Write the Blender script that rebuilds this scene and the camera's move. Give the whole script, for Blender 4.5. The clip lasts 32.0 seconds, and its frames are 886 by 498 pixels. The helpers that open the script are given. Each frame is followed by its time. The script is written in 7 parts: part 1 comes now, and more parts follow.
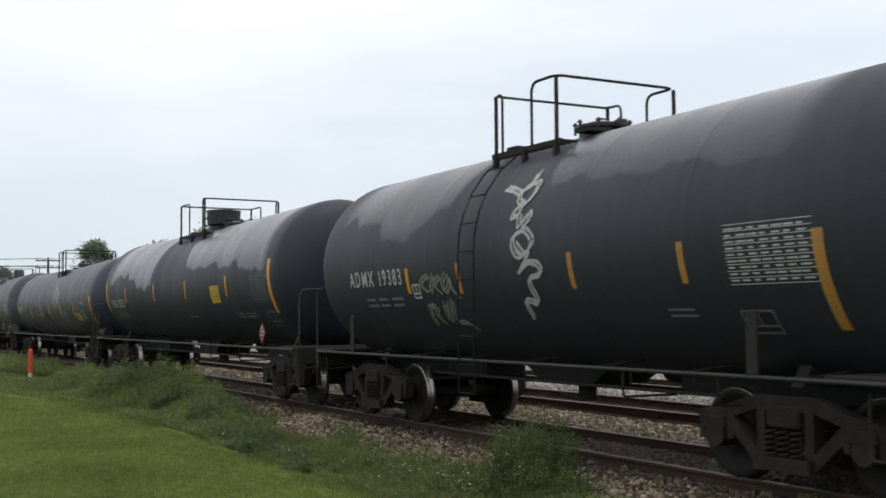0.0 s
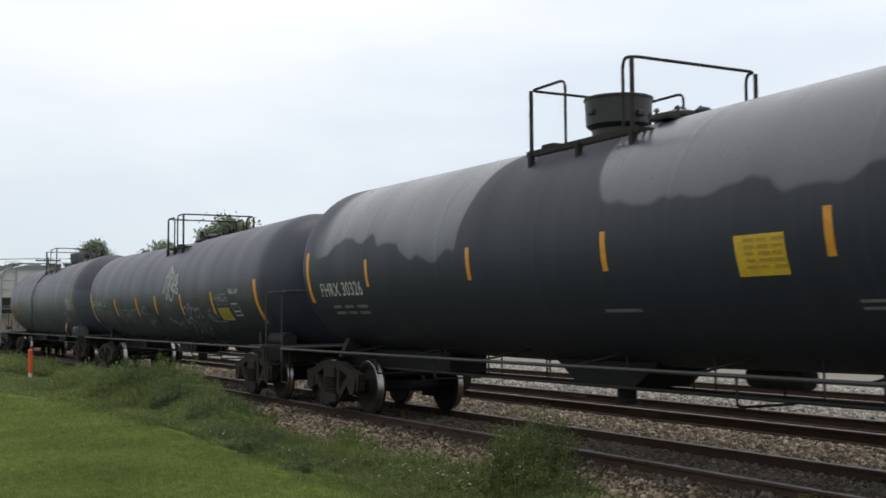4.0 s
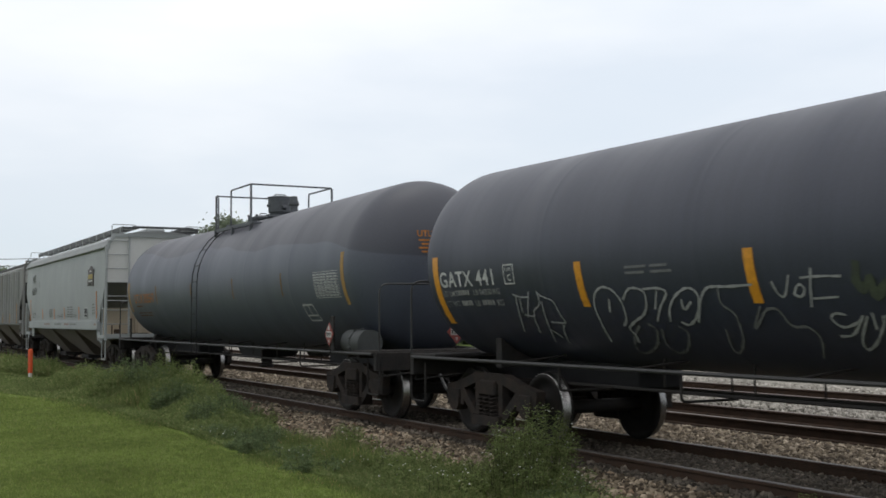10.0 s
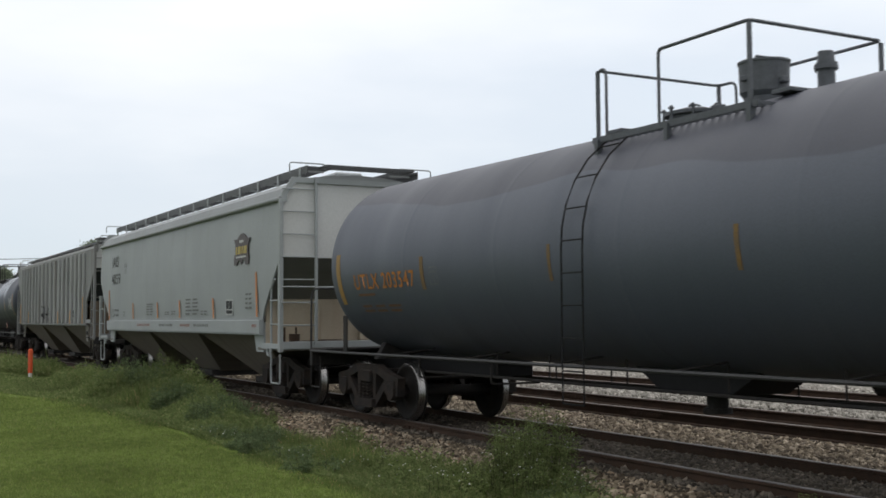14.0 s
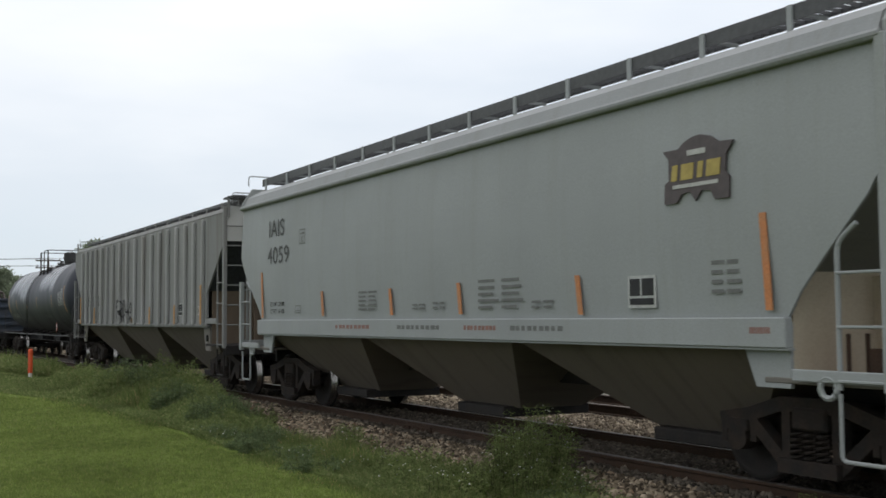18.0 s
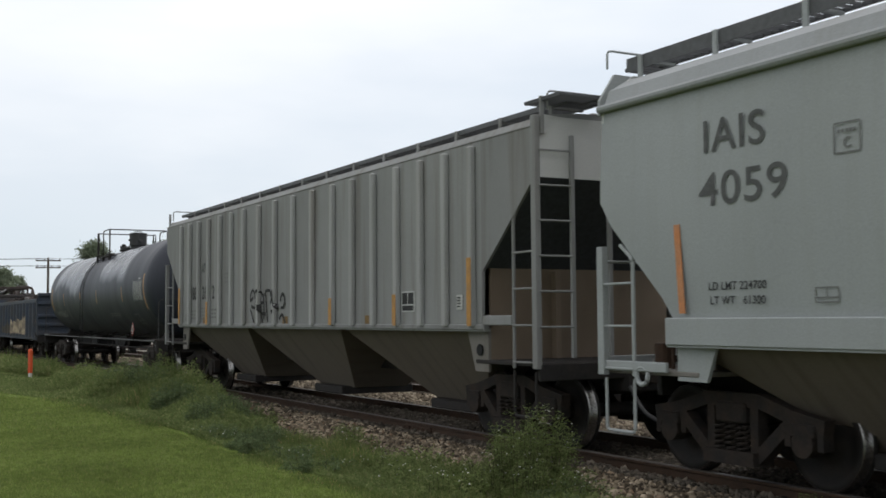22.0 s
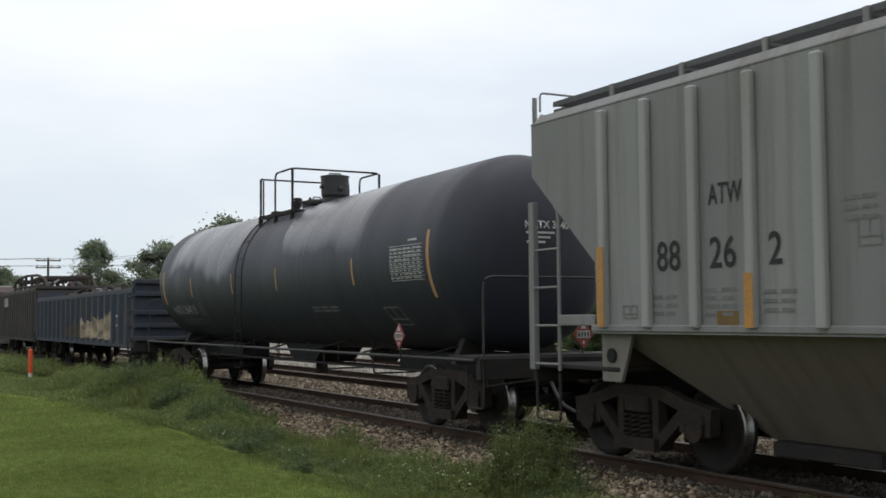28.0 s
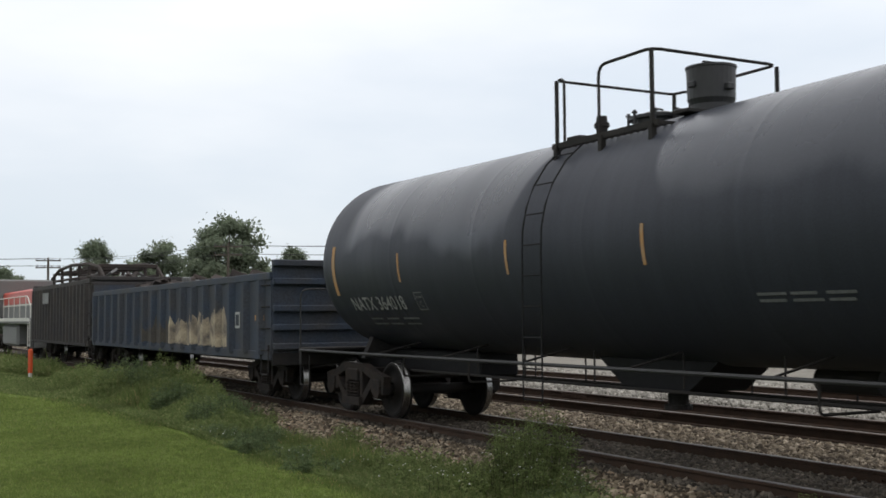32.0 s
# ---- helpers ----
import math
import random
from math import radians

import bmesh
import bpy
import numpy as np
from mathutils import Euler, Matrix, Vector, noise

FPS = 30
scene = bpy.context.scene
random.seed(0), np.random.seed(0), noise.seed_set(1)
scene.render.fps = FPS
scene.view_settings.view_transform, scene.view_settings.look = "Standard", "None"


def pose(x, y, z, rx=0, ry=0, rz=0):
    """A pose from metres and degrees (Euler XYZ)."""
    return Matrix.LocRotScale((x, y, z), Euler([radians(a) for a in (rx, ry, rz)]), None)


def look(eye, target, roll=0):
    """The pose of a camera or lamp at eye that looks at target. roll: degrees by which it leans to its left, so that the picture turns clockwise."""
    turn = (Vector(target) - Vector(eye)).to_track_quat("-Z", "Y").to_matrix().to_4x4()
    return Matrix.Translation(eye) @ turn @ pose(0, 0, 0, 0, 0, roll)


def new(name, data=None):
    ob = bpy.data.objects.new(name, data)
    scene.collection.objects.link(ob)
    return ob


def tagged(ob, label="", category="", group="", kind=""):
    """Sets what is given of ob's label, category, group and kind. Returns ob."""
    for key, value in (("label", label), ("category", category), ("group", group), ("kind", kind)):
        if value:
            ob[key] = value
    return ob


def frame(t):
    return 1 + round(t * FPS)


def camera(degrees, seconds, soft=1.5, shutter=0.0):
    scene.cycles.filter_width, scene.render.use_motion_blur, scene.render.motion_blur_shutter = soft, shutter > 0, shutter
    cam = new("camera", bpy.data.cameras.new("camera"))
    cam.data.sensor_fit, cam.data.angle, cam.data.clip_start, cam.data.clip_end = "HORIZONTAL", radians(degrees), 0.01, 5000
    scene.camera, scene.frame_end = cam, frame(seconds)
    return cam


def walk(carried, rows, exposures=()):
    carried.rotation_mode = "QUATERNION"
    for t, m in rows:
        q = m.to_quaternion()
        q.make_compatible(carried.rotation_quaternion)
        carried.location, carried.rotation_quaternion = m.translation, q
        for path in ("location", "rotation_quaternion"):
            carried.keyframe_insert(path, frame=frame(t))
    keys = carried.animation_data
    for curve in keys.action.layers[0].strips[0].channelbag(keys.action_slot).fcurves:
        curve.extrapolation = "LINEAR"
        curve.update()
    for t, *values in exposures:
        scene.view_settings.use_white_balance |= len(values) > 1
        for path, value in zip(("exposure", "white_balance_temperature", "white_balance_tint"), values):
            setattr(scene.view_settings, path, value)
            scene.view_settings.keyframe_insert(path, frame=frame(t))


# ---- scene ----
# camera: stands still beside the line; the track runs along +Y, railhead at z = 0
cam = camera(43.3, 32.0, soft=1.65, shutter=0.25)
HERE = pose(0, 0, 1.575, 93.53, 0.4, -28.6)
walk(cam, [(0.0, HERE), (32.0, HERE)])

# ---------------------------------------------------------------- light
world = bpy.data.worlds.new("overcast_sky")
scene.world = world
world.use_nodes = True
wt = world.node_tree
wt.nodes.clear()
w_out = wt.nodes.new("ShaderNodeOutputWorld")
w_bg = wt.nodes.new("ShaderNodeBackground")
w_sky = wt.nodes.new("ShaderNodeTexSky")
w_sky.sky_type, w_sky.sun_disc = "NISHITA", False
w_sky.sun_elevation, w_sky.sun_rotation = radians(80.9), radians(129)
w_co = wt.nodes.new("ShaderNodeTexCoord")
w_map = wt.nodes.new("ShaderNodeMapping")
w_map.inputs["Scale"].default_value = (1.3, 1.3, 4.5)
w_noise = wt.nodes.new("ShaderNodeTexNoise")
w_noise.inputs["Scale"].default_value, w_noise.inputs["Detail"].default_value = 1.7, 5
w_sep = wt.nodes.new("ShaderNodeSeparateXYZ")
w_add = wt.nodes.new("ShaderNodeMath")
w_add.operation = "MULTIPLY_ADD"
w_add.inputs[1].default_value = 0.50
w_ramp = wt.nodes.new("ShaderNodeValToRGB")
ramp = w_ramp.color_ramp
ramp.elements[0].position, ramp.elements[0].color = 0.20, (0.66, 0.735, 0.81, 1)
ramp.elements[1].position, ramp.elements[1].color = 0.60, (1.0, 1.0, 1.0, 1)
mid = ramp.elements.new(0.36)
mid.color = (0.725, 0.775, 0.835, 1)
w_mix = wt.nodes.new("ShaderNodeMixRGB")
w_mix.blend_type = "ADD"
w_mix.inputs[0].default_value = 0.02
L = wt.links.new
L(w_co.outputs["Generated"], w_map.inputs[0])
L(w_map.outputs[0], w_noise.inputs["Vector"])
L(w_co.outputs["Generated"], w_sep.inputs[0])
L(w_noise.outputs[0], w_add.inputs[0])
L(w_sep.outputs["Z"], w_add.inputs[2])
L(w_add.outputs[0], w_ramp.inputs[0])
L(w_ramp.outputs[0], w_mix.inputs[1])
L(w_sky.outputs[0], w_mix.inputs[2])
w_dot = wt.nodes.new("ShaderNodeVectorMath")
w_dot.operation = "DOT_PRODUCT"
w_dot.inputs[1].default_value = (0.10, 0.0, 0.93)
w_rng = wt.nodes.new("ShaderNodeMapRange")
w_rng.inputs["From Min"].default_value, w_rng.inputs["From Max"].default_value = -0.4, 0.93
w_rng.inputs["To Min"].default_value, w_rng.inputs["To Max"].default_value = 0.80, 1.22
w_rng.clamp = False
w_gain = wt.nodes.new("ShaderNodeMixRGB")
w_gain.blend_type = "MULTIPLY"
w_gain.inputs[0].default_value = 1.0
L(w_co.outputs["Generated"], w_dot.inputs[0])
L(w_dot.outputs["Value"], w_rng.inputs["Value"])
L(w_mix.outputs[0], w_gain.inputs[1])
L(w_rng.outputs[0], w_gain.inputs[2])
L(w_gain.outputs[0], w_bg.inputs[0])
w_bg.inputs[1].default_value = 1.0
L(w_bg.outputs[0], w_out.inputs[0])

sun = new("sun", bpy.data.lights.new("sun", "SUN"))
sun.data.energy, sun.data.angle, sun.data.color = 0.8, radians(30), (1.0, 0.97, 0.92)
sun.matrix_world = look((10, -8, 80), (0, 0, 0))
scene.view_settings.exposure = 0.0


# ---------------------------------------------------------------- materials
def shader(name, rough=0.6, metal=0.0):
    m = bpy.data.materials.new(name)
    m.use_nodes = True
    b = m.node_tree.nodes["Principled BSDF"]
    b.inputs["Roughness"].default_value, b.inputs["Metallic"].default_value = rough, metal
    return m, m.node_tree.nodes, m.node_tree.links.new, b


def noise_node(nodes, link, scale, detail=4, stretch=None, coord="Object"):
    co = nodes.new("ShaderNodeTexCoord")
    n = nodes.new("ShaderNodeTexNoise")
    n.inputs["Scale"].default_value, n.inputs["Detail"].default_value = scale, detail
    if stretch:
        mp = nodes.new("ShaderNodeMapping")
        mp.inputs["Scale"].default_value = stretch
        link(co.outputs[coord], mp.inputs[0])
        link(mp.outputs[0], n.inputs["Vector"])
    else:
        link(co.outputs[coord], n.inputs["Vector"])
    return n.outputs[0]


def ramp_node(nodes, link, value, stops):
    r = nodes.new("ShaderNodeValToRGB")
    els = r.color_ramp.elements
    while len(els) < len(stops):
        els.new(0.5)
    for e, (p, c) in zip(els, stops):
        e.position, e.color = p, (c, c, c, 1) if isinstance(c, (int, float)) else (*c, 1)
    link(value, r.inputs[0])
    return r.outputs[0]


def math_node(nodes, link, op, a, b=None, c=None, clamp=False):
    n = nodes.new("ShaderNodeMath")
    n.operation, n.use_clamp = op, clamp
    for i, v in enumerate((a, b, c)):
        if v is None:
            continue
        if isinstance(v, (int, float)):
            n.inputs[i].default_value = v
        else:
            link(v, n.inputs[i])
    return n.outputs[0]


def mix_node(nodes, link, fac, a, b, blend="MIX"):
    n = nodes.new("ShaderNodeMixRGB")
    n.blend_type = blend
    for i, v in enumerate((fac, a, b)):
        if isinstance(v, (int, float)):
            n.inputs[i].default_value = v
        elif isinstance(v, tuple):
            n.inputs[i].default_value = (*v, 1)
        else:
            link(v, n.inputs[i])
    return n.outputs[0]


def bump_node(nodes, link, b, height, strength, dist=0.02):
    n = nodes.new("ShaderNodeBump")
    n.inputs["Strength"].default_value, n.inputs["Distance"].default_value = strength, dist
    link(height, n.inputs["Height"])
    link(n.outputs[0], b.inputs["Normal"])


def worn(name, base, dark, rough=0.6, metal=0.0, scale=3.0, fine=40.0, bump=0.15, amount=0.5):
    """Painted or bare surface: two scales of colour change, uneven gloss and a fine relief."""
    m, nodes, link, b = shader(name, rough, metal)
    if rough >= 0.7:
        b.inputs["Specular IOR Level"].default_value = 0.18
    big = noise_node(nodes, link, scale)
    small = noise_node(nodes, link, fine, 3)
    f = ramp_node(nodes, link, big, [(0.35, 0.0), (0.7, 1.0)])
    f = math_node(nodes, link, "MULTIPLY", f, amount)
    c = mix_node(nodes, link, f, base, dark)
    g = ramp_node(nodes, link, small, [(0.3, 0.75), (0.7, 1.15)])
    c = mix_node(nodes, link, 1.0, c, g, "MULTIPLY")
    link(c, b.inputs["Base Color"])
    r = math_node(nodes, link, "MULTIPLY_ADD", small, 0.25, rough - 0.12, clamp=True)
    link(r, b.inputs["Roughness"])
    bump_node(nodes, link, b, small, bump)
    return m


def tank_paint(name, base, faded, zc, radius, half, band=None, band_at=0.0, fade_from=0.35, rough=0.42, spill=None, streaks=0.55, rim=0.5, lean=0.0, gloss=0.26, polish=0.2, soft=0.0):
    """Tank shell paint. Upper flanks are faded and smooth; a band of spilt product below the manway stays dark and dull.
    spill: a darker stain over the crown, with a wavy lower rim."""
    m, nodes, link, b = shader(name, rough)
    shine = None
    b.inputs["Specular IOR Level"].default_value = gloss
    co = nodes.new("ShaderNodeTexCoord")
    sep = nodes.new("ShaderNodeSeparateXYZ")
    link(co.outputs["Object"], sep.inputs[0])
    y, z = sep.outputs["Y"], sep.outputs["Z"]
    wav = noise_node(nodes, link, 1.0, 4, (0.2, 1.3, 0.35))
    drip = noise_node(nodes, link, 1.0, 3, (0.3, 2.0, 0.2))
    fine = noise_node(nodes, link, 55, 3)
    streak = noise_node(nodes, link, 1.0, 4, (2.0, 9.0, 0.6))
    col = mix_node(nodes, link, ramp_node(nodes, link, streak, [(0.35, 0.0), (0.75, streaks)]), base, tuple(v * 1.3 + 0.003 for v in base))
    if faded:
        h = math_node(nodes, link, "MULTIPLY_ADD", z, 1.0 / radius, -zc / radius)
        lobes = noise_node(nodes, link, 1.0, 3, (0.15, 0.55, 0.3))
        h = math_node(nodes, link, "MULTIPLY_ADD", lobes, 1.1, h)
        h = math_node(nodes, link, "MULTIPLY_ADD", drip, 0.13, math_node(nodes, link, "SUBTRACT", h, 0.155))
        up = ramp_node(nodes, link, h, [(fade_from + 0.39, 0.0), (fade_from + 0.43 + soft, 0.7), (fade_from + 0.66, 0.95), (1.0, 1.0)])
        if band:
            d = math_node(nodes, link, "ABSOLUTE", math_node(nodes, link, "SUBTRACT", y, band_at))
            d = math_node(nodes, link, "MULTIPLY_ADD", lobes, 0.9, d)
            d = math_node(nodes, link, "MULTIPLY_ADD", z, 0.45, math_node(nodes, link, "SUBTRACT", d, 0.45 * (zc + 0.75 * radius)))
            side = ramp_node(nodes, link, math_node(nodes, link, "DIVIDE", d, 4.0), [((band + 0.38) / 4, 0.0), ((band + 0.46) / 4, 1.0)])
            up = math_node(nodes, link, "MULTIPLY", up, side)
        d = math_node(nodes, link, "ABSOLUTE", math_node(nodes, link, "MULTIPLY_ADD", lobes, 1.2, math_node(nodes, link, "SUBTRACT", y, 0.6 - lean)))
        ends = ramp_node(nodes, link, math_node(nodes, link, "DIVIDE", d, half * 1.2), [((half - rim - 0.25) / half / 1.2, 1.0), ((half - rim + 0.25) / half / 1.2, 0.0)])
        up = math_node(nodes, link, "MULTIPLY", up, ends)
        col = mix_node(nodes, link, up, col, faded)
        shine = up
    if spill:
        h = math_node(nodes, link, "MULTIPLY_ADD", z, 1.0 / radius, -zc / radius)
        swell = noise_node(nodes, link, 1.0, 2, (0.1, 0.22, 0.1))
        h = math_node(nodes, link, "MULTIPLY_ADD", swell, 0.9, h)
        h = math_node(nodes, link, "MULTIPLY_ADD", y, -0.035, h)
        up = ramp_node(nodes, link, math_node(nodes, link, "MULTIPLY", h, 0.5), [(0.475, 0.0), (0.482, 1.0)])
        col = mix_node(nodes, link, up, col, spill)
    low = ramp_node(nodes, link, math_node(nodes, link, "DIVIDE", z, 5.0), [((zc - radius) / 5, 1.0), ((zc - 0.5 * radius) / 5, 0.0)])
    low = math_node(nodes, link, "MULTIPLY", low, ramp_node(nodes, link, wav, [(0.35, 0.0), (0.6, 0.45)]))
    col = mix_node(nodes, link, low, col, (0.050, 0.049, 0.050))
    g = ramp_node(nodes, link, fine, [(0.3, 0.85), (0.7, 1.12)])
    col = mix_node(nodes, link, 1.0, col, g, "MULTIPLY")
    link(col, b.inputs["Base Color"])
    r = math_node(nodes, link, "MULTIPLY_ADD", wav, 0.3, rough - 0.13, clamp=True)
    if shine:
        r = math_node(nodes, link, "MULTIPLY_ADD", shine, -0.24, r, clamp=True)
        link(math_node(nodes, link, "MULTIPLY_ADD", shine, polish, gloss), b.inputs["Specular IOR Level"])
    link(r, b.inputs["Roughness"])
    bump_node(nodes, link, b, wav, 0.12, 0.03)
    return m


def plain(name, col, rough=0.6, metal=0.0, scale=14.0):
    return worn(name, col, tuple(v * 0.6 for v in col), rough, metal, scale, scale * 6, 0.08, 0.6)


M = {
    "black": plain("black_steel", (0.018, 0.018, 0.020), 0.5),
    "frame": worn("grimy_steel", (0.022, 0.021, 0.021), (0.040, 0.033, 0.028), 0.75, 0.0, 4.0, 30),
    "truck": worn("rusty_cast_steel", (0.020, 0.018, 0.017), (0.040, 0.029, 0.022), 0.9, 0.0, 5.0, 30, 0.3, 0.7),
    "wheel": worn("dark_wheel_steel", (0.011, 0.0105, 0.010), (0.024, 0.018, 0.014), 0.7, 0.0, 5.0, 40),
    "tread": plain("polished_tread", (0.30, 0.29, 0.28), 0.28, 1.0),
    "rail_side": worn("rusty_rail_steel", (0.040, 0.026, 0.018), (0.070, 0.040, 0.025), 0.8, 0.0, 6.0, 60, 0.3),
    "rail_top": plain("worn_rail_head", (0.13, 0.115, 0.105), 0.5, 0.7),
    "rail_old": plain("dull_rail_head", (0.14, 0.11, 0.095), 0.55, 0.5),
    "tie": worn("weathered_tie_wood", (0.050, 0.041, 0.034), (0.10, 0.085, 0.07), 0.9, 0.0, 3.0, 25, 0.5),
    "pipe": plain("worn_grey_pipe", (0.10, 0.10, 0.10), 0.6),
    "rail_pipe": worn("grimy_steel_pipe", (0.022, 0.022, 0.023), (0.015, 0.014, 0.014), 0.6, 0.0, 2.5, 40),
    "amber_dirty": worn("dirt_covered_amber_sheet", (0.17, 0.105, 0.04), (0.09, 0.08, 0.065), 0.7, 0.0, 8.0, 60),
    "notice_ink": plain("worn_notice_print", (0.36, 0.24, 0.03), 0.6),
    "fit_grey": plain("dull_grey_fitting_paint", (0.075, 0.082, 0.094), 0.6),
    "ladder": plain("near_black_steel", (0.012, 0.012, 0.013), 0.7),
    "orange": plain("amber_reflective_sheet", (0.62, 0.27, 0.02), 0.4),
    "amber_old": worn("faded_amber_sheet", (0.42, 0.20, 0.035), (0.20, 0.13, 0.06), 0.6, 0.0, 8.0, 60),
    "orange_old": worn("faded_orange_sheet", (0.46, 0.17, 0.055), (0.34, 0.20, 0.11), 0.6, 0.0, 9.0, 60),
    "amber_mid": worn("grimy_amber_sheet", (0.29, 0.165, 0.035), (0.16, 0.11, 0.05), 0.65, 0.0, 8.0, 60),
    "amber_faded": worn("bleached_amber_sheet", (0.40, 0.22, 0.09), (0.33, 0.27, 0.20), 0.7, 0.0, 9.0, 60),
    "yellow": worn("yellow_notice_board", (0.55, 0.36, 0.02), (0.42, 0.26, 0.02), 0.5, 0.0, 8, 60),
    "yellow_old": worn("dirty_yellow_notice", (0.32, 0.255, 0.03), (0.20, 0.16, 0.03), 0.6, 0.0, 8, 60),
    "stencil": plain("white_stencil_paint", (0.46, 0.47, 0.46), 0.7),
    "stencil_mid": plain("weathered_stencil_paint", (0.27, 0.275, 0.27), 0.7),
    "stencil_dim": plain("dirty_stencil_paint", (0.16, 0.165, 0.17), 0.7),
    "stencil_orange": worn("orange_stencil_paint", (0.38, 0.15, 0.03), (0.20, 0.095, 0.035), 0.7, 0.0, 6, 50),
    "stencil_faint": plain("faint_rust_stencil_paint", (0.15, 0.085, 0.045), 0.8),
    "ink": plain("dark_stencil_paint", (0.035, 0.036, 0.038), 0.7),
    "ink_dim": plain("faded_dark_stencil_paint", (0.16, 0.165, 0.16), 0.7),
    "spray_white": plain("white_spray_paint", (0.44, 0.45, 0.44), 0.7),
    "spray_grey": plain("thin_grey_spray_paint", (0.29, 0.30, 0.30), 0.7),
    "spray_green": plain("dull_green_spray_paint", (0.20, 0.225, 0.18), 0.7),
    "spray_dim": plain("faint_grey_spray_paint", (0.15, 0.155, 0.155), 0.7),
    "spray_dull_green": worn("thin_green_spray_haze", (0.062, 0.075, 0.050), (0.030, 0.034, 0.036), 0.8, 0.0, 9.0, 60),
    "spray_black": plain("black_spray_paint", (0.03, 0.03, 0.03), 0.7),
    "spray_tan": worn("peeling_tan_spray_paint", (0.42, 0.35, 0.25), (0.085, 0.075, 0.075), 0.8, 0, 3.2, 30, 0.15, 1.0),
    "spray_brown": worn("faded_brown_spray_paint", (0.085, 0.075, 0.062), (0.04, 0.042, 0.05), 0.8, 0, 6, 30),
    "ink_mid": plain("greyed_stencil_paint", (0.095, 0.098, 0.098), 0.7),
    "badge_brown": plain("dark_brown_badge_paint", (0.075, 0.060, 0.062), 0.6),
    "badge_yellow": plain("faded_yellow_badge_paint", (0.40, 0.31, 0.08), 0.6),
    "sill_red": plain("faded_red_stencil_paint", (0.26, 0.15, 0.13), 0.7),
    "placard_red": plain("red_placard", (0.24, 0.045, 0.036), 0.6),
    "placard_white": plain("white_placard", (0.45, 0.45, 0.43), 0.6),
    "ballast_bed": worn("grey_ballast_fines", (0.050, 0.041, 0.031), (0.029, 0.024, 0.018), 0.95, 0.0, 2.0, 30, 0.8),
    "pale_gravel": worn("pale_limestone_gravel", (0.22, 0.205, 0.178), (0.13, 0.118, 0.097), 0.95, 0.0, 0.6, 18, 0.4),
}


# ---------------------------------------------------------------- mesh helpers
def part(name, bm, material, parent=None, label="", smooth=False):
    """Links a bmesh, or a mesh, as one object under parent."""
    if isinstance(bm, bmesh.types.BMesh):
        bmesh.ops.recalc_face_normals(bm, faces=bm.faces)
        me = bpy.data.meshes.new(name)
        bm.to_mesh(me)
        bm.free()
    else:
        me = bm
    if material is not None and not me.materials:
        me.materials.append(material)
    if smooth:
        for p in me.polygons:
            p.use_smooth = True
    ob = new(name, me)
    if parent is not None:
        ob.parent = parent
    if label:
        ob["label"] = label
    return ob


def box(bm, x0, x1, y0, y1, z0, z1, bevel=0.0):
    r = bmesh.ops.create_cube(bm, size=1.0)
    vs = r["verts"]
    for v in vs:
        v.co = Vector((x0 + (v.co.x + 0.5) * (x1 - x0), y0 + (v.co.y + 0.5) * (y1 - y0), z0 + (v.co.z + 0.5) * (z1 - z0)))
    if bevel:
        es = {e for v in vs for e in v.link_edges}
        bmesh.ops.bevel(bm, geom=list(es), offset=bevel, segments=1, affect="EDGES")


def box_part(name, x0, x1, y0, y1, z0, z1, material, parent, bevel=0.008, label=""):
    bm = bmesh.new()
    box(bm, x0, x1, y0, y1, z0, z1, bevel)
    return part(name, bm, material, parent, label)


def rod(bm, a, b, r, n=8, r2=None):
    a, b = Vector(a), Vector(b)
    d = b - a
    m = Matrix.Translation((a + b) / 2) @ d.to_track_quat("Z", "Y").to_matrix().to_4x4()
    bmesh.ops.create_cone(bm, cap_ends=True, segments=n, radius1=r, radius2=r if r2 is None else r2, depth=d.length, matrix=m)


def tube(bm, pts, r, n=7):
    """A bent pipe through pts: a ring at each point, joined and capped."""
    pts = [Vector(p) for p in pts]
    rings = []
    for i, p in enumerate(pts):
        d = (pts[min(i + 1, len(pts) - 1)] - pts[max(i - 1, 0)]).normalized()
        up = Vector((0, 0, 1)) if abs(d.z) < 0.9 else Vector((1, 0, 0))
        u = d.cross(up).normalized()
        v = d.cross(u)
        rings.append([bm.verts.new(p + (u * math.cos(k * math.tau / n) + v * math.sin(k * math.tau / n)) * r) for k in range(n)])
    for a, b in zip(rings, rings[1:]):
        for k in range(n):
            bm.faces.new((a[k], a[(k + 1) % n], b[(k + 1) % n], b[k]))
    bm.faces.new(rings[0]), bm.faces.new(rings[-1])


def bent(pts, r=0.15, k=4):
    """Rounds the corners of a polyline."""
    pts = [Vector(p) for p in pts]
    out = [pts[0]]
    for a, b, c in zip(pts, pts[1:], pts[2:]):
        ra = min(r, (a - b).length * 0.45)
        rc = min(r, (c - b).length * 0.45)
        p, q = b + (a - b).normalized() * ra, b + (c - b).normalized() * rc
        for i in range(k + 1):
            t = i / k
            out.append(p * (1 - t) ** 2 + b * 2 * t * (1 - t) + q * t * t)
    return out + [pts[-1]]


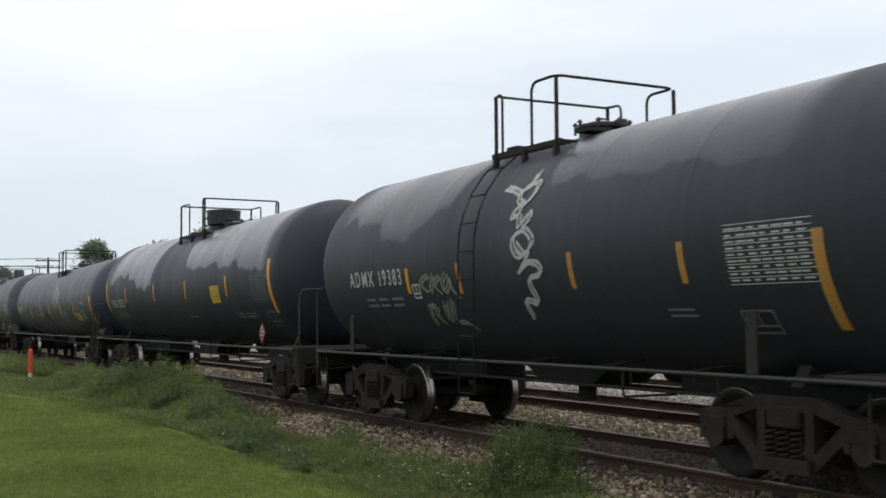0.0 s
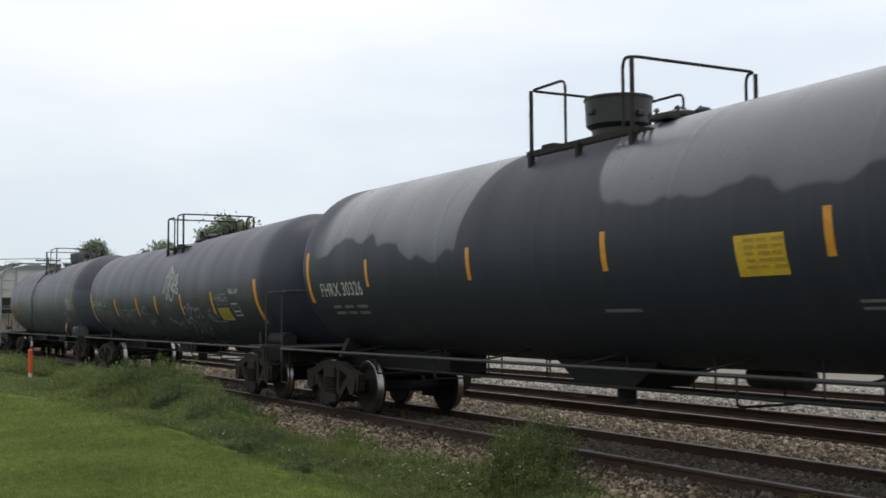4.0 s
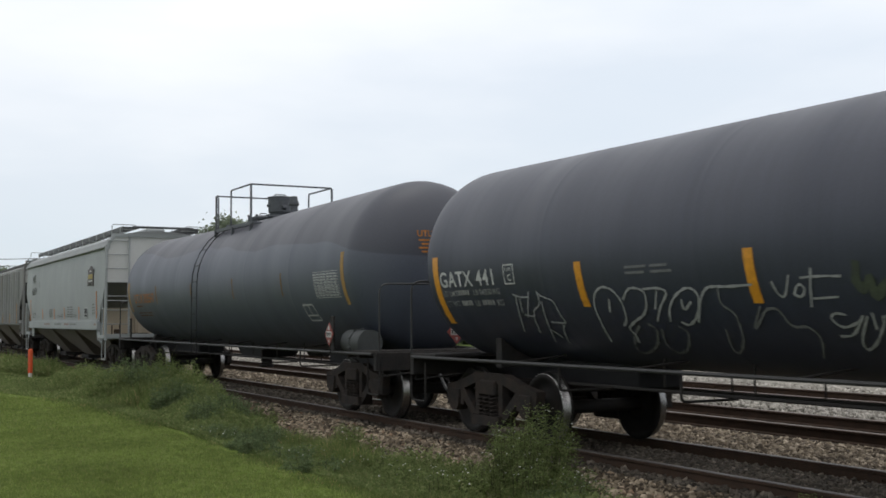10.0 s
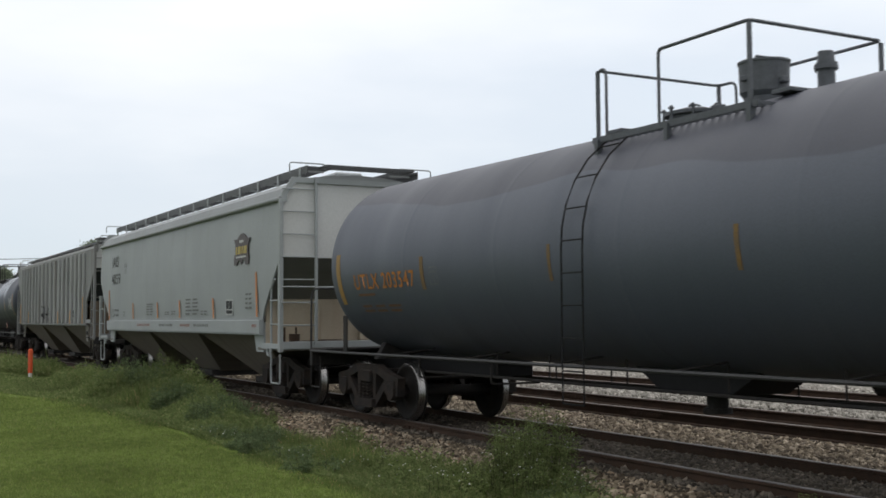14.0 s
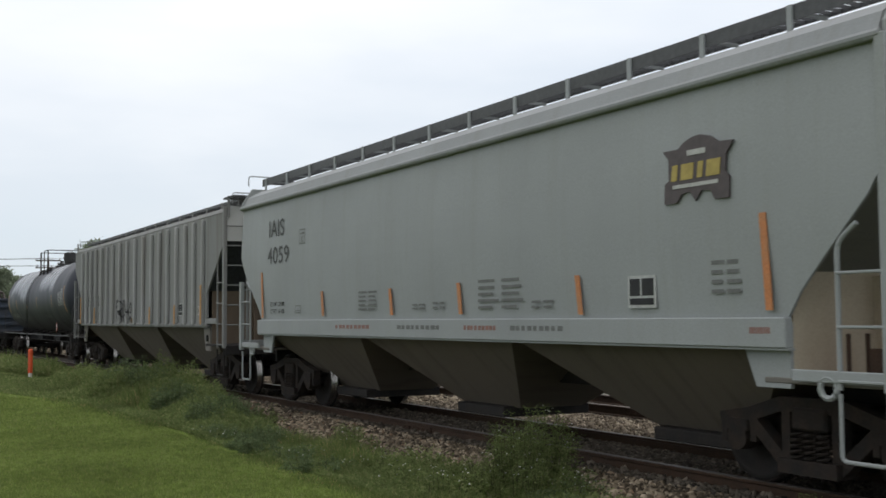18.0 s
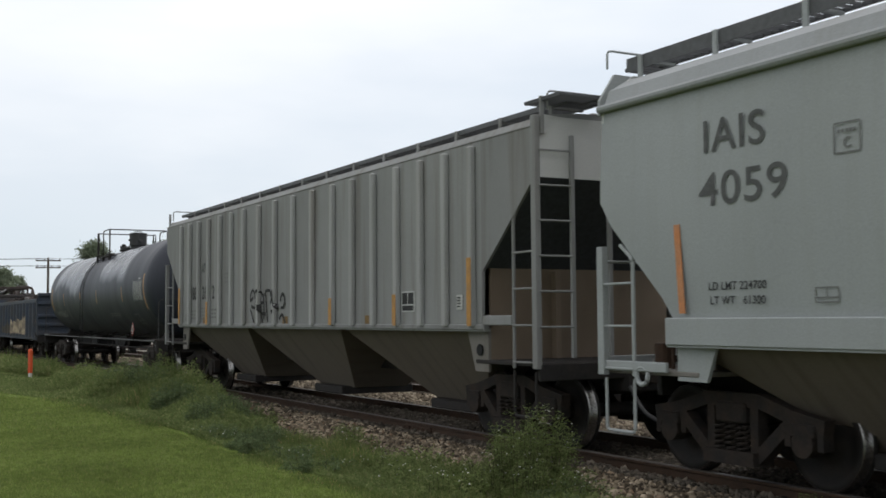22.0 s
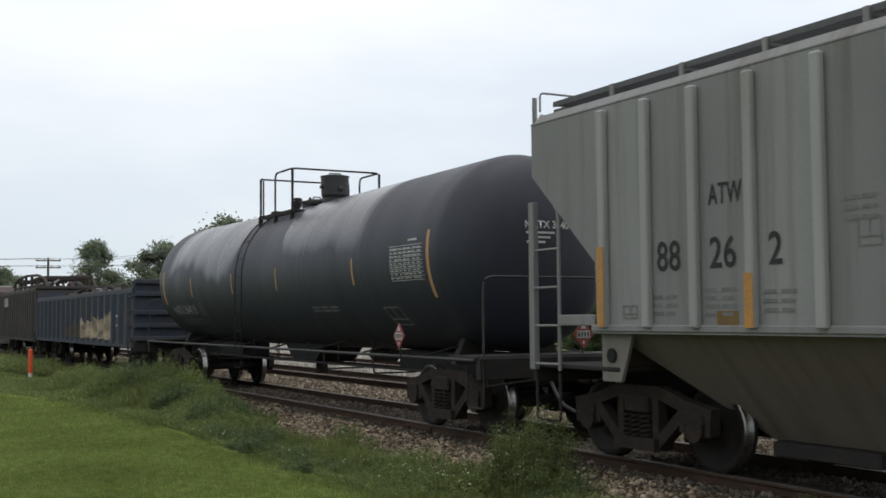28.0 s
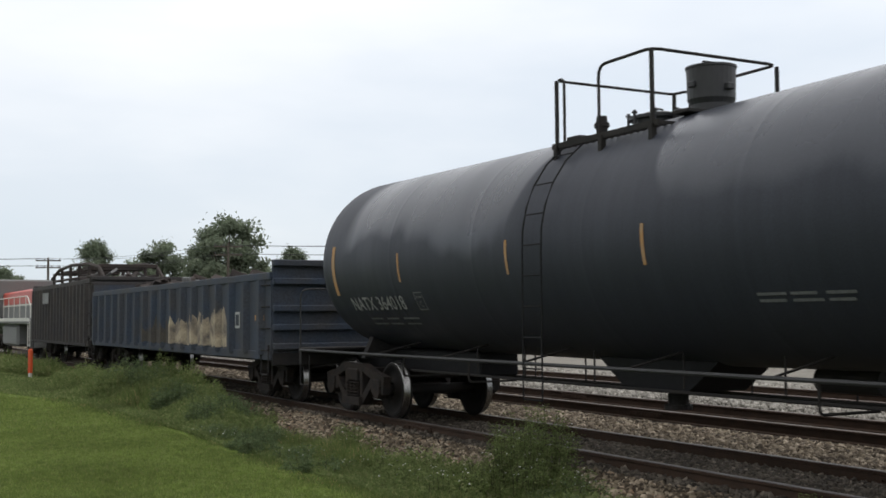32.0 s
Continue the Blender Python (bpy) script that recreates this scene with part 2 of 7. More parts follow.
def prism(bm, outline, axis, lo, hi):
    """Extrudes a closed outline (pairs) along axis 'x' or 'y'."""
    def at(p, d):
        return (d, p[0], p[1]) if axis == "x" else (p[0], d, p[1])
    a = [bm.verts.new(at(p, lo)) for p in outline]
    b = [bm.verts.new(at(p, hi)) for p in outline]
    n = len(outline)
    for i in range(n):
        bm.faces.new((a[i], a[(i + 1) % n], b[(i + 1) % n], b[i]))
    bm.faces.new(a), bm.faces.new(b[::-1])


def fast_mesh(name, verts, faces, material, smooth=False):
    me = bpy.data.meshes.new(name)
    me.from_pydata([tuple(v) for v in verts], [], [tuple(f) for f in faces])
    me.materials.append(material)
    if smooth:
        me.polygons.foreach_set("use_smooth", [True] * len(me.polygons))
    me.update()
    return me


# ---------------------------------------------------------------- the train's way
TRACK_X = 8.6


ROLL_T = (0, 1.5, 3, 4.5, 6.5, 8, 10, 12, 13.5, 15.5, 17, 19, 21, 23, 24.5, 26.5, 28, 30, 32)
ROLL_S = (0.0, 6.11, 12.19, 18.14, 25.90, 31.79, 39.53, 47.04, 52.4, 59.29, 64.17, 70.3, 76.16, 81.71, 85.76, 91.11, 95.11, 100.5, 105.85)


def gone(t):
    """Metres that the train has rolled by t seconds; it slows from 4.1 to 2.7 m/s."""
    k, v = np.array(ROLL_T, float), np.array(ROLL_S)
    h = np.diff(k)
    sl = np.diff(v) / h
    m = np.concatenate([sl[:1], (sl[:-1] * h[1:] + sl[1:] * h[:-1]) / (h[1:] + h[:-1]), sl[-1:]])
    i = int(min(max(np.searchsorted(k, t) - 1, 0), len(h) - 1))
    u = (t - k[i]) / h[i]
    return float((2 * u ** 3 - 3 * u * u + 1) * v[i] + (u ** 3 - 2 * u * u + u) * h[i] * m[i] + (3 * u * u - 2 * u ** 3) * v[i + 1] + (u ** 3 - u * u) * h[i] * m[i + 1])


ROLLING = []   # (car, place on the line at t = 0)
TURNING = []   # (wheelset, its place on its truck, radius)


def rail_car(name, label, category, y0):
    car = tagged(new(name), label, category, "cars of the freight train")
    car.empty_display_size = 0.5
    car.matrix_basis = pose(TRACK_X, y0, 0)
    ROLLING.append((car, y0))
    return car


WHEEL_R = 0.44
SHARED = {}


def wheelset_mesh():
    if "wheelset" in SHARED:
        return SHARED["wheelset"]
    bm = bmesh.new()
    # lathe profile of one wheel: distance along the axle, radius
    prof = [(0.0, 0.10), (0.0, 0.14), (0.035, 0.17), (0.05, 0.34), (0.0, 0.365), (0.0, WHEEL_R - 0.012), (0.012, WHEEL_R - 0.002), (0.105, WHEEL_R + 0.003), (0.118, WHEEL_R + 0.026), (0.135, WHEEL_R + 0.024), (0.14, 0.37), (0.085, 0.34), (0.075, 0.17), (0.12, 0.14), (0.12, 0.10)]
    n = 32
    for side in (-1, 1):
        rings = []
        for d, r in prof:
            x = side * (0.80 - d)
            rings.append([bm.verts.new((x, r * math.cos(k * math.tau / n), r * math.sin(k * math.tau / n))) for k in range(n)])
        for i, (a, b) in enumerate(zip(rings, rings[1:])):
            for k in range(n):
                f = bm.faces.new((a[k], a[(k + 1) % n], b[(k + 1) % n], b[k]))
                f.smooth = True
                f.material_index = 1 if i == 5 or i == 6 else 0
    rod(bm, (-1.0, 0, 0), (1.0, 0, 0), 0.085, 16)
    for side in (-1, 1):
        for k in range(3):
            a = k * math.tau / 3
            c = Vector((side * 1.0, 0.052 * math.cos(a), 0.052 * math.sin(a)))
            rod(bm, c, c + Vector((side * 0.025, 0, 0)), 0.016, 6)
    bmesh.ops.recalc_face_normals(bm, faces=bm.faces)
    me = bpy.data.meshes.new("wheelset")
    bm.to_mesh(me)
    bm.free()
    me.materials.append(M["wheel"]), me.materials.append(M["tread"])
    SHARED["wheelset"] = me
    return me


def truck_meshes():
    if "side_frame" in SHARED:
        return SHARED
    half = 0.89
    # cast side frame: arched top chord, tension member, window for the springs, pedestal jaws
    bm = bmesh.new()
    def bar(pts, w, d=0.13):
        for a, b in zip(pts, pts[1:]):
            a, b = Vector((0, *a)), Vector((0, *b))
            dirn = (b - a).normalized()
            nrm = Vector((0, -dirn.z, dirn.y)) * w / 2
            a2, b2 = a - dirn * w * 0.2, b + dirn * w * 0.2
            vs = []
            for x in (-d / 2, d / 2):
                vs += [bm.verts.new(p + s * nrm + Vector((x, 0, 0))) for p, s in ((a2, 1), (b2, 1), (b2, -1), (a2, -1))]
            for q in ((0, 1, 2, 3), (7, 6, 5, 4), (0, 4, 5, 1), (1, 5, 6, 2), (2, 6, 7, 3), (3, 7, 4, 0)):
                bm.faces.new([vs[i] for i in q])
    bar([(-1.10, 0.60), (-0.75, 0.66), (-0.35, 0.78), (0.35, 0.78), (0.75, 0.66), (1.10, 0.60)], 0.13)
    bar([(-0.74, 0.62), (-0.30, 0.24), (0.30, 0.24), (0.74, 0.62)], 0.12)
    bar([(-0.29, 0.76), (-0.29, 0.24)], 0.10)
    bar([(0.29, 0.76), (0.29, 0.24)], 0.10)
    bar([(-0.31, 0.24), (0.31, 0.24)], 0.13, 0.26)
    for s in (-1, 1):
        bar([(s * 1.08, 0.62), (s * 1.08, 0.40)], 0.07)
        bar([(s * 0.70, 0.62), (s * 0.70, 0.42)], 0.07)
    bmesh.ops.recalc_face_normals(bm, faces=bm.faces)
    SHARED["side_frame"] = bpy.data.meshes.new("side_frame")
    bm.to_mesh(SHARED["side_frame"]), bm.free()
    # nest of coil springs
    bm = bmesh.new()
    pts = [(0.055 * math.cos(k * 0.9), 0.055 * math.sin(k * 0.9), 0.30 + k * 0.0072) for k in range(35)]
    tube(bm, pts, 0.014, 5)
    SHARED["spring"] = bpy.data.meshes.new("spring")
    bm.to_mesh(SHARED["spring"]), bm.free()
    # bearing adapter and end cap housing
    bm = bmesh.new()
    rod(bm, (-0.09, 0, 0), (0.09, 0, 0), 0.125, 16)
    box(bm, -0.09, 0.09, -0.14, 0.14, 0.06, 0.17, 0.01)
    SHARED["bearing"] = bpy.data.meshes.new("bearing")
    bm.to_mesh(SHARED["bearing"]), bm.free()
    # bolster with its brake beams and rods
    bm = bmesh.new()
    box(bm, -1.10, 1.10, -0.20, 0.20, 0.56, 0.76, 0.02)
    rod(bm, (0, 0, 0.74), (0, 0, 0.86), 0.22, 20)
    for s in (-1, 1):
        box(bm, -0.75, 0.75, s * 0.36 - 0.04, s * 0.36 + 0.04, 0.36, 0.46, 0.01)
        for x in (-0.72, 0.72):
            box(bm, x - 0.06, x + 0.06, s * 0.42 - 0.03, s * 0.42 + 0.03, 0.26, 0.56, 0.01)
    SHARED["truck"] = bpy.data.meshes.new("truck")
    bm.to_mesh(SHARED["truck"]), bm.free()
    for k in ("side_frame", "spring", "bearing", "truck"):
        SHARED[k].materials.append(M["truck"])
    return SHARED


def add_truck(car, y):
    sh = truck_meshes()
    truck = part("truck", sh["truck"], None, car, "rusty three-piece freight truck")
    truck.location = (0, y, 0)
    for s in (-1, 1):
        side = part("side_frame", sh["side_frame"], None, truck)
        side.location = (s * 1.0, 0, 0)
        for cy in (-0.15, 0.0, 0.15):
            for cx in (-0.07, 0.07):
                spring = part("spring", sh["spring"], None, truck)
                spring.location = (s * 1.0 + cx, cy, 0)
        wheels = part("wheelset", wheelset_mesh(), None, truck)
        wheels.location = (0, s * 0.89, WHEEL_R)
        TURNING.append((wheels, (0, s * 0.89, WHEEL_R)))
        for e in (-1, 1):
            bearing = part("bearing", sh["bearing"], None, truck)
            bearing.location = (e * 1.0, s * 0.89, WHEEL_R)
    return truck


def add_coupler(car, y, s):
    bm = bmesh.new()
    box(bm, -0.07, 0.07, min(y, y - s * 0.55), max(y, y - s * 0.55), 0.78, 0.92, 0.015)
    box(bm, -0.16, 0.12, y - 0.14, y + 0.14, 0.72, 0.98, 0.04)
    box(bm, -0.04, 0.17, y + s * 0.02 - 0.05, y + s * 0.02 + 0.10, 0.74, 0.96, 0.03)
    part("coupler", bm, M["truck"], car)
    bm = bmesh.new()
    tube(bm, bent([(-0.3, y - s * 0.5, 0.75), (-0.3, y - s * 0.25, 0.45), (-0.25, y + s * 0.02, 0.36)], 0.2, 5), 0.025)
    part("air_hose", bm, M["black"], car)


def split_words(me, words):
    """The mesh of a line of text, cut at its widest gaps into one mesh a word."""
    count = len(words.split())
    if count == 1:
        return [me]
    spans = sorted((min(me.vertices[i].co.x for i in p.vertices), max(me.vertices[i].co.x for i in p.vertices)) for p in me.polygons)
    gaps, reach = [], spans[0][1]
    for a, b in spans[1:]:
        if a > reach:
            gaps.append((a - reach, (a + reach) / 2))
        reach = max(reach, b)
    gaps = sorted(gaps, reverse=True)[:count - 1]
    cuts = [-1e9] + sorted(c for g, c in gaps) + [1e9]
    out = []
    for lo, hi in zip(cuts, cuts[1:]):
        bm = bmesh.new()
        bm.from_mesh(me)
        bmesh.ops.delete(bm, geom=[v for v in bm.verts if not lo < v.co.x < hi], context="VERTS")
        word = bpy.data.meshes.new("lettering")
        bm.to_mesh(word), bm.free()
        out.append(word)
    return out


def add_lettering(car, words, size, place, material, radius=None, zc=0.0, stretch=1.0, flank=-1.6, name="lettering", bold=0.012, gap=1.06):
    """Painted words on the near flank (-X side). place: (y of the first letter, z of the baseline); the words run
    towards -Y as read from outside. radius: wraps them round the shell."""
    cu = bpy.data.curves.new(name, "FONT")
    cu.body, cu.size, cu.offset, cu.space_character = words, size * 1.38, size * 1.38 * bold, gap
    tmp = new(name, cu)
    bpy.context.view_layer.update()
    me = bpy.data.meshes.new_from_object(tmp)
    bpy.data.objects.remove(tmp)
    y0, z0 = place
    me.materials.clear()
    for word in split_words(me, words):
        for v in word.vertices:
            y, h = y0 - v.co.x * stretch, z0 + v.co.y
            v.co = wrap(y, h, radius, zc, 0.006, flank)
        part(name, word, material, car)


def wrap(y, h, radius, zc, lift=0.006, flank=-1.6):
    """A point of the near flank at height h: on the shell when there is a radius, else on a flat side."""
    if radius is None:
        return Vector(((flank(y) if callable(flank) else flank) - lift, y, h))
    zc += SHELL["bend"] * abs(y)
    a = math.asin(max(-0.99, min(0.99, (h - zc) / radius)))
    return Vector((-(radius + lift) * math.cos(a), y, zc + (radius + lift) * math.sin(a)))


def patch(car, name, y0, y1, z0, z1, material, radius=None, zc=0.0, lift=0.005, flank=-1.6, lean=0.0, label="", n=5):
    """A thin sheet laid on the flank, with a thickness of a few millimetres."""
    bm = bmesh.new()
    rows = []
    for k in range(n + 1):
        h = z0 + (z1 - z0) * k / n
        dy = lean * (k / n)
        rows.append([[bm.verts.new(wrap(y + dy, h, radius, zc, l, flank)) for y in (y0, y1)] for l in (0.0, lift)])
    for a, b in zip(rows, rows[1:]):
        bm.faces.new((a[1][0], a[1][1], b[1][1], b[1][0]))
        for i in (0, 1):
            bm.faces.new((a[0][i], a[1][i], b[1][i], b[0][i]))
    for r in (rows[0], rows[-1]):
        bm.faces.new((r[0][0], r[0][1], r[1][1], r[1][0]))
    return part(name, bm, material, car, label)


def ruled_box(car, y0, y1, z0, z1, material, radius=None, zc=0.0, flank=-1.6, lean=0.0, t=0.012):
    """A stencilled box: a thin outline with a middle rule and a lower compartment."""
    bm = bmesh.new()
    def quad(a, b, c, d):
        bm.faces.new([bm.verts.new(wrap(y + lean * (z - z0) / (z1 - z0), z, radius, zc, 0.006, flank)) for y, z in ((a, c), (b, c), (b, d), (a, d))])
    s = 1 if y1 > y0 else -1
    zm, ym = z0 + (z1 - z0) * 0.32, (y0 + y1) / 2
    for z in (z0, zm, z1):
        quad(y0, y1, z - t, z + t)
    for y, low in ((y0, z0), (y1, z0), (ym, zm)):
        for k in range(6):
            quad(y - t, y + t, low + (z1 - low) * k / 6, low + (z1 - low) * (k + 1) / 6)
    return tagged(part("stencil_box", bm, material, car), kind="stuff")


def plate_box(car, y0, y1, z0, z1, material, radius=None, zc=0.0, flank=-1.6, t=0.009, words=False):
    """The clearance mark: a square outline with a line of writing over a large letter C."""
    bm = bmesh.new()
    for a, b, c, d in ((y0, y1, z0 - t, z0 + t), (y0, y1, z1 - t, z1 + t), (y0 - t, y0 + t, z0, z1), (y1 - t, y1 + t, z0, z1)):
        for k in range(5):
            lo, hi = c + (d - c) * k / 5, c + (d - c) * (k + 1) / 5
            bm.faces.new([bm.verts.new(wrap(y, z, radius, zc, 0.006, flank)) for y, z in ((a, lo), (b, lo), (b, hi), (a, hi))])
    tagged(part("plate_outline", bm, material, car), kind="stuff")
    w, h = y0 - y1, z1 - z0
    if words:
        add_lettering(car, "PLATE", h * 0.19, (y0 - w * 0.13, z0 + h * 0.66), material, radius, zc, 0.9, flank, bold=0.006, gap=1.0)
    else:
        bars(car, y0 - w * 0.15, y1 + w * 0.1, z0 + h * 0.58, z0 + h * 0.86, 1, material, radius, zc, flank, seed=2, cells=5)
    add_lettering(car, "C", h * 0.36, (y0 - w * 0.34, z0 + h * 0.16), material, radius, zc, 1.0, flank, bold=0.02)


def bars(car, y0, y1, z0, z1, rows, material, radius=None, zc=0.0, flank=-1.6, name="stencil_line", ragged=0.3, seed=1, cells=1, thick=0.45):
    """Lines of writing too small to read, as plain bars."""
    rnd = random.Random(seed)
    bm = bmesh.new()
    step = (z1 - z0) / rows
    for r in range(rows):
        h = z0 + step * (r + 0.3)
        for c in range(cells):
            a = y0 + (y1 - y0) * c / cells
            b = a + (y1 - y0) / cells * (0.9 - ragged * rnd.random())
            q = [bm.verts.new(wrap(y, z, radius, zc, 0.006, flank)) for y, z in ((a, h), (b, h), (b, h + step * thick), (a, h + step * thick))]
            bm.faces.new(q)
    return tagged(part(name, bm, material, car), kind="stuff")


def stroke(car, pts, width, material, radius=None, zc=0.0, flank=-1.6, name="graffiti", lift=0.007, label="", again=None):
    """Sprayed lines on the flank: each list of (y, z) becomes a ribbon through rounded corners."""
    bm = bmesh.new()
    if again:
        pts = list(pts) + [[(y + again[0], z + again[1]) for y, z in line] for line in pts]
    for j, line in enumerate(pts):
        line = [Vector((0, *p)) for p in line]
        sm = bent(line, 0.2, 4) if len(line) > 2 else line
        prev = None
        for i, p in enumerate(sm):
            d = (sm[min(i + 1, len(sm) - 1)] - sm[max(i - 1, 0)]).normalized()
            nrm = Vector((0, -d.z, d.y)) * width * (0.5 + 0.12 * math.sin(i * 1.7 + j))
            a, b = p + nrm, p - nrm
            cur = [bm.verts.new(wrap(q.y, q.z, radius, zc, lift + 0.0015 * (j % 4), flank)) for q in (a, b)]
            if prev:
                bm.faces.new((prev[0], prev[1], cur[1], cur[0]))
            prev = cur
    return tagged(part(name, bm, material, car, label), label, kind="stuff")


# ---------------------------------------------------------------- tank cars
SHELL = {"bend": 0.0}   # rise of the shell towards its ends, metres a metre


def tank_mesh(half, radius, zc, head=0.72, n=64):
    """A shell with elliptical heads, sagging slightly to its middle; half is half the length between the head seams."""
    # fuller than an ellipse at the knuckle
    arc = [(head * math.cos(k / 16 * math.pi / 2) ** 0.87, radius * math.sin(k / 16 * math.pi / 2) ** 0.87) for k in range(1, 16)]
    prof = [(-half - head, 0.0)] + [(-half - d, r) for d, r in arc] + [(-half, radius)]
    seams = [-half + 2 * half * i / 6 for i in range(1, 6)]
    for s in seams:
        prof += [(s - 0.10, radius), (s - 0.03, radius), (s - 0.006, radius + 0.002), (s + 0.006, radius + 0.002), (s + 0.03, radius), (s + 0.10, radius)]
    prof += [(half, radius)] + [(half + d, r) for d, r in arc[::-1]]
    prof.append((half + head, 0.0))
    bm = bmesh.new()
    rings = []
    for y, r in prof:
        if r < 1e-6:
            rings.append([bm.verts.new((0, y, zc + SHELL["bend"] * abs(y)))])
        else:
            zy = zc + SHELL["bend"] * abs(y)
            rings.append([bm.verts.new((r * math.sin(k * math.tau / n), y, zy + r * math.cos(k * math.tau / n))) for k in range(n)])
    for a, b in zip(rings, rings[1:]):
        for k in range(n):
            k2 = (k + 1) % n
            if len(a) == 1:
                bm.faces.new((a[0], b[k2], b[k]))
            elif len(b) == 1:
                bm.faces.new((a[k], a[k2], b[0]))
            else:
                bm.faces.new((a[k], a[k2], b[k2], b[k]))
    return bm


def add_underframe(car, half, end, radius, zc, rail_mat, flange=False):
    """Stub sills, bolsters and saddles, running rails along the flanks, brake gear and end sills."""
    for s in (-1, 1):
        box_part("stub_sill", -0.33, 0.33, min(s * (half - 3.2), s * (end - 0.45)), max(s * (half - 3.2), s * (end - 0.45)), 0.72, 1.06, M["ladder"], car, 0.02)
        yb = s * (end - 2.05)
        bm = bmesh.new()
        out = []
        for k in range(13):
            a = math.radians(-62 + 124 * k / 12)
            out.append(((radius + 0.012) * math.sin(a), zc + SHELL["bend"] * abs(yb) - (radius + 0.012) * math.cos(a)))
        prism(bm, [(-0.9, 0.92), (0.9, 0.92)] + [p for p in out[::-1] if abs(p[0]) < 0.92], "y", yb - 0.07, yb + 0.07)
        part("saddle", bm, M["frame"], car)
        for x in (-1.43, 1.43) if flange else ():
            bm = bmesh.new()
            box(bm, x - 0.012, x + 0.012, yb - 0.07, yb + 0.07, 1.05, 1.62, 0.004)
            part("saddle_flange", bm, M["frame"], car)
        box_part("end_sill", -1.40, 1.40, s * (end - 0.50) - 0.05, s * (end - 0.50) + 0.05, 0.78, 1.06, M["frame"], car, 0.01)
        bm = bmesh.new()
        box(bm, -1.42, 1.42, min(s * (end - 0.5), s * (end - 1.25)), max(s * (end - 0.5), s * (end - 1.25)), 1.04, 1.08, 0.005)
        part("end_platform", bm, M["frame"], car)
        # end handrail: a bow over the platform
        bm = bmesh.new()
        ye = s * (end - 0.42)
        tube(bm, bent([(-1.36, ye, 1.06), (-1.36, ye, 2.10), (1.36, ye, 2.10), (1.36, ye, 1.06)], 0.16), 0.016)
        part("end_handrail", bm, rail_mat, car)
        for x in (-1.36, 1.36):
            bm = bmesh.new()
            tube(bm, bent([(x, ye, 0.95), (x, ye, 0.42), (x, ye - s * 0.42, 0.42), (x, ye - s * 0.42, 0.95)], 0.06), 0.014)
            part("sill_step", bm, M["frame"], car)
        add_coupler(car, s * end, s)
        add_truck(car, yb)
        bm = bmesh.new()
        rod(bm, (-1.30, ye - s * 0.02, 1.02), (-1.30, ye - s * 0.02, 0.70), 0.012, 6)
        rod(bm, (-1.30, ye - s * 0.02, 0.70), (-0.4, ye - s * 0.02, 0.78), 0.012, 6)
        part("uncoupling_lever", bm, M["frame"], car)
    for x in (-1.42, 1.42):
        bm = bmesh.new()
        rod(bm, (x, -(end - 0.55), 1.03), (x, end - 0.55, 1.03), 0.022, 8)
        part("running_rail", bm, rail_mat, car)
        k = -half + 0.4
        while k < half:
            bm = bmesh.new()
            rod(bm, (x, k, 1.03), (x * 0.45, k, zc - radius + 0.18), 0.014, 6)
            part("rail_bracket", bm, M["frame"], car)
            k += half * 0.28
    bm = bmesh.new()
    rod(bm, (-0.62, -half * 0.78, 0.76), (-0.62, half * 0.78, 0.76), 0.020, 7)
    rod(bm, (0.35, -half * 0.7, 0.70), (0.35, half * 0.7, 0.70), 0.018, 7)
    for k in (-0.5, -0.3, -0.1, 0.12, 0.33, 0.5):
        rod(bm, (-0.62, half * k, 0.80), (-0.62, half * k, 1.3), 0.012, 6)
        rod(bm, (0.35, half * k, 0.70), (0.35, half * k, 1.15), 0.012, 6)
    part("brake_rigging", bm, M["frame"], car)
    bm = bmesh.new()
    rod(bm, (0.3, -half * 0.3 - 0.4, 0.92), (0.3, -half * 0.3 + 0.4, 0.92), 0.13, 16)
    part("air_reservoir", bm, M["frame"], car)
    bm = bmesh.new()
    prism(bm, [(-1.25, zc - radius + 0.22), (-0.55, 0.74), (0.55, 0.74), (1.25, zc - radius + 0.22)], "x", -0.42, 0.42)
    part("outlet_skid", bm, M["ladder"], car)
    for k in (-0.72, -0.45, 0.36, 0.62):
        bm = bmesh.new()
        tube(bm, bent([(-1.35, half * k, 1.03), (-1.35, half * k, 0.74), (-0.62, half * k, 0.74)], 0.06), 0.015, 6)
        part("pipe_hanger", bm, M["frame"], car)
    bm = bmesh.new()
    rod(bm, (0, 0.1, 0.76), (0, 0.1, 0.56), 0.12, 16)
    rod(bm, (0, 0.1, 0.56), (0, 0.1, 0.50), 0.16, 16)
    part("bottom_outlet", bm, M["frame"], car)


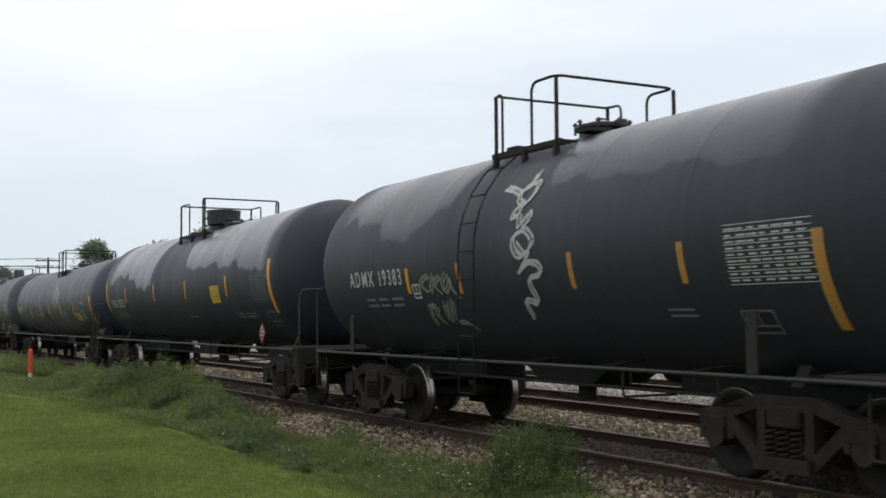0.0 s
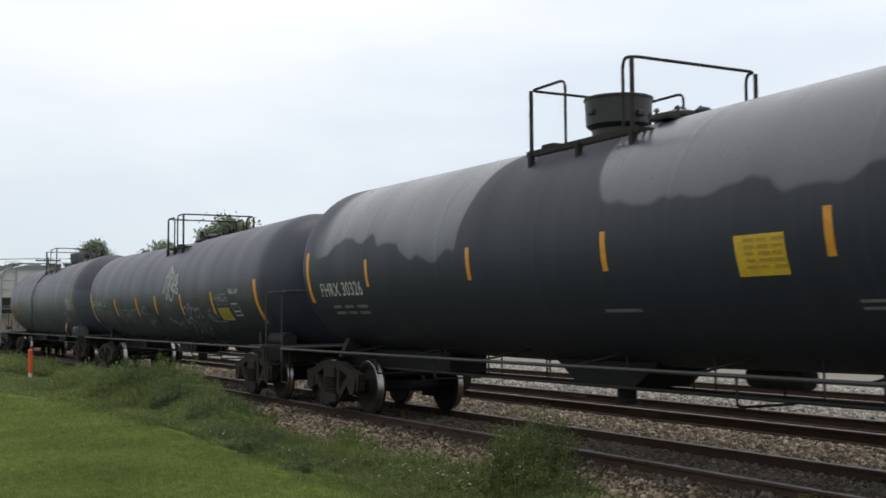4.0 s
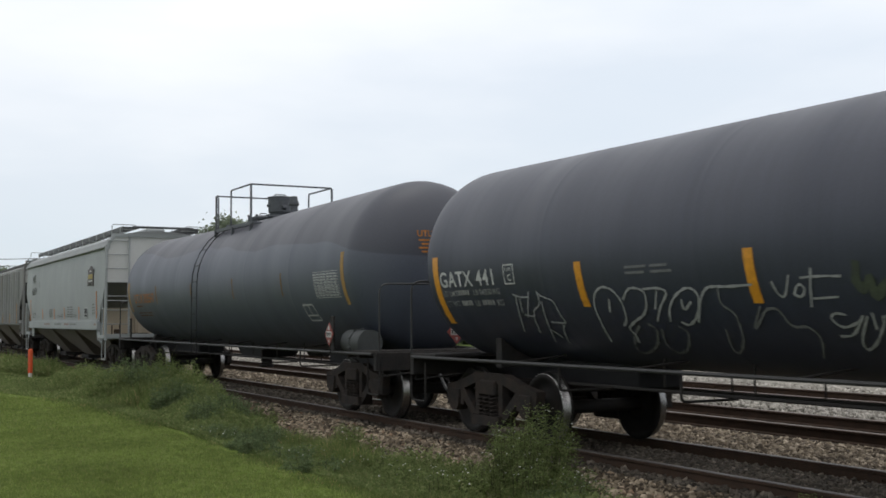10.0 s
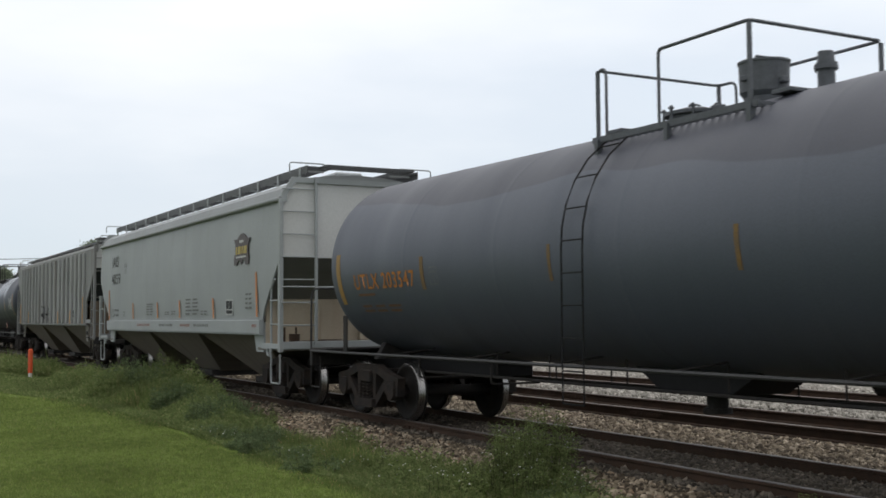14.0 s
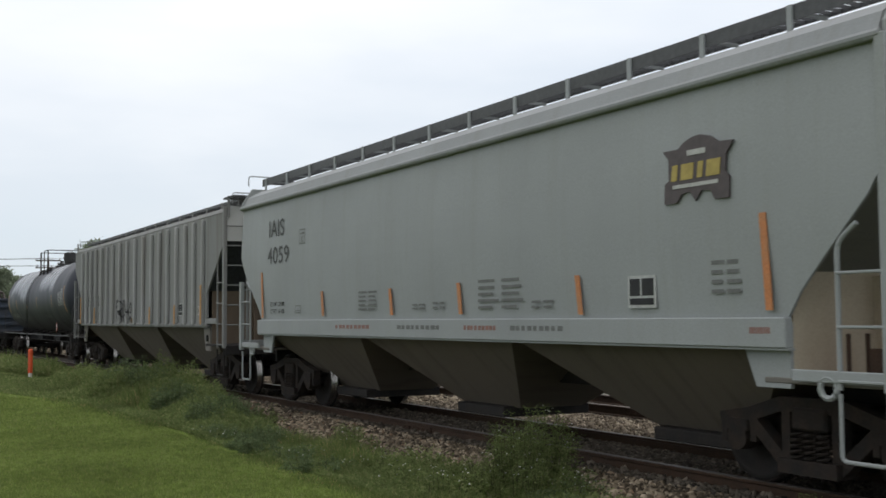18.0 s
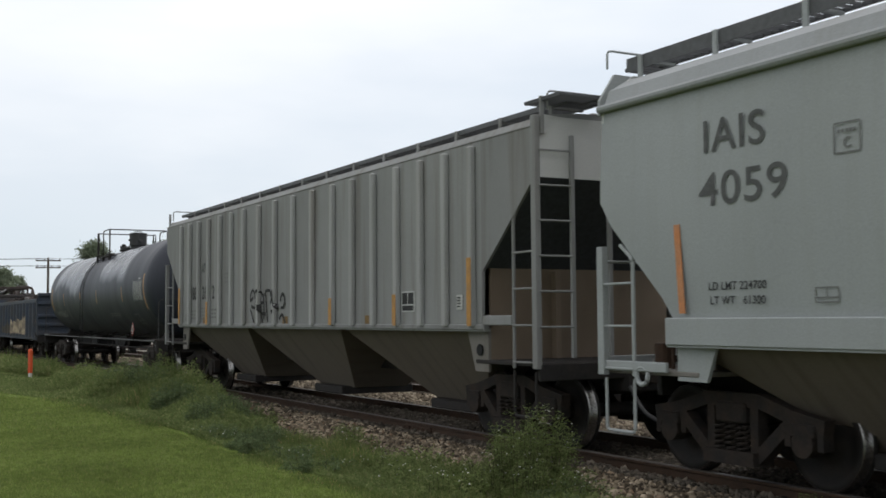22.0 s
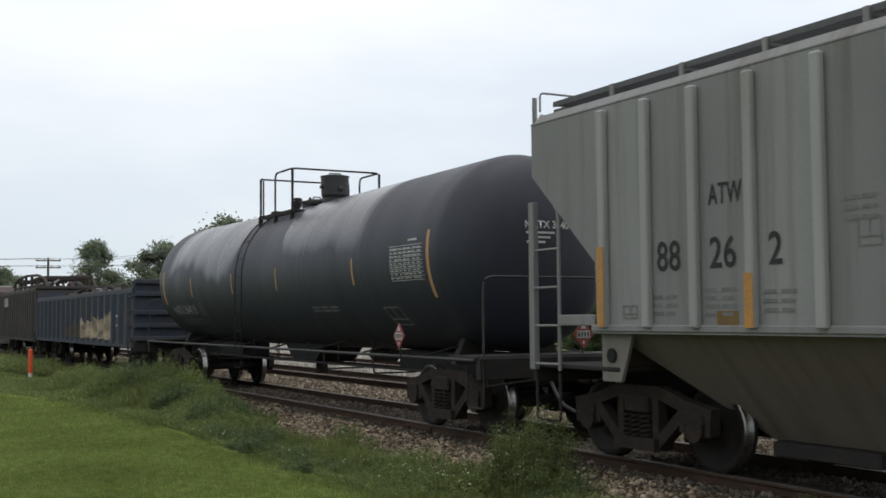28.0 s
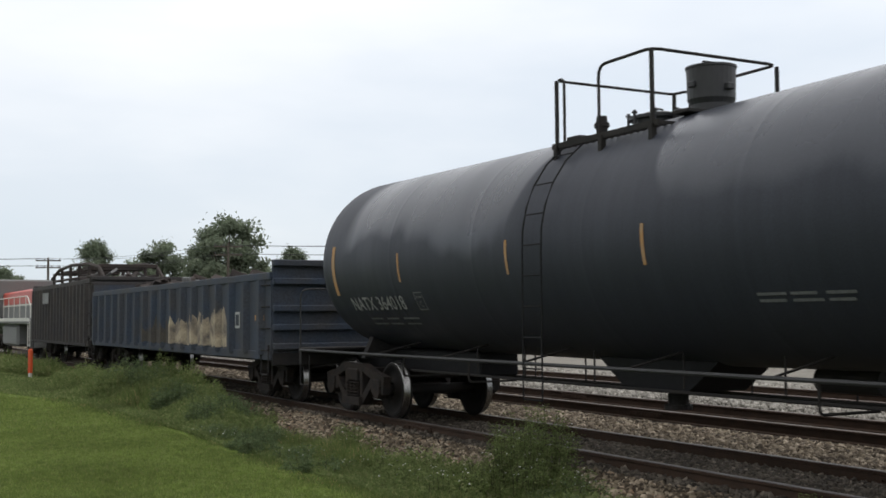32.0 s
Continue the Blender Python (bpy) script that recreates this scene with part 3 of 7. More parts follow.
def add_platform(car, y0, y1, radius, zc, stub=0.16, arch=0.55, fit="frame", ladder=True, corner=0.14):
    """The manway platform on the crown: walkways on both sides, a low rail round its rear and an arched one round its front.
    y0, y1: front and rear corners; stub, arch: how far the two rails run along the sides."""
    w = 0.92
    zp = zc + math.sqrt(radius ** 2 - w ** 2) + 0.17
    top = zp + 0.78
    for s in (-1, 1):
        bm = bmesh.new()
        grating_strip(bm, min(s * w, s * (w - 0.34)), max(s * w, s * (w - 0.34)), y0 - 0.1, y1 + 0.1, zp, 0.12)
        box(bm, s * w - 0.012, s * w + 0.012, y0 - 0.1, y1 + 0.1, zp - 0.055, zp + 0.012, 0.0)
        part("platform", bm, M[fit], car, "steel grating walkway beside the manway")
        for y in (y0, (y0 + y1) / 2, y1):
            bm = bmesh.new()
            box(bm, s * w - 0.04, s * w + 0.03, y - 0.03, y + 0.03, zp - 0.24, zp - 0.02, 0.0)
            part("platform_bracket", bm, M[fit], car)
    for y in (y0 - 0.1, y1 + 0.1):
        bm = bmesh.new()
        box(bm, -w + 0.3, w - 0.3, y - 0.13, y + 0.13, zp + 0.35 * radius * 0.2, zp + 0.35 * radius * 0.2 + 0.04, 0.004)
        part("cross_walk", bm, M[fit], car)
    bm = bmesh.new()
    tube(bm, bent([(-w, y1 - stub, zp - 0.02), (-w, y1 - stub, top), (-w, y1, top), (w, y1, top), (w, y1 - max(stub, 0.3), top), (w, y1 - max(stub, 0.3), zp - 0.02)], 0.11), 0.018)
    part("handrail", bm, M[fit], car)
    bm = bmesh.new()
    tube(bm, bent([(-w, y0 + arch, zp - 0.02), (-w, y0 + arch, top + 0.02), (-w, y0, top + 0.02), (w, y0, top + 0.02), (w, y0 + arch, top + 0.02), (w, y0 + arch, zp - 0.02)], corner), 0.019)
    part("handrail", bm, M[fit], car)
    for x, y in ((-w, y0), (w, y0), (-w, y1), (w, y1)):
        bm = bmesh.new()
        box(bm, x - 0.02, x + 0.02, y - 0.02, y + 0.02, zp - 0.16, top, 0.004)
        part("rail_post", bm, M[fit], car)
    if not ladder:
        return
    # ladder down the near flank
    yl = y1 - 0.25
    def off(h):
        a = math.asin(max(-1, min(1, (h - zc) / (radius + 0.07))))
        return max(-(radius + 0.07) * math.cos(a) if h > zc else -(radius + 0.07), -1.58)
    for y in (yl - 0.2, yl + 0.2):
        bm = bmesh.new()
        tube(bm, [(off(1.0 + (zp - 1.0) * k / 10), y, 1.0 + (zp - 1.0) * k / 10) for k in range(11)], 0.011, 6)
        part("ladder_stile", bm, M["ladder"], car)
    h = 0.62
    while h < zp - 0.1:
        bm = bmesh.new()
        rod(bm, (off(max(h, 1.0)), yl - 0.2, h), (off(max(h, 1.0)), yl + 0.2, h), 0.009, 6)
        if h < 0.9:
            for y in (yl - 0.2, yl + 0.2):
                rod(bm, (off(1.0), y, h), (off(1.0), y, 1.05), 0.010, 6)
        part("ladder_rung", bm, M["ladder"], car)
        h += 0.36


def grating_strip(bm, x0, x1, y0, y1, z, step=0.1):
    box(bm, x0, x0 + 0.02, y0, y1, z - 0.04, z, 0.0)
    box(bm, x1 - 0.02, x1, y0, y1, z - 0.04, z, 0.0)
    n = max(1, round((y1 - y0) / step))
    for k in range(n + 1):
        y = y0 + (y1 - y0) * k / n
        box(bm, x0, x1, y - 0.008, y + 0.008, z - 0.035, z - 0.002, 0.0)


def add_manway(car, y, top, kind, wide=1.0):
    """A low round manway with a domed, hinged lid held down by eye bolts."""
    paint = M["black"] if kind != "grey" else M["fit_grey"]
    bm = bmesh.new()
    rod(bm, (0, y, top - 0.15), (0, y, top + 0.09), 0.30 * wide, 24)
    rod(bm, (0, y, top + 0.09), (0, y, top + 0.13), 0.35 * wide, 24)
    rod(bm, (0, y, top + 0.13), (0, y, top + 0.18), 0.30 * wide, 24, 0.16 * wide)
    lid = part("manway", bm, paint, car)
    for k in range(8):
        a = k * math.tau / 8
        x, yy = 0.35 * wide * math.cos(a), y + 0.35 * wide * math.sin(a)
        bm = bmesh.new()
        rod(bm, (x, yy, top + 0.03), (x, yy, top + 0.19), 0.018, 6)
        rod(bm, (x, yy, top + 0.15), (x, yy, top + 0.17), 0.034, 6)
        part("eye_bolt", bm, paint, lid)
    bm = bmesh.new()
    box(bm, -0.05, 0.05, y - 0.46 * wide, y - 0.30 * wide, top + 0.06, top + 0.16, 0.01)
    part("hinge", bm, paint, lid)
    bm = bmesh.new()
    tube(bm, bent([(-0.08, y, top + 0.17), (-0.08, y, top + 0.23), (0.08, y, top + 0.23), (0.08, y, top + 0.17)], 0.03), 0.012, 6)
    part("lid_handle", bm, paint, lid)


def add_housing(car, y, top, r, h, material, neck=0.75):
    """A valve housing: a drum on a narrower neck, with a lipped lid, hasp and handle."""
    bm = bmesh.new()
    rod(bm, (0, y, top - 0.12), (0, y, top + h * 0.18), r * neck, 28)
    rod(bm, (0, y, top + h * 0.18), (0, y, top + h * 0.30), r * neck, 28, r * 0.97)
    rod(bm, (0, y, top + h * 0.30), (0, y, top + h), r * 0.97, 28, r)
    drum = part("valve_housing", bm, material, car)
    bm = bmesh.new()
    rod(bm, (0, y, top + h), (0, y, top + h + 0.025), r * 1.04, 28)
    rod(bm, (0, y, top + h + 0.025), (0, y, top + h + 0.045), r * 0.95, 28, r * 0.7)
    part("housing_lid", bm, material, drum)
    bm = bmesh.new()
    tube(bm, bent([(-0.12, y, top + h + 0.04), (-0.12, y, top + h + 0.085), (0.12, y, top + h + 0.085), (0.12, y, top + h + 0.04)], 0.03), 0.012, 6)
    part("lid_handle", bm, material, drum)
    bm = bmesh.new()
    box(bm, -0.05, 0.05, y - r - 0.05, y - r + 0.02, top + h * 0.45, top + h * 0.6, 0.01)
    box(bm, -r - 0.03, -r + 0.02, y - 0.05, y + 0.05, top + h * 0.55, top + h * 0.68, 0.008)
    part("hasp", bm, material, drum)


def add_valve(car, y, top, r, h, fit="frame"):
    bm = bmesh.new()
    rod(bm, (0, y, top - 0.1), (0, y, top + h * 0.55), r, 16)
    rod(bm, (0, y, top + h * 0.55), (0, y, top + h * 0.66), r * 1.35, 16)
    rod(bm, (0, y, top + h * 0.66), (0, y, top + h * 0.74), r * 1.1, 16)
    rod(bm, (0, y, top + h * 0.74), (0, y, top + h), r * 1.0, 16, r * 0.9)
    valve = part("relief_valve", bm, M[fit], car)
    for k in range(6):
        a = k * math.tau / 6
        bm = bmesh.new()
        rod(bm, (r * 1.2 * math.cos(a), y + r * 1.2 * math.sin(a), top + h * 0.50), (r * 1.2 * math.cos(a), y + r * 1.2 * math.sin(a), top + h * 0.72), 0.010, 5)
        part("flange_bolt", bm, M[fit], valve)


def add_placard(car, y, z, x=-1.52, end=False):
    """A hazard placard, a diamond in a holder on a post above the sill; end: it faces along the line from the end platform."""
    bm = bmesh.new()
    rod(bm, (0.02, 0, 1.0), (0.02, 0, z - 0.15), 0.014, 6)
    shapes = [bm]
    for out, lo, hi in (([(0, -0.19), (0.171, 0), (0, 0.19), (-0.171, 0)], -0.006, 0.004),
                        ([(-0.105, -0.05), (0.105, -0.05), (0.105, 0.05), (-0.105, 0.05)], -0.012, -0.007)):
        bm = bmesh.new()
        prism(bm, [(a, z + b) for a, b in out], "x", lo, hi)
        shapes.append(bm)
    bm = bmesh.new()
    for k in range(4):
        a = 0.088 - 0.05 * k
        prism(bm, [(a, z - 0.033), (a - 0.022, z - 0.033), (a - 0.022, z + 0.033), (a, z + 0.033)], "x", -0.016, -0.0125)
    shapes.append(bm)
    bm = bmesh.new()
    prism(bm, [(0, z + 0.155), (-0.045, z + 0.075), (0.045, z + 0.075)], "x", -0.012, -0.007)
    prism(bm, [(0.014, z - 0.13), (0.014, z - 0.085), (-0.014, z - 0.085), (-0.014, z - 0.13)], "x", -0.012, -0.007)
    shapes.append(bm)
    turn = pose(x, y, 0, 0, 0, 90 if end else 0)
    for bm in shapes:
        bmesh.ops.transform(bm, matrix=turn, verts=bm.verts)
    holder = part("placard_holder", shapes[0], M["frame"], car)
    part("placard", shapes[1], M["placard_red"], holder)
    part("placard_panel", shapes[2], M["placard_white"], holder)
    tagged(part("placard_digits", shapes[3], M["ink"], holder), kind="stuff")
    part("placard_symbol", shapes[4], M["placard_white"], holder)


def tank_car(y0, half, end, radius, zc, paint, label, plat, rail_mat=None, head=0.72, stub=0.16, arch=0.55, bend=0.009, fit="frame", ladder=True, corner=0.14, flange=False):
    SHELL["bend"] = bend
    car = rail_car("tank_car", label, "tank car", y0)
    shell = part("tank", tank_mesh(half, radius, zc, head), paint, car, smooth=True)
    add_underframe(car, half, end, radius, zc, rail_mat or M["rail_pipe"], flange)
    add_platform(car, plat[0], plat[1], radius, zc, stub, arch, fit, ladder, corner)
    return car


def stripes(car, places, z, length, radius, zc, material, width=0.10, name="reflective_stripe"):
    for y in places:
        patch(car, name, y - width / 2, y + width / 2, z - length / 2, z + length / 2, material, radius, zc)


M["tank_a"] = tank_paint("black_tank_paint", (0.024, 0.027, 0.036), (0.034, 0.038, 0.048), 2.40, 1.48, 5.3, 1.0, 0.2, 0.46, 0.50, polish=0.1)
M["tank_b"] = tank_paint("sun_faded_black_tank_paint", (0.022, 0.025, 0.036), (0.036, 0.040, 0.052), 2.40, 1.42, 7.2, 1.25, 0.35, 0.24, 0.50, polish=0.6)
M["tank_c"] = tank_paint("dusty_black_tank_paint", (0.022, 0.026, 0.042), None, 2.27, 1.35, 8.0, None, 0.0, 0.2, 0.45, gloss=0.5)
M["tank_grey"] = tank_paint("grey_tank_paint", (0.047, 0.056, 0.077), None, 2.36, 1.43, 7.5, None, 0.0, 0.2, 0.5, spill=(0.027, 0.030, 0.044), streaks=0.12, gloss=0.65)
M["tank_g"] = tank_paint("stained_black_tank_paint", (0.024, 0.027, 0.037), (0.032, 0.036, 0.048), 2.43, 1.41, 7.25, 1.1, 0.2, 0.20, 0.50, rim=1.6, lean=-0.9, polish=0.18, soft=0.10)


# ---------------------------------------------------------------- the ground
def ground_z(x, y):
    """Height of the ground across the line: lawn, weedy verge, ballast beds, yard."""
    n = noise.noise(Vector((x * 0.35, y * 0.35, 3.1))) * 0.05
    if x < 4.3:
        return -0.12 + n * 0.6 + min(0.0, (x - 3.0)) * 0.01
    if x < 6.3:
        return -0.12 - 0.20 * (x - 4.3) / 2.0 + n * (0.6 + 0.4 * min(1.0, x - 4.3))
    if x < 7.2:
        return -0.32 + 0.13 * (x - 6.3) / 0.9 + n * (1 - 0.75 * (x - 6.3) / 0.9)
    if x < 11.4:
        return -0.19 + 0.055 * min(1.0, (x - 7.2) / 0.5) + n * 0.25
    # the sidings: rails stand clear of the bed, pale gravel is heaped between the two tracks
    return float(np.interp(x, [11.4, 12.0, 13.95, 14.5, 15.3, 15.6, 17.5, 18.2, 34.0], [-0.135, -0.225, -0.225, -0.07, -0.06, -0.15, -0.15, -0.06, -0.55])) + n * 0.25


def sheet(name, x0, x1, y0, y1, dx, dy, material, dz=0.0):
    nx, ny = max(1, round((x1 - x0) / dx)), max(1, round((y1 - y0) / dy))
    vs = [(x0 + (x1 - x0) * i / nx, y0 + (y1 - y0) * j / ny) for j in range(ny + 1) for i in range(nx + 1)]
    vs = [(x, y, ground_z(x, y) + dz) for x, y in vs]
    fs = [(j * (nx + 1) + i, j * (nx + 1) + i + 1, (j + 1) * (nx + 1) + i + 1, (j + 1) * (nx + 1) + i) for j in range(ny) for i in range(nx)]
    return new(name, fast_mesh(name, vs, fs, material, True))


def grass_ground(name, a, b, c):
    m, nodes, link, bs = shader(name, 0.9)
    big = noise_node(nodes, link, 0.35, 4)
    small = noise_node(nodes, link, 9, 4)
    col = mix_node(nodes, link, ramp_node(nodes, link, big, [(0.3, 0.0), (0.7, 1.0)]), a, b)
    col = mix_node(nodes, link, ramp_node(nodes, link, small, [(0.45, 0.0), (0.8, 0.8)]), col, c)
    link(col, bs.inputs["Base Color"])
    bs.inputs["Specular IOR Level"].default_value = 0.04
    bump_node(nodes, link, bs, small, 0.6, 0.05)
    return m


M["lawn"] = grass_ground("mown_lawn_soil", (0.090, 0.125, 0.026), (0.110, 0.145, 0.030), (0.070, 0.095, 0.024))
M["verge"] = grass_ground("verge_soil", (0.075, 0.092, 0.030), (0.058, 0.075, 0.024), (0.085, 0.085, 0.045))
M["field"] = grass_ground("far_grass", (0.070, 0.095, 0.028), (0.055, 0.080, 0.022), (0.085, 0.095, 0.035))

# one sheet out to the horizon lies below the finer sheets near the line
bm = bmesh.new()
ring = [(-1500, -1500), (1500, -1500), (1500, 1500), (-1500, 1500)]
bm.faces.new([bm.verts.new((x, y, -0.85)) for x, y in ring])
tagged(part("ground", bm, M["field"]), "flat grassy land reaching to the horizon", "ground", "", "structure")
tagged(sheet("lawn", -60, 4.8, -40, 150, 0.46, 0.75, M["lawn"]), "mown green lawn beside the railway", "lawn", "", "structure")
tagged(sheet("verge", 4.1, 6.1, -30, 150, 0.25, 0.5, M["verge"], -0.03), "rough weedy strip between lawn and ballast", "verge", "", "structure")
tagged(sheet("ballast_bed", 6.0, 14.0, -30, 200, 0.25, 1.0, M["ballast_bed"]), "grey ballast bed under the tracks", "ballast", "", "structure")
tagged(sheet("gravel_road", 14.0, 40, -30, 200, 0.4, 2.0, M["pale_gravel"]), "pale gravel yard and road beyond the siding", "road", "", "structure")
tagged(sheet("far_meadow", 40, 90, -60, 220, 3, 4, M["field"]), "green grass beyond the gravel road", "grass", "", "structure")

# ---------------------------------------------------------------- tracks
RAIL = [(-0.070, -0.172), (0.070, -0.172), (0.070, -0.162), (0.012, -0.145), (0.009, -0.045), (0.036, -0.034), (0.037, -0.008), (0.028, 0.0), (-0.028, 0.0), (-0.037, -0.008), (-0.036, -0.034), (-0.009, -0.045), (-0.012, -0.145), (-0.070, -0.162)]


def railway_track(xc, label, head, lo=-24, hi=150, drop=0.0, rise=0.0):
    track = tagged(new("railway_track"), label, "railway track", "tracks", "structure")
    track.matrix_basis = pose(xc, 0, -drop)
    for s in (-1, 1):
        bm = bmesh.new()
        prism(bm, [(s * 0.7525 + x, z) for x, z in RAIL], "y", lo, hi)
        ob = part("rail", bm, M["rail_side"], track)
        ob.data.materials.append(head)
        for p in ob.data.polygons:
            if p.center.z > -0.006 and abs(p.normal.z) > 0.5:
                p.material_index = 1
    tie_meshes = []
    rnd = random.Random(int(xc * 10))
    for k in range(4):
        bm = bmesh.new()
        box(bm, -1.3, 1.3, -0.115, 0.115, -0.34, -0.172, 0.012)
        for v in bm.verts:
            v.co += Vector((rnd.uniform(-0.03, 0.03), rnd.uniform(-0.008, 0.008), rnd.uniform(-0.006, 0.0)))
        me = bpy.data.meshes.new("tie")
        bm.to_mesh(me), bm.free()
        me.materials.append(M["tie"])
        tie_meshes.append(me)
    bm = bmesh.new()
    box(bm, -0.17, 0.17, -0.09, 0.09, -0.172, -0.158, 0.002)
    for x in (-0.10, 0.10):
        for y in (-0.05, 0.05):
            box(bm, x - 0.012, x + 0.012, y - 0.012, y + 0.012, -0.16, -0.135, 0.0)
    plate = bpy.data.meshes.new("tie_plate")
    bm.to_mesh(plate), bm.free()
    plate.materials.append(M["rail_side"])
    y = -4.0
    while y < 78:
        ob = part("tie", tie_meshes[rnd.randrange(4)], None, track)
        ob.location = (rnd.uniform(-0.05, 0.05), y, 0)
        ob.rotation_euler = (0, 0, rnd.uniform(-0.02, 0.02))
        if 2 < y < 30 and xc < 10:
            for s in (-1, 1):
                pl = part("tie_plate", plate, None, track)
                pl.location = (s * 0.7525, y, 0)
        y += 0.53 + rnd.uniform(-0.02, 0.02)
    for s in (-1, 1):
        for yj in (5.4 + s * 2.1, 17.3 + s * 2.1, 29.2 + s * 2.1):
            bm = bmesh.new()
            box(bm, s * 0.7525 - 0.032, s * 0.7525 + 0.032, yj - 0.45, yj + 0.45, -0.135, -0.05, 0.006)
            for b in range(6):
                rod(bm, (s * 0.7525 - 0.06, yj - 0.36 + 0.144 * b, -0.09), (s * 0.7525 + 0.06, yj - 0.36 + 0.144 * b, -0.09), 0.014, 6)
            part("joint_bar", bm, M["rail_side"], track)
    return track


railway_track(TRACK_X, "main track with worn steel rails on ballasted wooden ties", M["rail_top"])
railway_track(12.97, "rusty siding track beside the train", M["rail_old"])
railway_track(16.45, "rusty unused yard track", M["rail_old"], drop=-0.09)


# ---------------------------------------------------------------- the cars
def end_text(car, words, size, y_end, zc, radius, half, head, z, x0, material, lines=0):
    """Words on the leading head of a tank, read from the front; x runs from the near side to the far side."""
    def on_head(x, h):
        r = math.hypot(x, h - zc - SHELL["bend"] * half)
        q = min(0.98, r / radius)
        return Vector((x, -(half + head * max(0.0, 1 - q ** 2.3) ** (1 / 2.3)) - 0.012, h))
    cu = bpy.data.curves.new("lettering", "FONT")
    cu.body, cu.size, cu.offset = words, size * 1.38, size * 0.03
    tmp = new("lettering", cu)
    bpy.context.view_layer.update()
    me = bpy.data.meshes.new_from_object(tmp)
    bpy.data.objects.remove(tmp)
    me.materials.clear()
    for word in split_words(me, words):
        for v in word.vertices:
            v.co = on_head(x0 + v.co.x, z + v.co.y)
        part("lettering", word, material, car)
    if lines:
        bm = bmesh.new()
        for k in range(lines):
            h = z - size * 0.75 - k * size * 0.62
            a, b = x0 + 0.02 + 0.05 * (k % 2), x0 + 0.48 - 0.08 * (k % 3)
            bm.faces.new([bm.verts.new(on_head(x, zz)) for x, zz in ((a, h), ((a + b) / 2, h), (b, h), (b, h + size * 0.28), ((a + b) / 2, h + size * 0.28), (a, h + size * 0.28))])
        tagged(part("stencil_line", bm, material, car), kind="stuff")


def data_table(car, y0, y1, z0, z1, radius, zc, material, seed, rows=9, cells=7):
    """The qualification table: a ruled frame with cells of small writing."""
    bm = bmesh.new()
    def quad(a, b, c, d):
        bm.faces.new([bm.verts.new(wrap(y, z, radius, zc, 0.005)) for y, z in ((a, c), (b, c), (b, d), (a, d))])
    t = 0.004
    for k in range(rows + 1):
        z = z0 + (z1 - z0) * k / rows
        quad(y0, y1, z - t, z + t)
    tagged(part("table_rule", bm, material, car), kind="stuff")
    bars(car, y0 - 0.02, y1 + 0.02, z0 + 0.01, z1 - 0.01, rows, material, radius, zc, seed=seed, cells=cells, ragged=0.45, name="table_writing", thick=0.30)


# first: a short black tank car
A0 = 11.77
car = tank_car(A0, 5.3, 6.4, 1.48, 2.40, M["tank_a"], "short black tank car with scrawled white graffiti", (11.16 - A0, 12.57 - A0), bend=0.0, flange=True)
R, Z = 1.48, 2.40
add_manway(car, -0.3, R + Z, "black")
add_lettering(car, "ADMX 19383", 0.235, (4.38, 2.06), M["stencil"], R, Z, 0.80, bold=0.014, gap=1.30)
bars(car, 3.91, 2.60, 1.72, 1.90, 2, M["stencil_dim"], R, Z, seed=3, cells=3)
stripes(car, (0.92, -1.61, -3.45), 2.09, 0.40, R, Z, M["amber_old"], 0.085)
patch(car, "reflective_stripe", -5.17 - 0.06, -5.17 + 0.06, 1.45, 2.30, M["amber_old"], R, Z, n=10)
stripes(car, (2.39,), 2.10, 0.36, R, Z, M["orange"], 0.09)
ruled_box(car, 2.27, 2.07, 1.86, 2.04, M["stencil"], R, Z)
data_table(car, -4.06, -5.12, 1.86, 2.40, R, Z, M["stencil"], 11)
bars(car, -3.05, -3.61, 1.55, 1.67, 2, M["stencil_dim"], R, Z, seed=5)
ruled_box(car, -4.04, -4.44, 1.42, 1.62, M["stencil_dim"], R, Z)
stroke(car, [[(-0.59, 3.31), (-0.59, 3.17), (-0.4, 3.09), (-0.41, 2.96), (-0.57, 2.89), (-0.72, 2.99), (-0.75, 3.16), (-0.64, 3.16), (-0.49, 3.09)],
             [(0.0, 3.16), (-0.3, 3.09), (-0.43, 3.03)],
             [(-0.51, 2.95), (-0.54, 2.77), (-0.33, 2.75), (-0.46, 2.89)],
             [(-0.54, 2.77), (-0.54, 2.6), (-0.77, 2.83), (-0.76, 2.68), (-0.63, 2.63), (-0.77, 2.55), (-0.9, 2.44), (-0.72, 2.29), (-0.54, 2.27), (-0.43, 2.41), (-0.45, 2.54), (-0.68, 2.59)],
             [(-0.5, 2.44), (-0.68, 2.29), (-0.81, 2.31), (-0.47, 2.04), (-0.75, 2.22), (-1.0, 2.17), (-1.0, 2.04), (-0.67, 2.03), (-0.83, 1.69), (-0.49, 1.8), (-0.53, 1.55)]], 0.040, M["spray_white"], R, Z, label="looping white sprayed scrawl", again=(-0.055, 0.035))
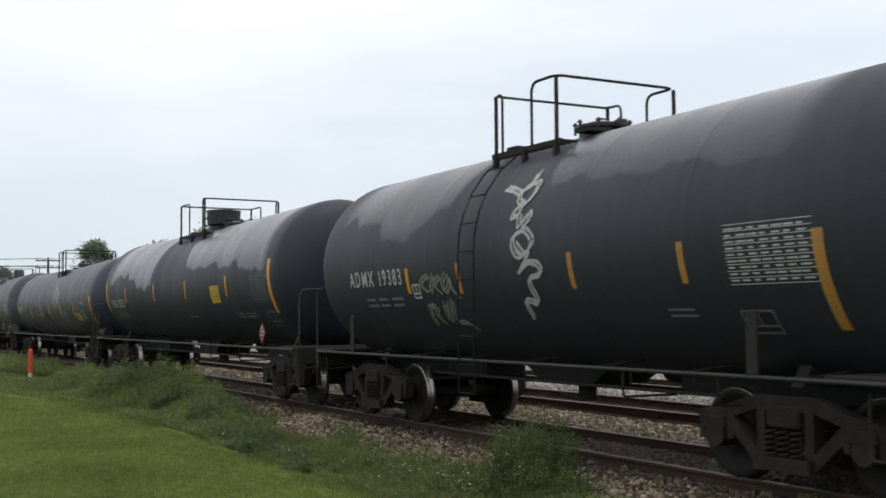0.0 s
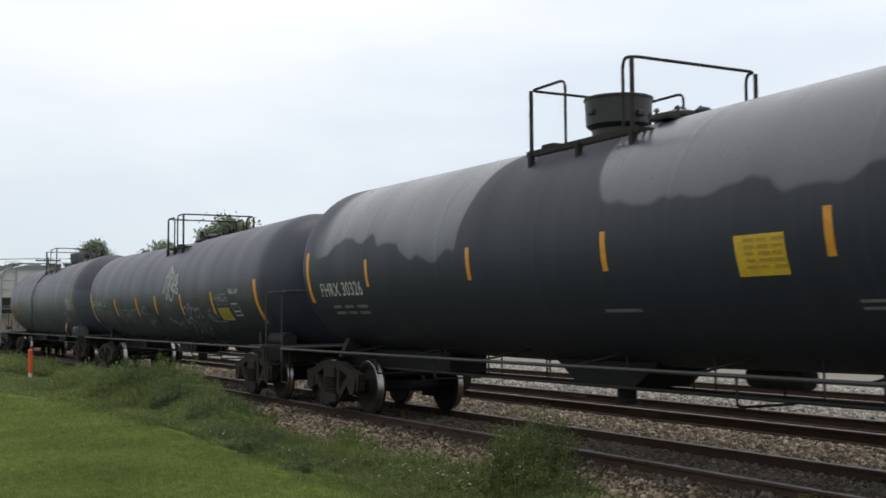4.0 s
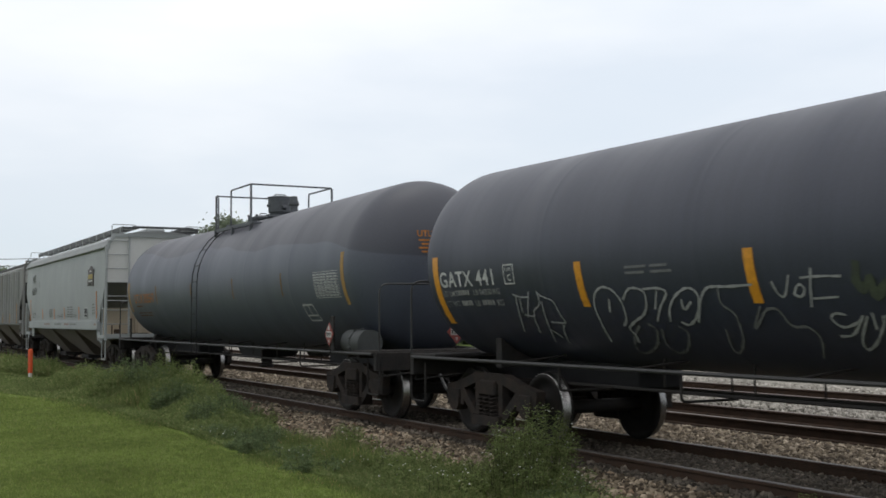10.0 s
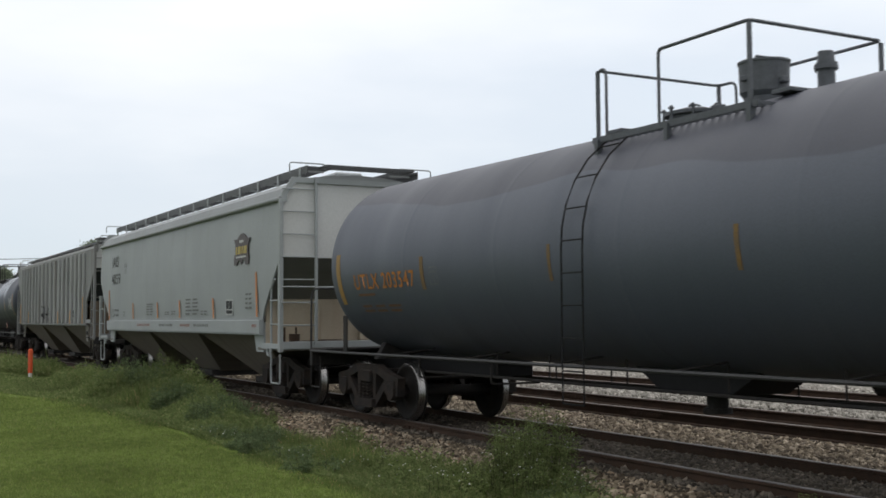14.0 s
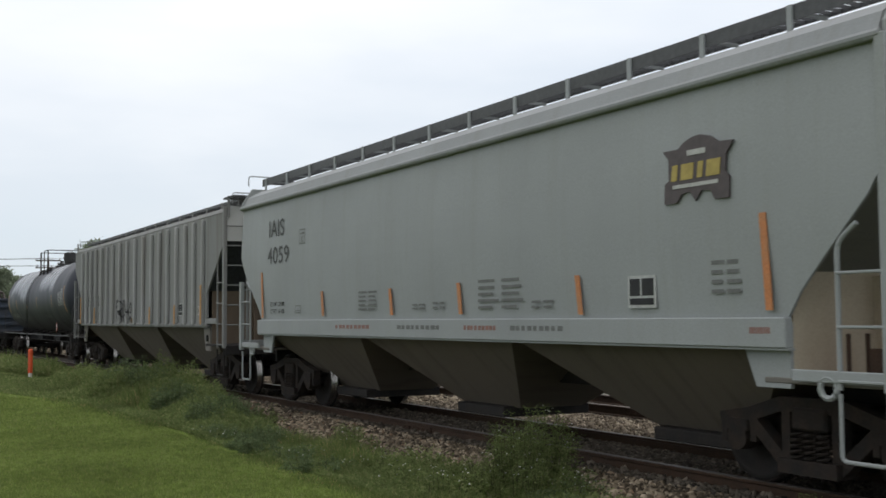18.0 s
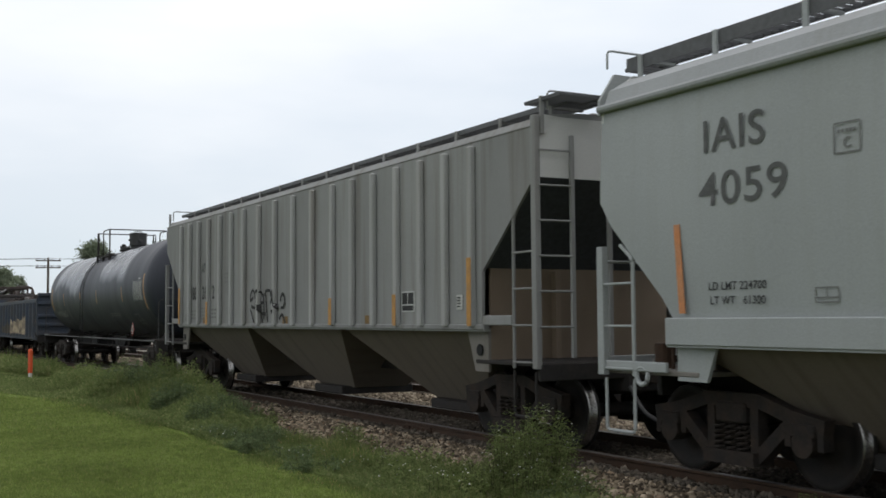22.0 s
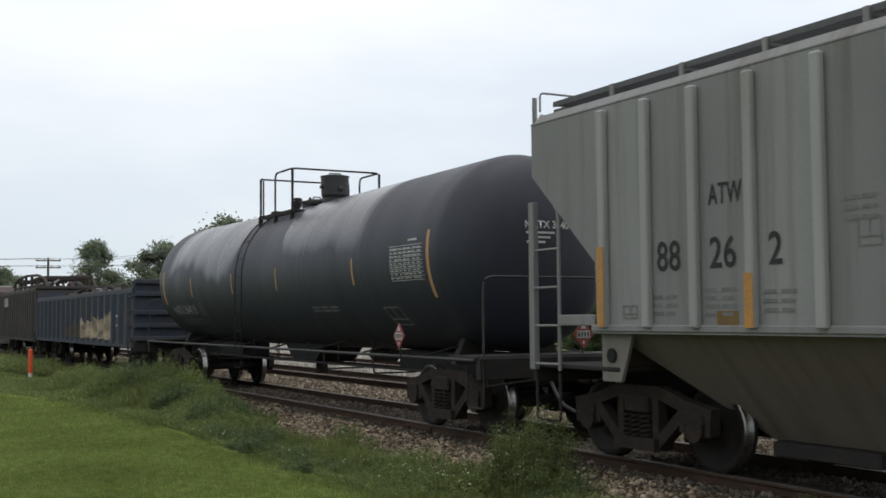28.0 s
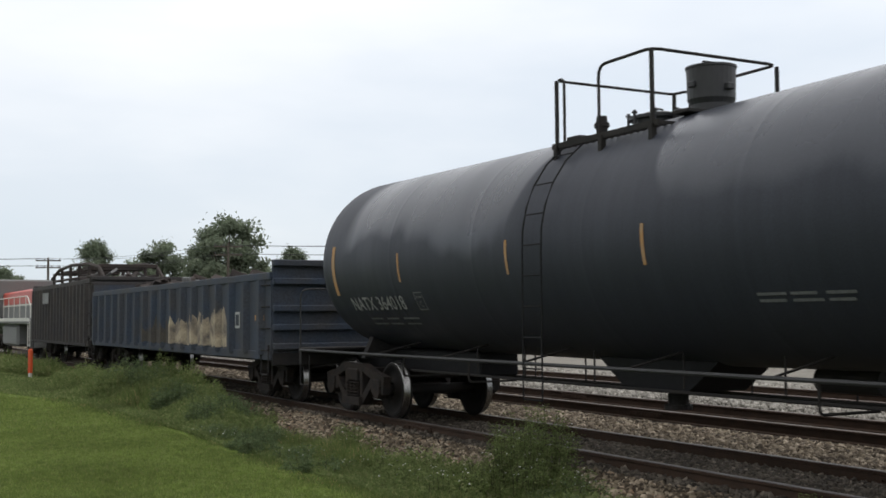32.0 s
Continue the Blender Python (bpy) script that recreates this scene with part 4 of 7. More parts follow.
stroke(car, [[(1.77, 2.17), (2.01, 2.11), (2.02, 2.01), (1.87, 1.97)],
             [(1.63, 2.18), (1.78, 1.94)],
             [(1.43, 2.15), (1.67, 2.05), (1.49, 1.93)],
             [(1.27, 2.19), (1.42, 2.04), (1.37, 1.92), (1.2, 2.04), (1.19, 2.19), (1.17, 1.96), (1.01, 1.86)],
             [(1.98, 1.76), (2.05, 1.51)],
             [(1.99, 1.75), (1.71, 1.77), (1.87, 1.65), (1.76, 1.51)],
             [(1.49, 1.81), (1.58, 1.63), (1.54, 1.53), (1.37, 1.81)],
             [(1.26, 1.84), (1.42, 1.53), (1.13, 1.55), (0.98, 1.43), (1.01, 1.49)]], 0.036, M["spray_green"], R, Z, label="dull green sprayed tag", again=(-0.05, -0.035))

# second: long black tank car, faded above
B0 = 27.12
car = tank_car(B0, 7.2, 8.95, 1.42, 2.40, M["tank_b"], "long black tank car with sun-faded upper flanks", (25.86 - B0, 27.89 - B0), stub=0.75, arch=0.16, ladder=False)
R, Z = 1.42, 2.40
add_housing(car, 0.18, R + Z, 0.42, 0.46, M["black"], 0.8)
add_manway(car, -0.98, R + Z - 0.05, "black")
add_lettering(car, "FHRX 30326", 0.22, (6.64, 1.95), M["stencil"], R, Z, 1.0)
bars(car, 6.34, 4.91, 1.62, 1.82, 2, M["stencil_dim"], R, Z, seed=3, cells=3)
stripes(car, (4.71, 1.56, -1.34, -4.42), 2.27, 0.42, R, Z, M["orange"], 0.09)
patch(car, "reflective_stripe", 7.10 - 0.06, 7.10 + 0.06, 1.85, 2.70, M["orange"], R, Z, n=10)
patch(car, "reflective_stripe", -7.07 - 0.07, -7.07 + 0.07, 1.70, 2.72, M["orange"], R, Z, n=10)
patch(car, "notice_board", -3.31, -3.92, 1.93, 2.30, M["yellow"], R, Z, label="yellow notice with faint writing")
bars(car, -3.43, -3.94, 1.98, 2.28, 5, M["notice_ink"], R + 0.006, Z, seed=8, cells=3)
data_table(car, -5.97, -6.99, 1.92, 2.46, R, Z, M["stencil_dim"], 12)
bars(car, -1.09, -2.11, 1.60, 1.68, 1, M["stencil_dim"], R, Z, seed=2)
bars(car, -4.55, -5.87, 1.60, 1.72, 2, M["stencil_dim"], R, Z, seed=4, cells=2)
ruled_box(car, -6.38, -6.89, 1.45, 1.72, M["stencil_dim"], R, Z, lean=-0.1)
add_placard(car, -7.04, 1.31)
add_placard(car, -8.3, 1.34, 0.35, True)
end_text(car, "FHRX 30326", 0.115, 0, Z, R, 7.2, 0.72, 2.80, -0.45, M["stencil"], 2)

# third: black tank car covered in tags
C0 = 45.12
car = tank_car(C0, 8.0, 9.05, 1.35, 2.27, M["tank_c"], "dusty black tank car covered in white graffiti tags", (43.86 - C0, 45.30 - C0), stub=0.62, ladder=False)
R, Z = 1.35, 2.27
add_manway(car, -0.82, R + Z - 0.03, "black")
add_valve(car, 0.23, R + Z, 0.05, 0.3)
add_lettering(car, "GATX 441", 0.205, (7.83, 1.99), M["stencil"], R, Z, 1.06, bold=0.016, gap=1.1)
# weights below the number: the figures that are worn away are bars
for words, y, h in (("LD LMT", 7.82, 1.865), ("LB 84350 KG", 7.0, 1.87), ("LT WT", 7.80, 1.73), ("LB", 7.03, 1.73), ("KG", 6.48, 1.73)):
    add_lettering(car, words, 0.075, (y, h), M["stencil_mid"], R, Z, 1.12, bold=0.004, gap=1.05)
for k, (y0, y1, h) in enumerate(((7.40, 7.09, 1.865), (7.38, 7.10, 1.73), (6.84, 6.53, 1.73))):
    bars(car, y0, y1, h - 0.03, h + 0.10, 1, M["stencil_mid"], R, Z, seed=3 + k, cells=5, thick=0.5)
plate_box(car, 6.16, 5.94, 1.99, 2.22, M["stencil"], R, Z, words=True)
stripes(car, (4.60, 1.95, -0.08, -2.47, -4.96), 1.94, 0.50, R, Z, M["orange"], 0.12)
patch(car, "reflective_stripe", 7.92 - 0.07, 7.92 + 0.07, 1.50, 2.40, M["orange"], R, Z, n=10)
patch(car, "reflective_stripe", -7.89 - 0.08, -7.89 + 0.08, 1.50, 2.36, M["orange"], R, Z, n=10)
data_table(car, -6.70, -7.77, 1.98, 2.44, R, Z, M["stencil_dim"], 13)
add_lettering(car, "FRA AIP", 0.12, (-6.21, 2.10), M["stencil"], R, Z)
patch(car, "notice_board", -5.26, -6.05, 1.56, 1.82, M["yellow_old"], R, Z, lean=0.05)
bars(car, -5.36, -5.98, 1.60, 1.80, 2, M["notice_ink"], R + 0.006, Z, seed=21, cells=4)
ruled_box(car, -6.31, -6.73, 1.66, 1.90, M["stencil"], R, Z, lean=0.08)
bars(car, -5.27, -6.21, 1.86, 2.14, 4, M["stencil_dim"], R, Z, seed=6, cells=2)
bars(car, -1.01, -1.69, 1.82, 2.0, 3, M["stencil_dim"], R, Z, seed=7)
bars(car, 3.76, 2.93, 2.0, 2.12, 2, M["stencil_dim"], R, Z, seed=9, cells=2)
bars(car, -3.09, -4.13, 2.06, 2.20, 2, M["stencil_dim"], R, Z, seed=10, cells=8, ragged=0.2)
stroke(car, [[(-1.31, 2.91), (-1.17, 2.68), (-1.09, 2.41), (-0.98, 2.21)],
             [(-1.43, 2.88), (-1.36, 2.63), (-1.26, 2.4), (-1.11, 2.24)],
             [(-1.11, 2.62), (-1.31, 2.66), (-1.52, 2.74)],
             [(-1.5, 2.83), (-1.52, 2.59), (-1.39, 2.29), (-1.27, 2.06)],
             [(-1.39, 2.86), (-1.6, 2.75), (-1.73, 2.67)],
             [(-1.8, 2.77), (-1.71, 2.57), (-1.54, 2.32), (-1.4, 2.09)],
             [(-1.72, 2.74), (-1.6, 2.51), (-1.5, 2.39)],
             [(-1.91, 2.66), (-1.84, 2.5), (-1.75, 2.34), (-1.86, 2.37), (-1.96, 2.49)],
             [(-1.56, 2.18), (-1.57, 2.08), (-1.67, 2.03), (-1.83, 2.07), (-1.97, 2.2), (-2.01, 2.29), (-1.9, 2.27)],
             [(-1.69, 2.38), (-1.86, 2.24), (-1.94, 2.43), (-2.01, 2.52)],
             [(-2.07, 2.68), (-2.0, 2.55), (-1.97, 2.42), (-2.2, 2.38), (-2.38, 2.43), (-2.23, 2.54), (-2.21, 2.67), (-2.1, 2.61), (-2.17, 2.44), (-2.3, 2.47)],
             [(-2.12, 2.35), (-2.09, 2.26), (-2.2, 2.22), (-2.34, 2.18), (-2.37, 2.27), (-2.26, 2.34)]], 0.036, M["spray_white"], R, Z, label="large white sprayed tag", again=(-0.035, 0.015))
stroke(car, [[(-2.66, 1.49), (-2.44, 1.52), (-2.44, 1.64), (-2.54, 1.8), (-2.66, 1.87), (-2.83, 1.87), (-2.88, 1.76), (-2.83, 1.63)],
             [(-2.71, 1.76), (-2.67, 1.67)],
             [(-2.86, 1.73), (-2.94, 1.82), (-3.06, 1.87), (-3.13, 1.83), (-3.08, 1.7), (-3.01, 1.63), (-2.89, 1.64)],
             [(-3.02, 1.91), (-3.09, 1.95), (-3.18, 1.93), (-3.2, 1.89), (-3.1, 1.85), (-3.02, 1.87), (-3.02, 1.91)],
             [(-3.12, 1.73), (-3.2, 1.83), (-3.34, 1.86), (-3.44, 1.81), (-3.43, 1.69), (-3.38, 1.62)],
             [(-3.45, 1.78), (-3.57, 1.83), (-3.67, 1.79), (-3.67, 1.69), (-3.6, 1.63), (-3.48, 1.63)],
             [(-3.65, 1.8), (-3.78, 1.85), (-3.87, 1.81), (-3.86, 1.72), (-3.8, 1.63)]], 0.03, M["spray_grey"], R, Z, label="white sprayed bubble letters")
stroke(car, [[(-2.46, 1.67), (-2.38, 1.55), (-2.41, 1.47), (-2.65, 1.58), (-2.83, 1.63), (-2.82, 1.52), (-2.63, 1.36), (-2.41, 1.25)],
             [(-2.62, 1.58), (-2.83, 1.62), (-3.01, 1.6), (-3.11, 1.52), (-3.1, 1.4), (-2.94, 1.28), (-2.74, 1.24), (-2.75, 1.33), (-2.86, 1.49)],
             [(-3.3, 1.61), (-3.29, 1.49), (-3.15, 1.31), (-3.22, 1.26), (-3.42, 1.34), (-3.57, 1.46), (-3.61, 1.58), (-3.53, 1.62)],
             [(-3.78, 1.6), (-3.9, 1.66), (-4.03, 1.6), (-4.03, 1.49), (-3.89, 1.35), (-3.63, 1.24), (-3.47, 1.23), (-3.47, 1.29)],
             [(-3.82, 1.52), (-3.75, 1.47), (-3.76, 1.43), (-3.8, 1.49)]], 0.026, M["spray_grey"], R, Z, label="white sprayed bubble letters")
stroke(car, [[(-3.96, 1.99), (-3.95, 1.88), (-4.03, 1.95), (-4.04, 1.86), (-4.11, 1.97)],
             [(-4.1, 1.88), (-4.18, 1.96), (-4.19, 1.87)],
             [(-4.23, 1.87), (-4.27, 1.95), (-4.31, 1.88), (-4.36, 1.97)],
             [(-4.3, 1.96), (-4.46, 1.97)],
             [(-4.4, 1.96), (-4.47, 1.85)]], 0.018, M["spray_dim"], R, Z, label="faint sprayed scrawl")
stroke(car, [[(-4.4, 1.68), (-4.49, 1.76), (-4.66, 1.8), (-4.89, 1.75), (-5.07, 1.63), (-5.09, 1.47), (-5.06, 1.37), (-4.98, 1.39), (-4.9, 1.49), (-4.75, 1.57)],
             [(-4.4, 1.68), (-4.56, 1.69), (-4.57, 1.64), (-4.41, 1.57), (-4.4, 1.64)],
             [(-4.58, 1.65), (-4.67, 1.65), (-4.64, 1.57), (-4.52, 1.54), (-4.53, 1.6)],
             [(-4.71, 1.62), (-4.8, 1.62), (-4.76, 1.54), (-4.65, 1.52), (-4.67, 1.58)],
             [(-4.84, 1.6), (-4.89, 1.57), (-4.83, 1.51), (-4.78, 1.52)],
             [(-5.01, 1.54), (-5.21, 1.53), (-5.4, 1.52), (-5.49, 1.54)],
             [(-5.31, 1.49), (-5.21, 1.39)]], 0.02, M["spray_grey"], R, Z, label="thin sprayed tag in an oval")
stroke(car, [[(-0.92, 1.62), (-1.15, 1.6), (-1.22, 1.48), (-1.41, 1.59), (-1.36, 1.45), (-1.56, 1.55), (-1.51, 1.38), (-1.8, 1.53), (-1.81, 1.42), (-1.98, 1.55), (-2.08, 1.5), (-1.99, 1.39), (-1.81, 1.35), (-1.85, 1.45)]], 0.028, M["spray_grey"], R, Z, label="thin sprayed scrawl")
stroke(car, [[(-5.03, 2.03), (-5.14, 2.05), (-5.2, 2.0), (-5.25, 2.07), (-5.33, 1.99), (-5.45, 2.08), (-5.5, 2.01), (-5.65, 2.1)],
             [(-5.46, 1.96), (-5.58, 2.05), (-5.65, 1.95), (-5.77, 2.04), (-5.8, 1.95), (-5.95, 2.06), (-6.05, 1.98)],
             [(-5.69, 2.11), (-6.02, 2.11)]], 0.02, M["spray_grey"], R, Z, label="thin sprayed scrawl over stencils")
stroke(car, [[(4.57, 1.3), (4.49, 1.52), (4.47, 1.7), (4.38, 1.84), (4.22, 1.91), (4.04, 1.87), (3.94, 1.73), (3.99, 1.55), (4.12, 1.48)],
             [(4.15, 1.77), (4.23, 1.63)],
             [(3.91, 1.76), (3.78, 1.87), (3.64, 1.88), (3.5, 1.83), (3.55, 1.69), (3.67, 1.59), (3.88, 1.53), (4.07, 1.45), (4.0, 1.38), (4.08, 1.3)],
             [(3.52, 1.86), (3.27, 1.87), (3.14, 1.82), (3.33, 1.69), (3.5, 1.53)],
             [(3.32, 1.84), (3.45, 1.65)],
             [(3.3, 1.52), (3.23, 1.65), (3.07, 1.78), (2.88, 1.86), (2.75, 1.84), (2.71, 1.75), (2.84, 1.58), (3.04, 1.48), (3.14, 1.52)],
             [(2.98, 1.75), (3.02, 1.62), (2.85, 1.72)],
             [(2.88, 1.52), (2.67, 1.78), (2.57, 1.85), (2.46, 1.86), (2.3, 1.85), (1.96, 1.86)]], 0.026, M["spray_grey"], R, Z, label="white sprayed outline letters")
stroke(car, [[(2.42, 1.84), (2.46, 1.68), (2.3, 1.61), (2.34, 1.45), (2.43, 1.32), (2.65, 1.2), (2.69, 1.24), (2.58, 1.39), (2.56, 1.45)],
             [(3.85, 1.48), (4.06, 1.37), (4.28, 1.19), (4.13, 1.17), (3.78, 1.27), (3.57, 1.45), (3.69, 1.5)],
             [(3.51, 1.45), (3.65, 1.27), (3.58, 1.18), (3.33, 1.24), (3.1, 1.42), (3.22, 1.48)],
             [(1.94, 1.67), (2.2, 1.42), (2.0, 1.55), (1.89, 1.64), (1.75, 1.65), (1.71, 1.58), (1.68, 1.47), (1.5, 1.49), (1.42, 1.43), (1.43, 1.34), (1.58, 1.2)]], 0.024, M["spray_dim"], R, Z, label="faint sprayed outline letters")
stroke(car, [[(1.72, 1.88), (1.68, 1.76), (1.6, 1.73), (1.5, 1.93)],
             [(1.49, 1.76), (1.41, 1.86), (1.34, 1.81), (1.41, 1.73), (1.49, 1.76)],
             [(1.23, 1.98), (1.3, 1.75), (1.34, 1.65)],
             [(1.37, 1.9), (1.18, 1.91), (0.92, 1.9)],
             [(1.29, 1.72), (1.01, 1.73)],
             [(1.01, 1.58), (1.12, 1.6), (1.2, 1.55), (1.11, 1.46), (0.9, 1.52), (0.8, 1.6), (1.03, 1.4), (1.19, 1.4)],
             [(0.79, 1.57), (1.01, 1.34), (1.01, 1.27), (0.83, 1.35), (0.64, 1.52), (0.65, 1.57), (0.47, 1.56)],
             [(0.73, 1.6), (0.76, 1.46)]], 0.022, M["spray_grey"], R, Z, label="thin sprayed scrawl")
stroke(car, [[(0.75, 2.02), (0.79, 1.83)],
             [(0.78, 1.91), (0.77, 1.74), (0.61, 1.92), (0.65, 1.66), (0.45, 1.9), (0.48, 1.63), (0.3, 1.89), (0.32, 1.63), (0.18, 1.84), (0.21, 1.6), (0.05, 1.81), (0.11, 1.57)],
             [(-0.06, 1.73), (-0.06, 1.6), (0.08, 1.46), (0.01, 1.41)]], 0.075, M["spray_dull_green"], R, Z, label="faded green sprayed haze")
stroke(car, [[(6.06, 1.86), (5.91, 1.82), (5.71, 1.82)],
             [(6.0, 1.84), (6.06, 1.67), (6.15, 1.49), (6.23, 1.4)],
             [(5.92, 1.81), (5.99, 1.64)],
             [(5.68, 1.89), (5.77, 1.75), (5.92, 1.58)],
             [(5.97, 1.61), (5.76, 1.58), (5.74, 1.66), (5.54, 1.72), (5.5, 1.83), (5.54, 1.89), (5.46, 1.83), (5.35, 1.8), (5.22, 1.77), (5.22, 1.66), (5.2, 1.55), (5.17, 1.51), (5.3, 1.51), (5.48, 1.52)],
             [(5.78, 1.61), (5.84, 1.46), (5.89, 1.39)],
             [(5.47, 1.77), (5.54, 1.58), (5.62, 1.4), (5.73, 1.28)],
             [(5.59, 1.43), (5.47, 1.34)],
             [(5.25, 1.49), (5.36, 1.4), (5.46, 1.26)]], 0.02, M["spray_grey"], R, Z, label="thin sprayed scrawl")
end_text(car, "GATX 441", 0.125, 0, Z, R, 8.0, 0.72, 2.64, -0.45, M["stencil"], 5)
bm = bmesh.new()
rod(bm, (-0.85, -7.71, 1.17), (-0.85, -8.55, 1.17), 0.15, 20)
part("air_reservoir", bm, M["ladder"], car)

# fourth: grey tank car with a dark spill over its crown
D0 = 63.50
car = tank_car(D0, 7.5, 9.1, 1.43, 2.36, M["tank_grey"], "dull grey tank car with dark spill stains on its crown", (62.04 - D0, 64.47 - D0), arch=1.35, fit="fit_grey", corner=0.06, flange=True)
R, Z = 1.43, 2.36
add_housing(car, -0.72, R + Z, 0.265, 0.44, M["fit_grey"], 0.82)
add_manway(car, 0.37, R + Z - 0.03, "grey")
add_valve(car, -1.56, R + Z, 0.085, 0.40, "fit_grey")
stripes(car, (-4.60, -1.76, 1.28), 2.2, 0.42, R, Z, M["amber_dirty"], 0.06)
patch(car, "reflective_stripe", -7.42 - 0.06, -7.42 + 0.06, 1.80, 2.65, M["amber_mid"], R, Z, n=10)
patch(car, "reflective_stripe", 7.34 - 0.07, 7.34 + 0.07, 1.80, 2.6, M["amber_mid"], R, Z, n=10)
data_table(car, -6.17, -7.24, 1.93, 2.36, R, Z, M["stencil"], 14)
ruled_box(car, -5.46, -5.92, 1.55, 1.82, M["stencil"], R, Z, lean=0.05)
add_lettering(car, "UTLX 203547", 0.235, (6.77, 2.03), M["stencil_orange"], R, Z, 1.02, bold=0.012, gap=1.1)
bars(car, 6.70, 5.30, 1.66, 1.80, 2, M["stencil_faint"], R, Z, seed=3, cells=3)
bars(car, 6.70, 5.85, 1.90, 1.98, 1, M["stencil_faint"], R, Z, seed=5)
stripes(car, (4.44,), 2.2, 0.46, R, Z, M["amber_dirty"], 0.10)
plate_box(car, 4.22, 4.0, 2.04, 2.27, M["stencil_dim"], R, Z)
end_text(car, "UTLX 203547", 0.10, 0, Z, R, 7.5, 0.72, 2.88, -0.45, M["stencil_orange"], 4)
add_placard(car, -7.12, 1.32)
add_placard(car, -8.4, 1.35, 0.13, True)
M["reservoir"] = plain("dull_grey_reservoir_paint", (0.050, 0.055, 0.055), 0.6)
bm = bmesh.new()
rod(bm, (-1.15, -7.20, 1.19), (-1.15, -7.88, 1.19), 0.205, 28)
for s, y in ((1, -7.20), (-1, -7.88)):
    rod(bm, (-1.15, y, 1.19), (-1.15, y + s * 0.05, 1.19), 0.205 if s > 0 else 0.17, 28, 0.17 if s > 0 else 0.205)
rod(bm, (-1.15, -7.52, 1.19), (-1.15, -7.56, 1.19), 0.216, 28)
for k in range(9):
    a = radians(40 * k)
    rod(bm, (-1.15 + 0.222 * math.cos(a), -7.50, 1.19 + 0.222 * math.sin(a)), (-1.15 + 0.222 * math.cos(a), -7.58, 1.19 + 0.222 * math.sin(a)), 0.014, 6)
res = part("air_reservoir", bm, M["reservoir"], car, "dull grey air reservoir on the end platform")
for p in res.data.polygons:
    p.use_smooth = len(p.vertices) == 4
for y in (-7.34, -7.75):
    box_part("reservoir_bracket", -1.3, -1.0, y - 0.03, y + 0.03, 0.95, 1.03, M["frame"], car)


# ---------------------------------------------------------------- covered hopper cars
def hopper_paint(name, base, dirt, rough=0.62, streak=0.35, panels=0.0):
    m, nodes, link, b = shader(name, rough)
    big = noise_node(nodes, link, 0.7, 5)
    run = noise_node(nodes, link, 1.0, 4, (1.0, 6.0, 0.35))
    fine = noise_node(nodes, link, 60, 3)
    c = mix_node(nodes, link, ramp_node(nodes, link, big, [(0.35, 0.0), (0.75, 0.6)]), base, tuple(v * 0.82 for v in base))
    c = mix_node(nodes, link, ramp_node(nodes, link, run, [(0.5, 0.0), (0.8, streak)]), c, dirt)
    c = mix_node(nodes, link, 1.0, c, ramp_node(nodes, link, fine, [(0.3, 0.9), (0.7, 1.06)]), "MULTIPLY")
    if panels:
        info = nodes.new("ShaderNodeObjectInfo")
        c = mix_node(nodes, link, 1.0, c, ramp_node(nodes, link, info.outputs["Random"], [(0.0, 1 - panels), (1.0, 1 + panels * 0.6)]), "MULTIPLY")
    link(c, b.inputs["Base Color"])
    link(math_node(nodes, link, "MULTIPLY_ADD", big, 0.2, rough - 0.1), b.inputs["Roughness"])
    bump_node(nodes, link, b, big, 0.05, 0.05)
    return m


M["hop_e"] = hopper_paint("light_grey_hopper_paint", (0.266, 0.284, 0.286), (0.19, 0.20, 0.165), 0.6, 0.22)
M["hop_e_roof"] = hopper_paint("dusty_grey_roof_paint", (0.245, 0.258, 0.265), (0.17, 0.16, 0.14), 0.75, 0.3)
M["hop_f"] = hopper_paint("weathered_grey_hopper_paint", (0.205, 0.210, 0.208), (0.105, 0.088, 0.07), 0.75, 0.65, 0.18)
# posts paler than the sheets: the light their fronts catch is painted in
M["hop_f_post"] = hopper_paint("lit_scuffed_post_paint", (0.29, 0.295, 0.29), (0.13, 0.10, 0.075), 0.7, 0.4, 0.12)
M["hop_e_end"] = hopper_paint("cream_dusty_end_paint", (0.44, 0.375, 0.285), (0.20, 0.13, 0.075), 0.8, 0.7)
M["hop_e_sheet"] = hopper_paint("pale_grey_end_paint", (0.46, 0.465, 0.455), (0.32, 0.30, 0.26), 0.7, 0.25)
M["hop_f_end"] = hopper_paint("brown_dusty_end_paint", (0.160, 0.122, 0.086), (0.07, 0.047, 0.030), 0.85, 0.5)
M["hop_under"] = hopper_paint("road_dust_on_steel", (0.130, 0.110, 0.086), (0.048, 0.037, 0.028), 0.9, 0.5)
M["hop_pad"] = hopper_paint("brown_grey_pad_paint", (0.15, 0.14, 0.125), (0.07, 0.055, 0.04), 0.8, 0.5)
# slope sheet of the ribbed hopper: the underside's shade is painted into its colour
M["hop_shade"] = plain("shade_darkened_slope_sheet", (0.062, 0.067, 0.075), 0.7)
# slope sheet of the smooth hopper: dusty grey, darkened for the same shade
M["hop_slope"] = hopper_paint("shaded_dusty_slope_sheet", (0.17, 0.17, 0.155), (0.07, 0.06, 0.05), 0.8, 0.3)


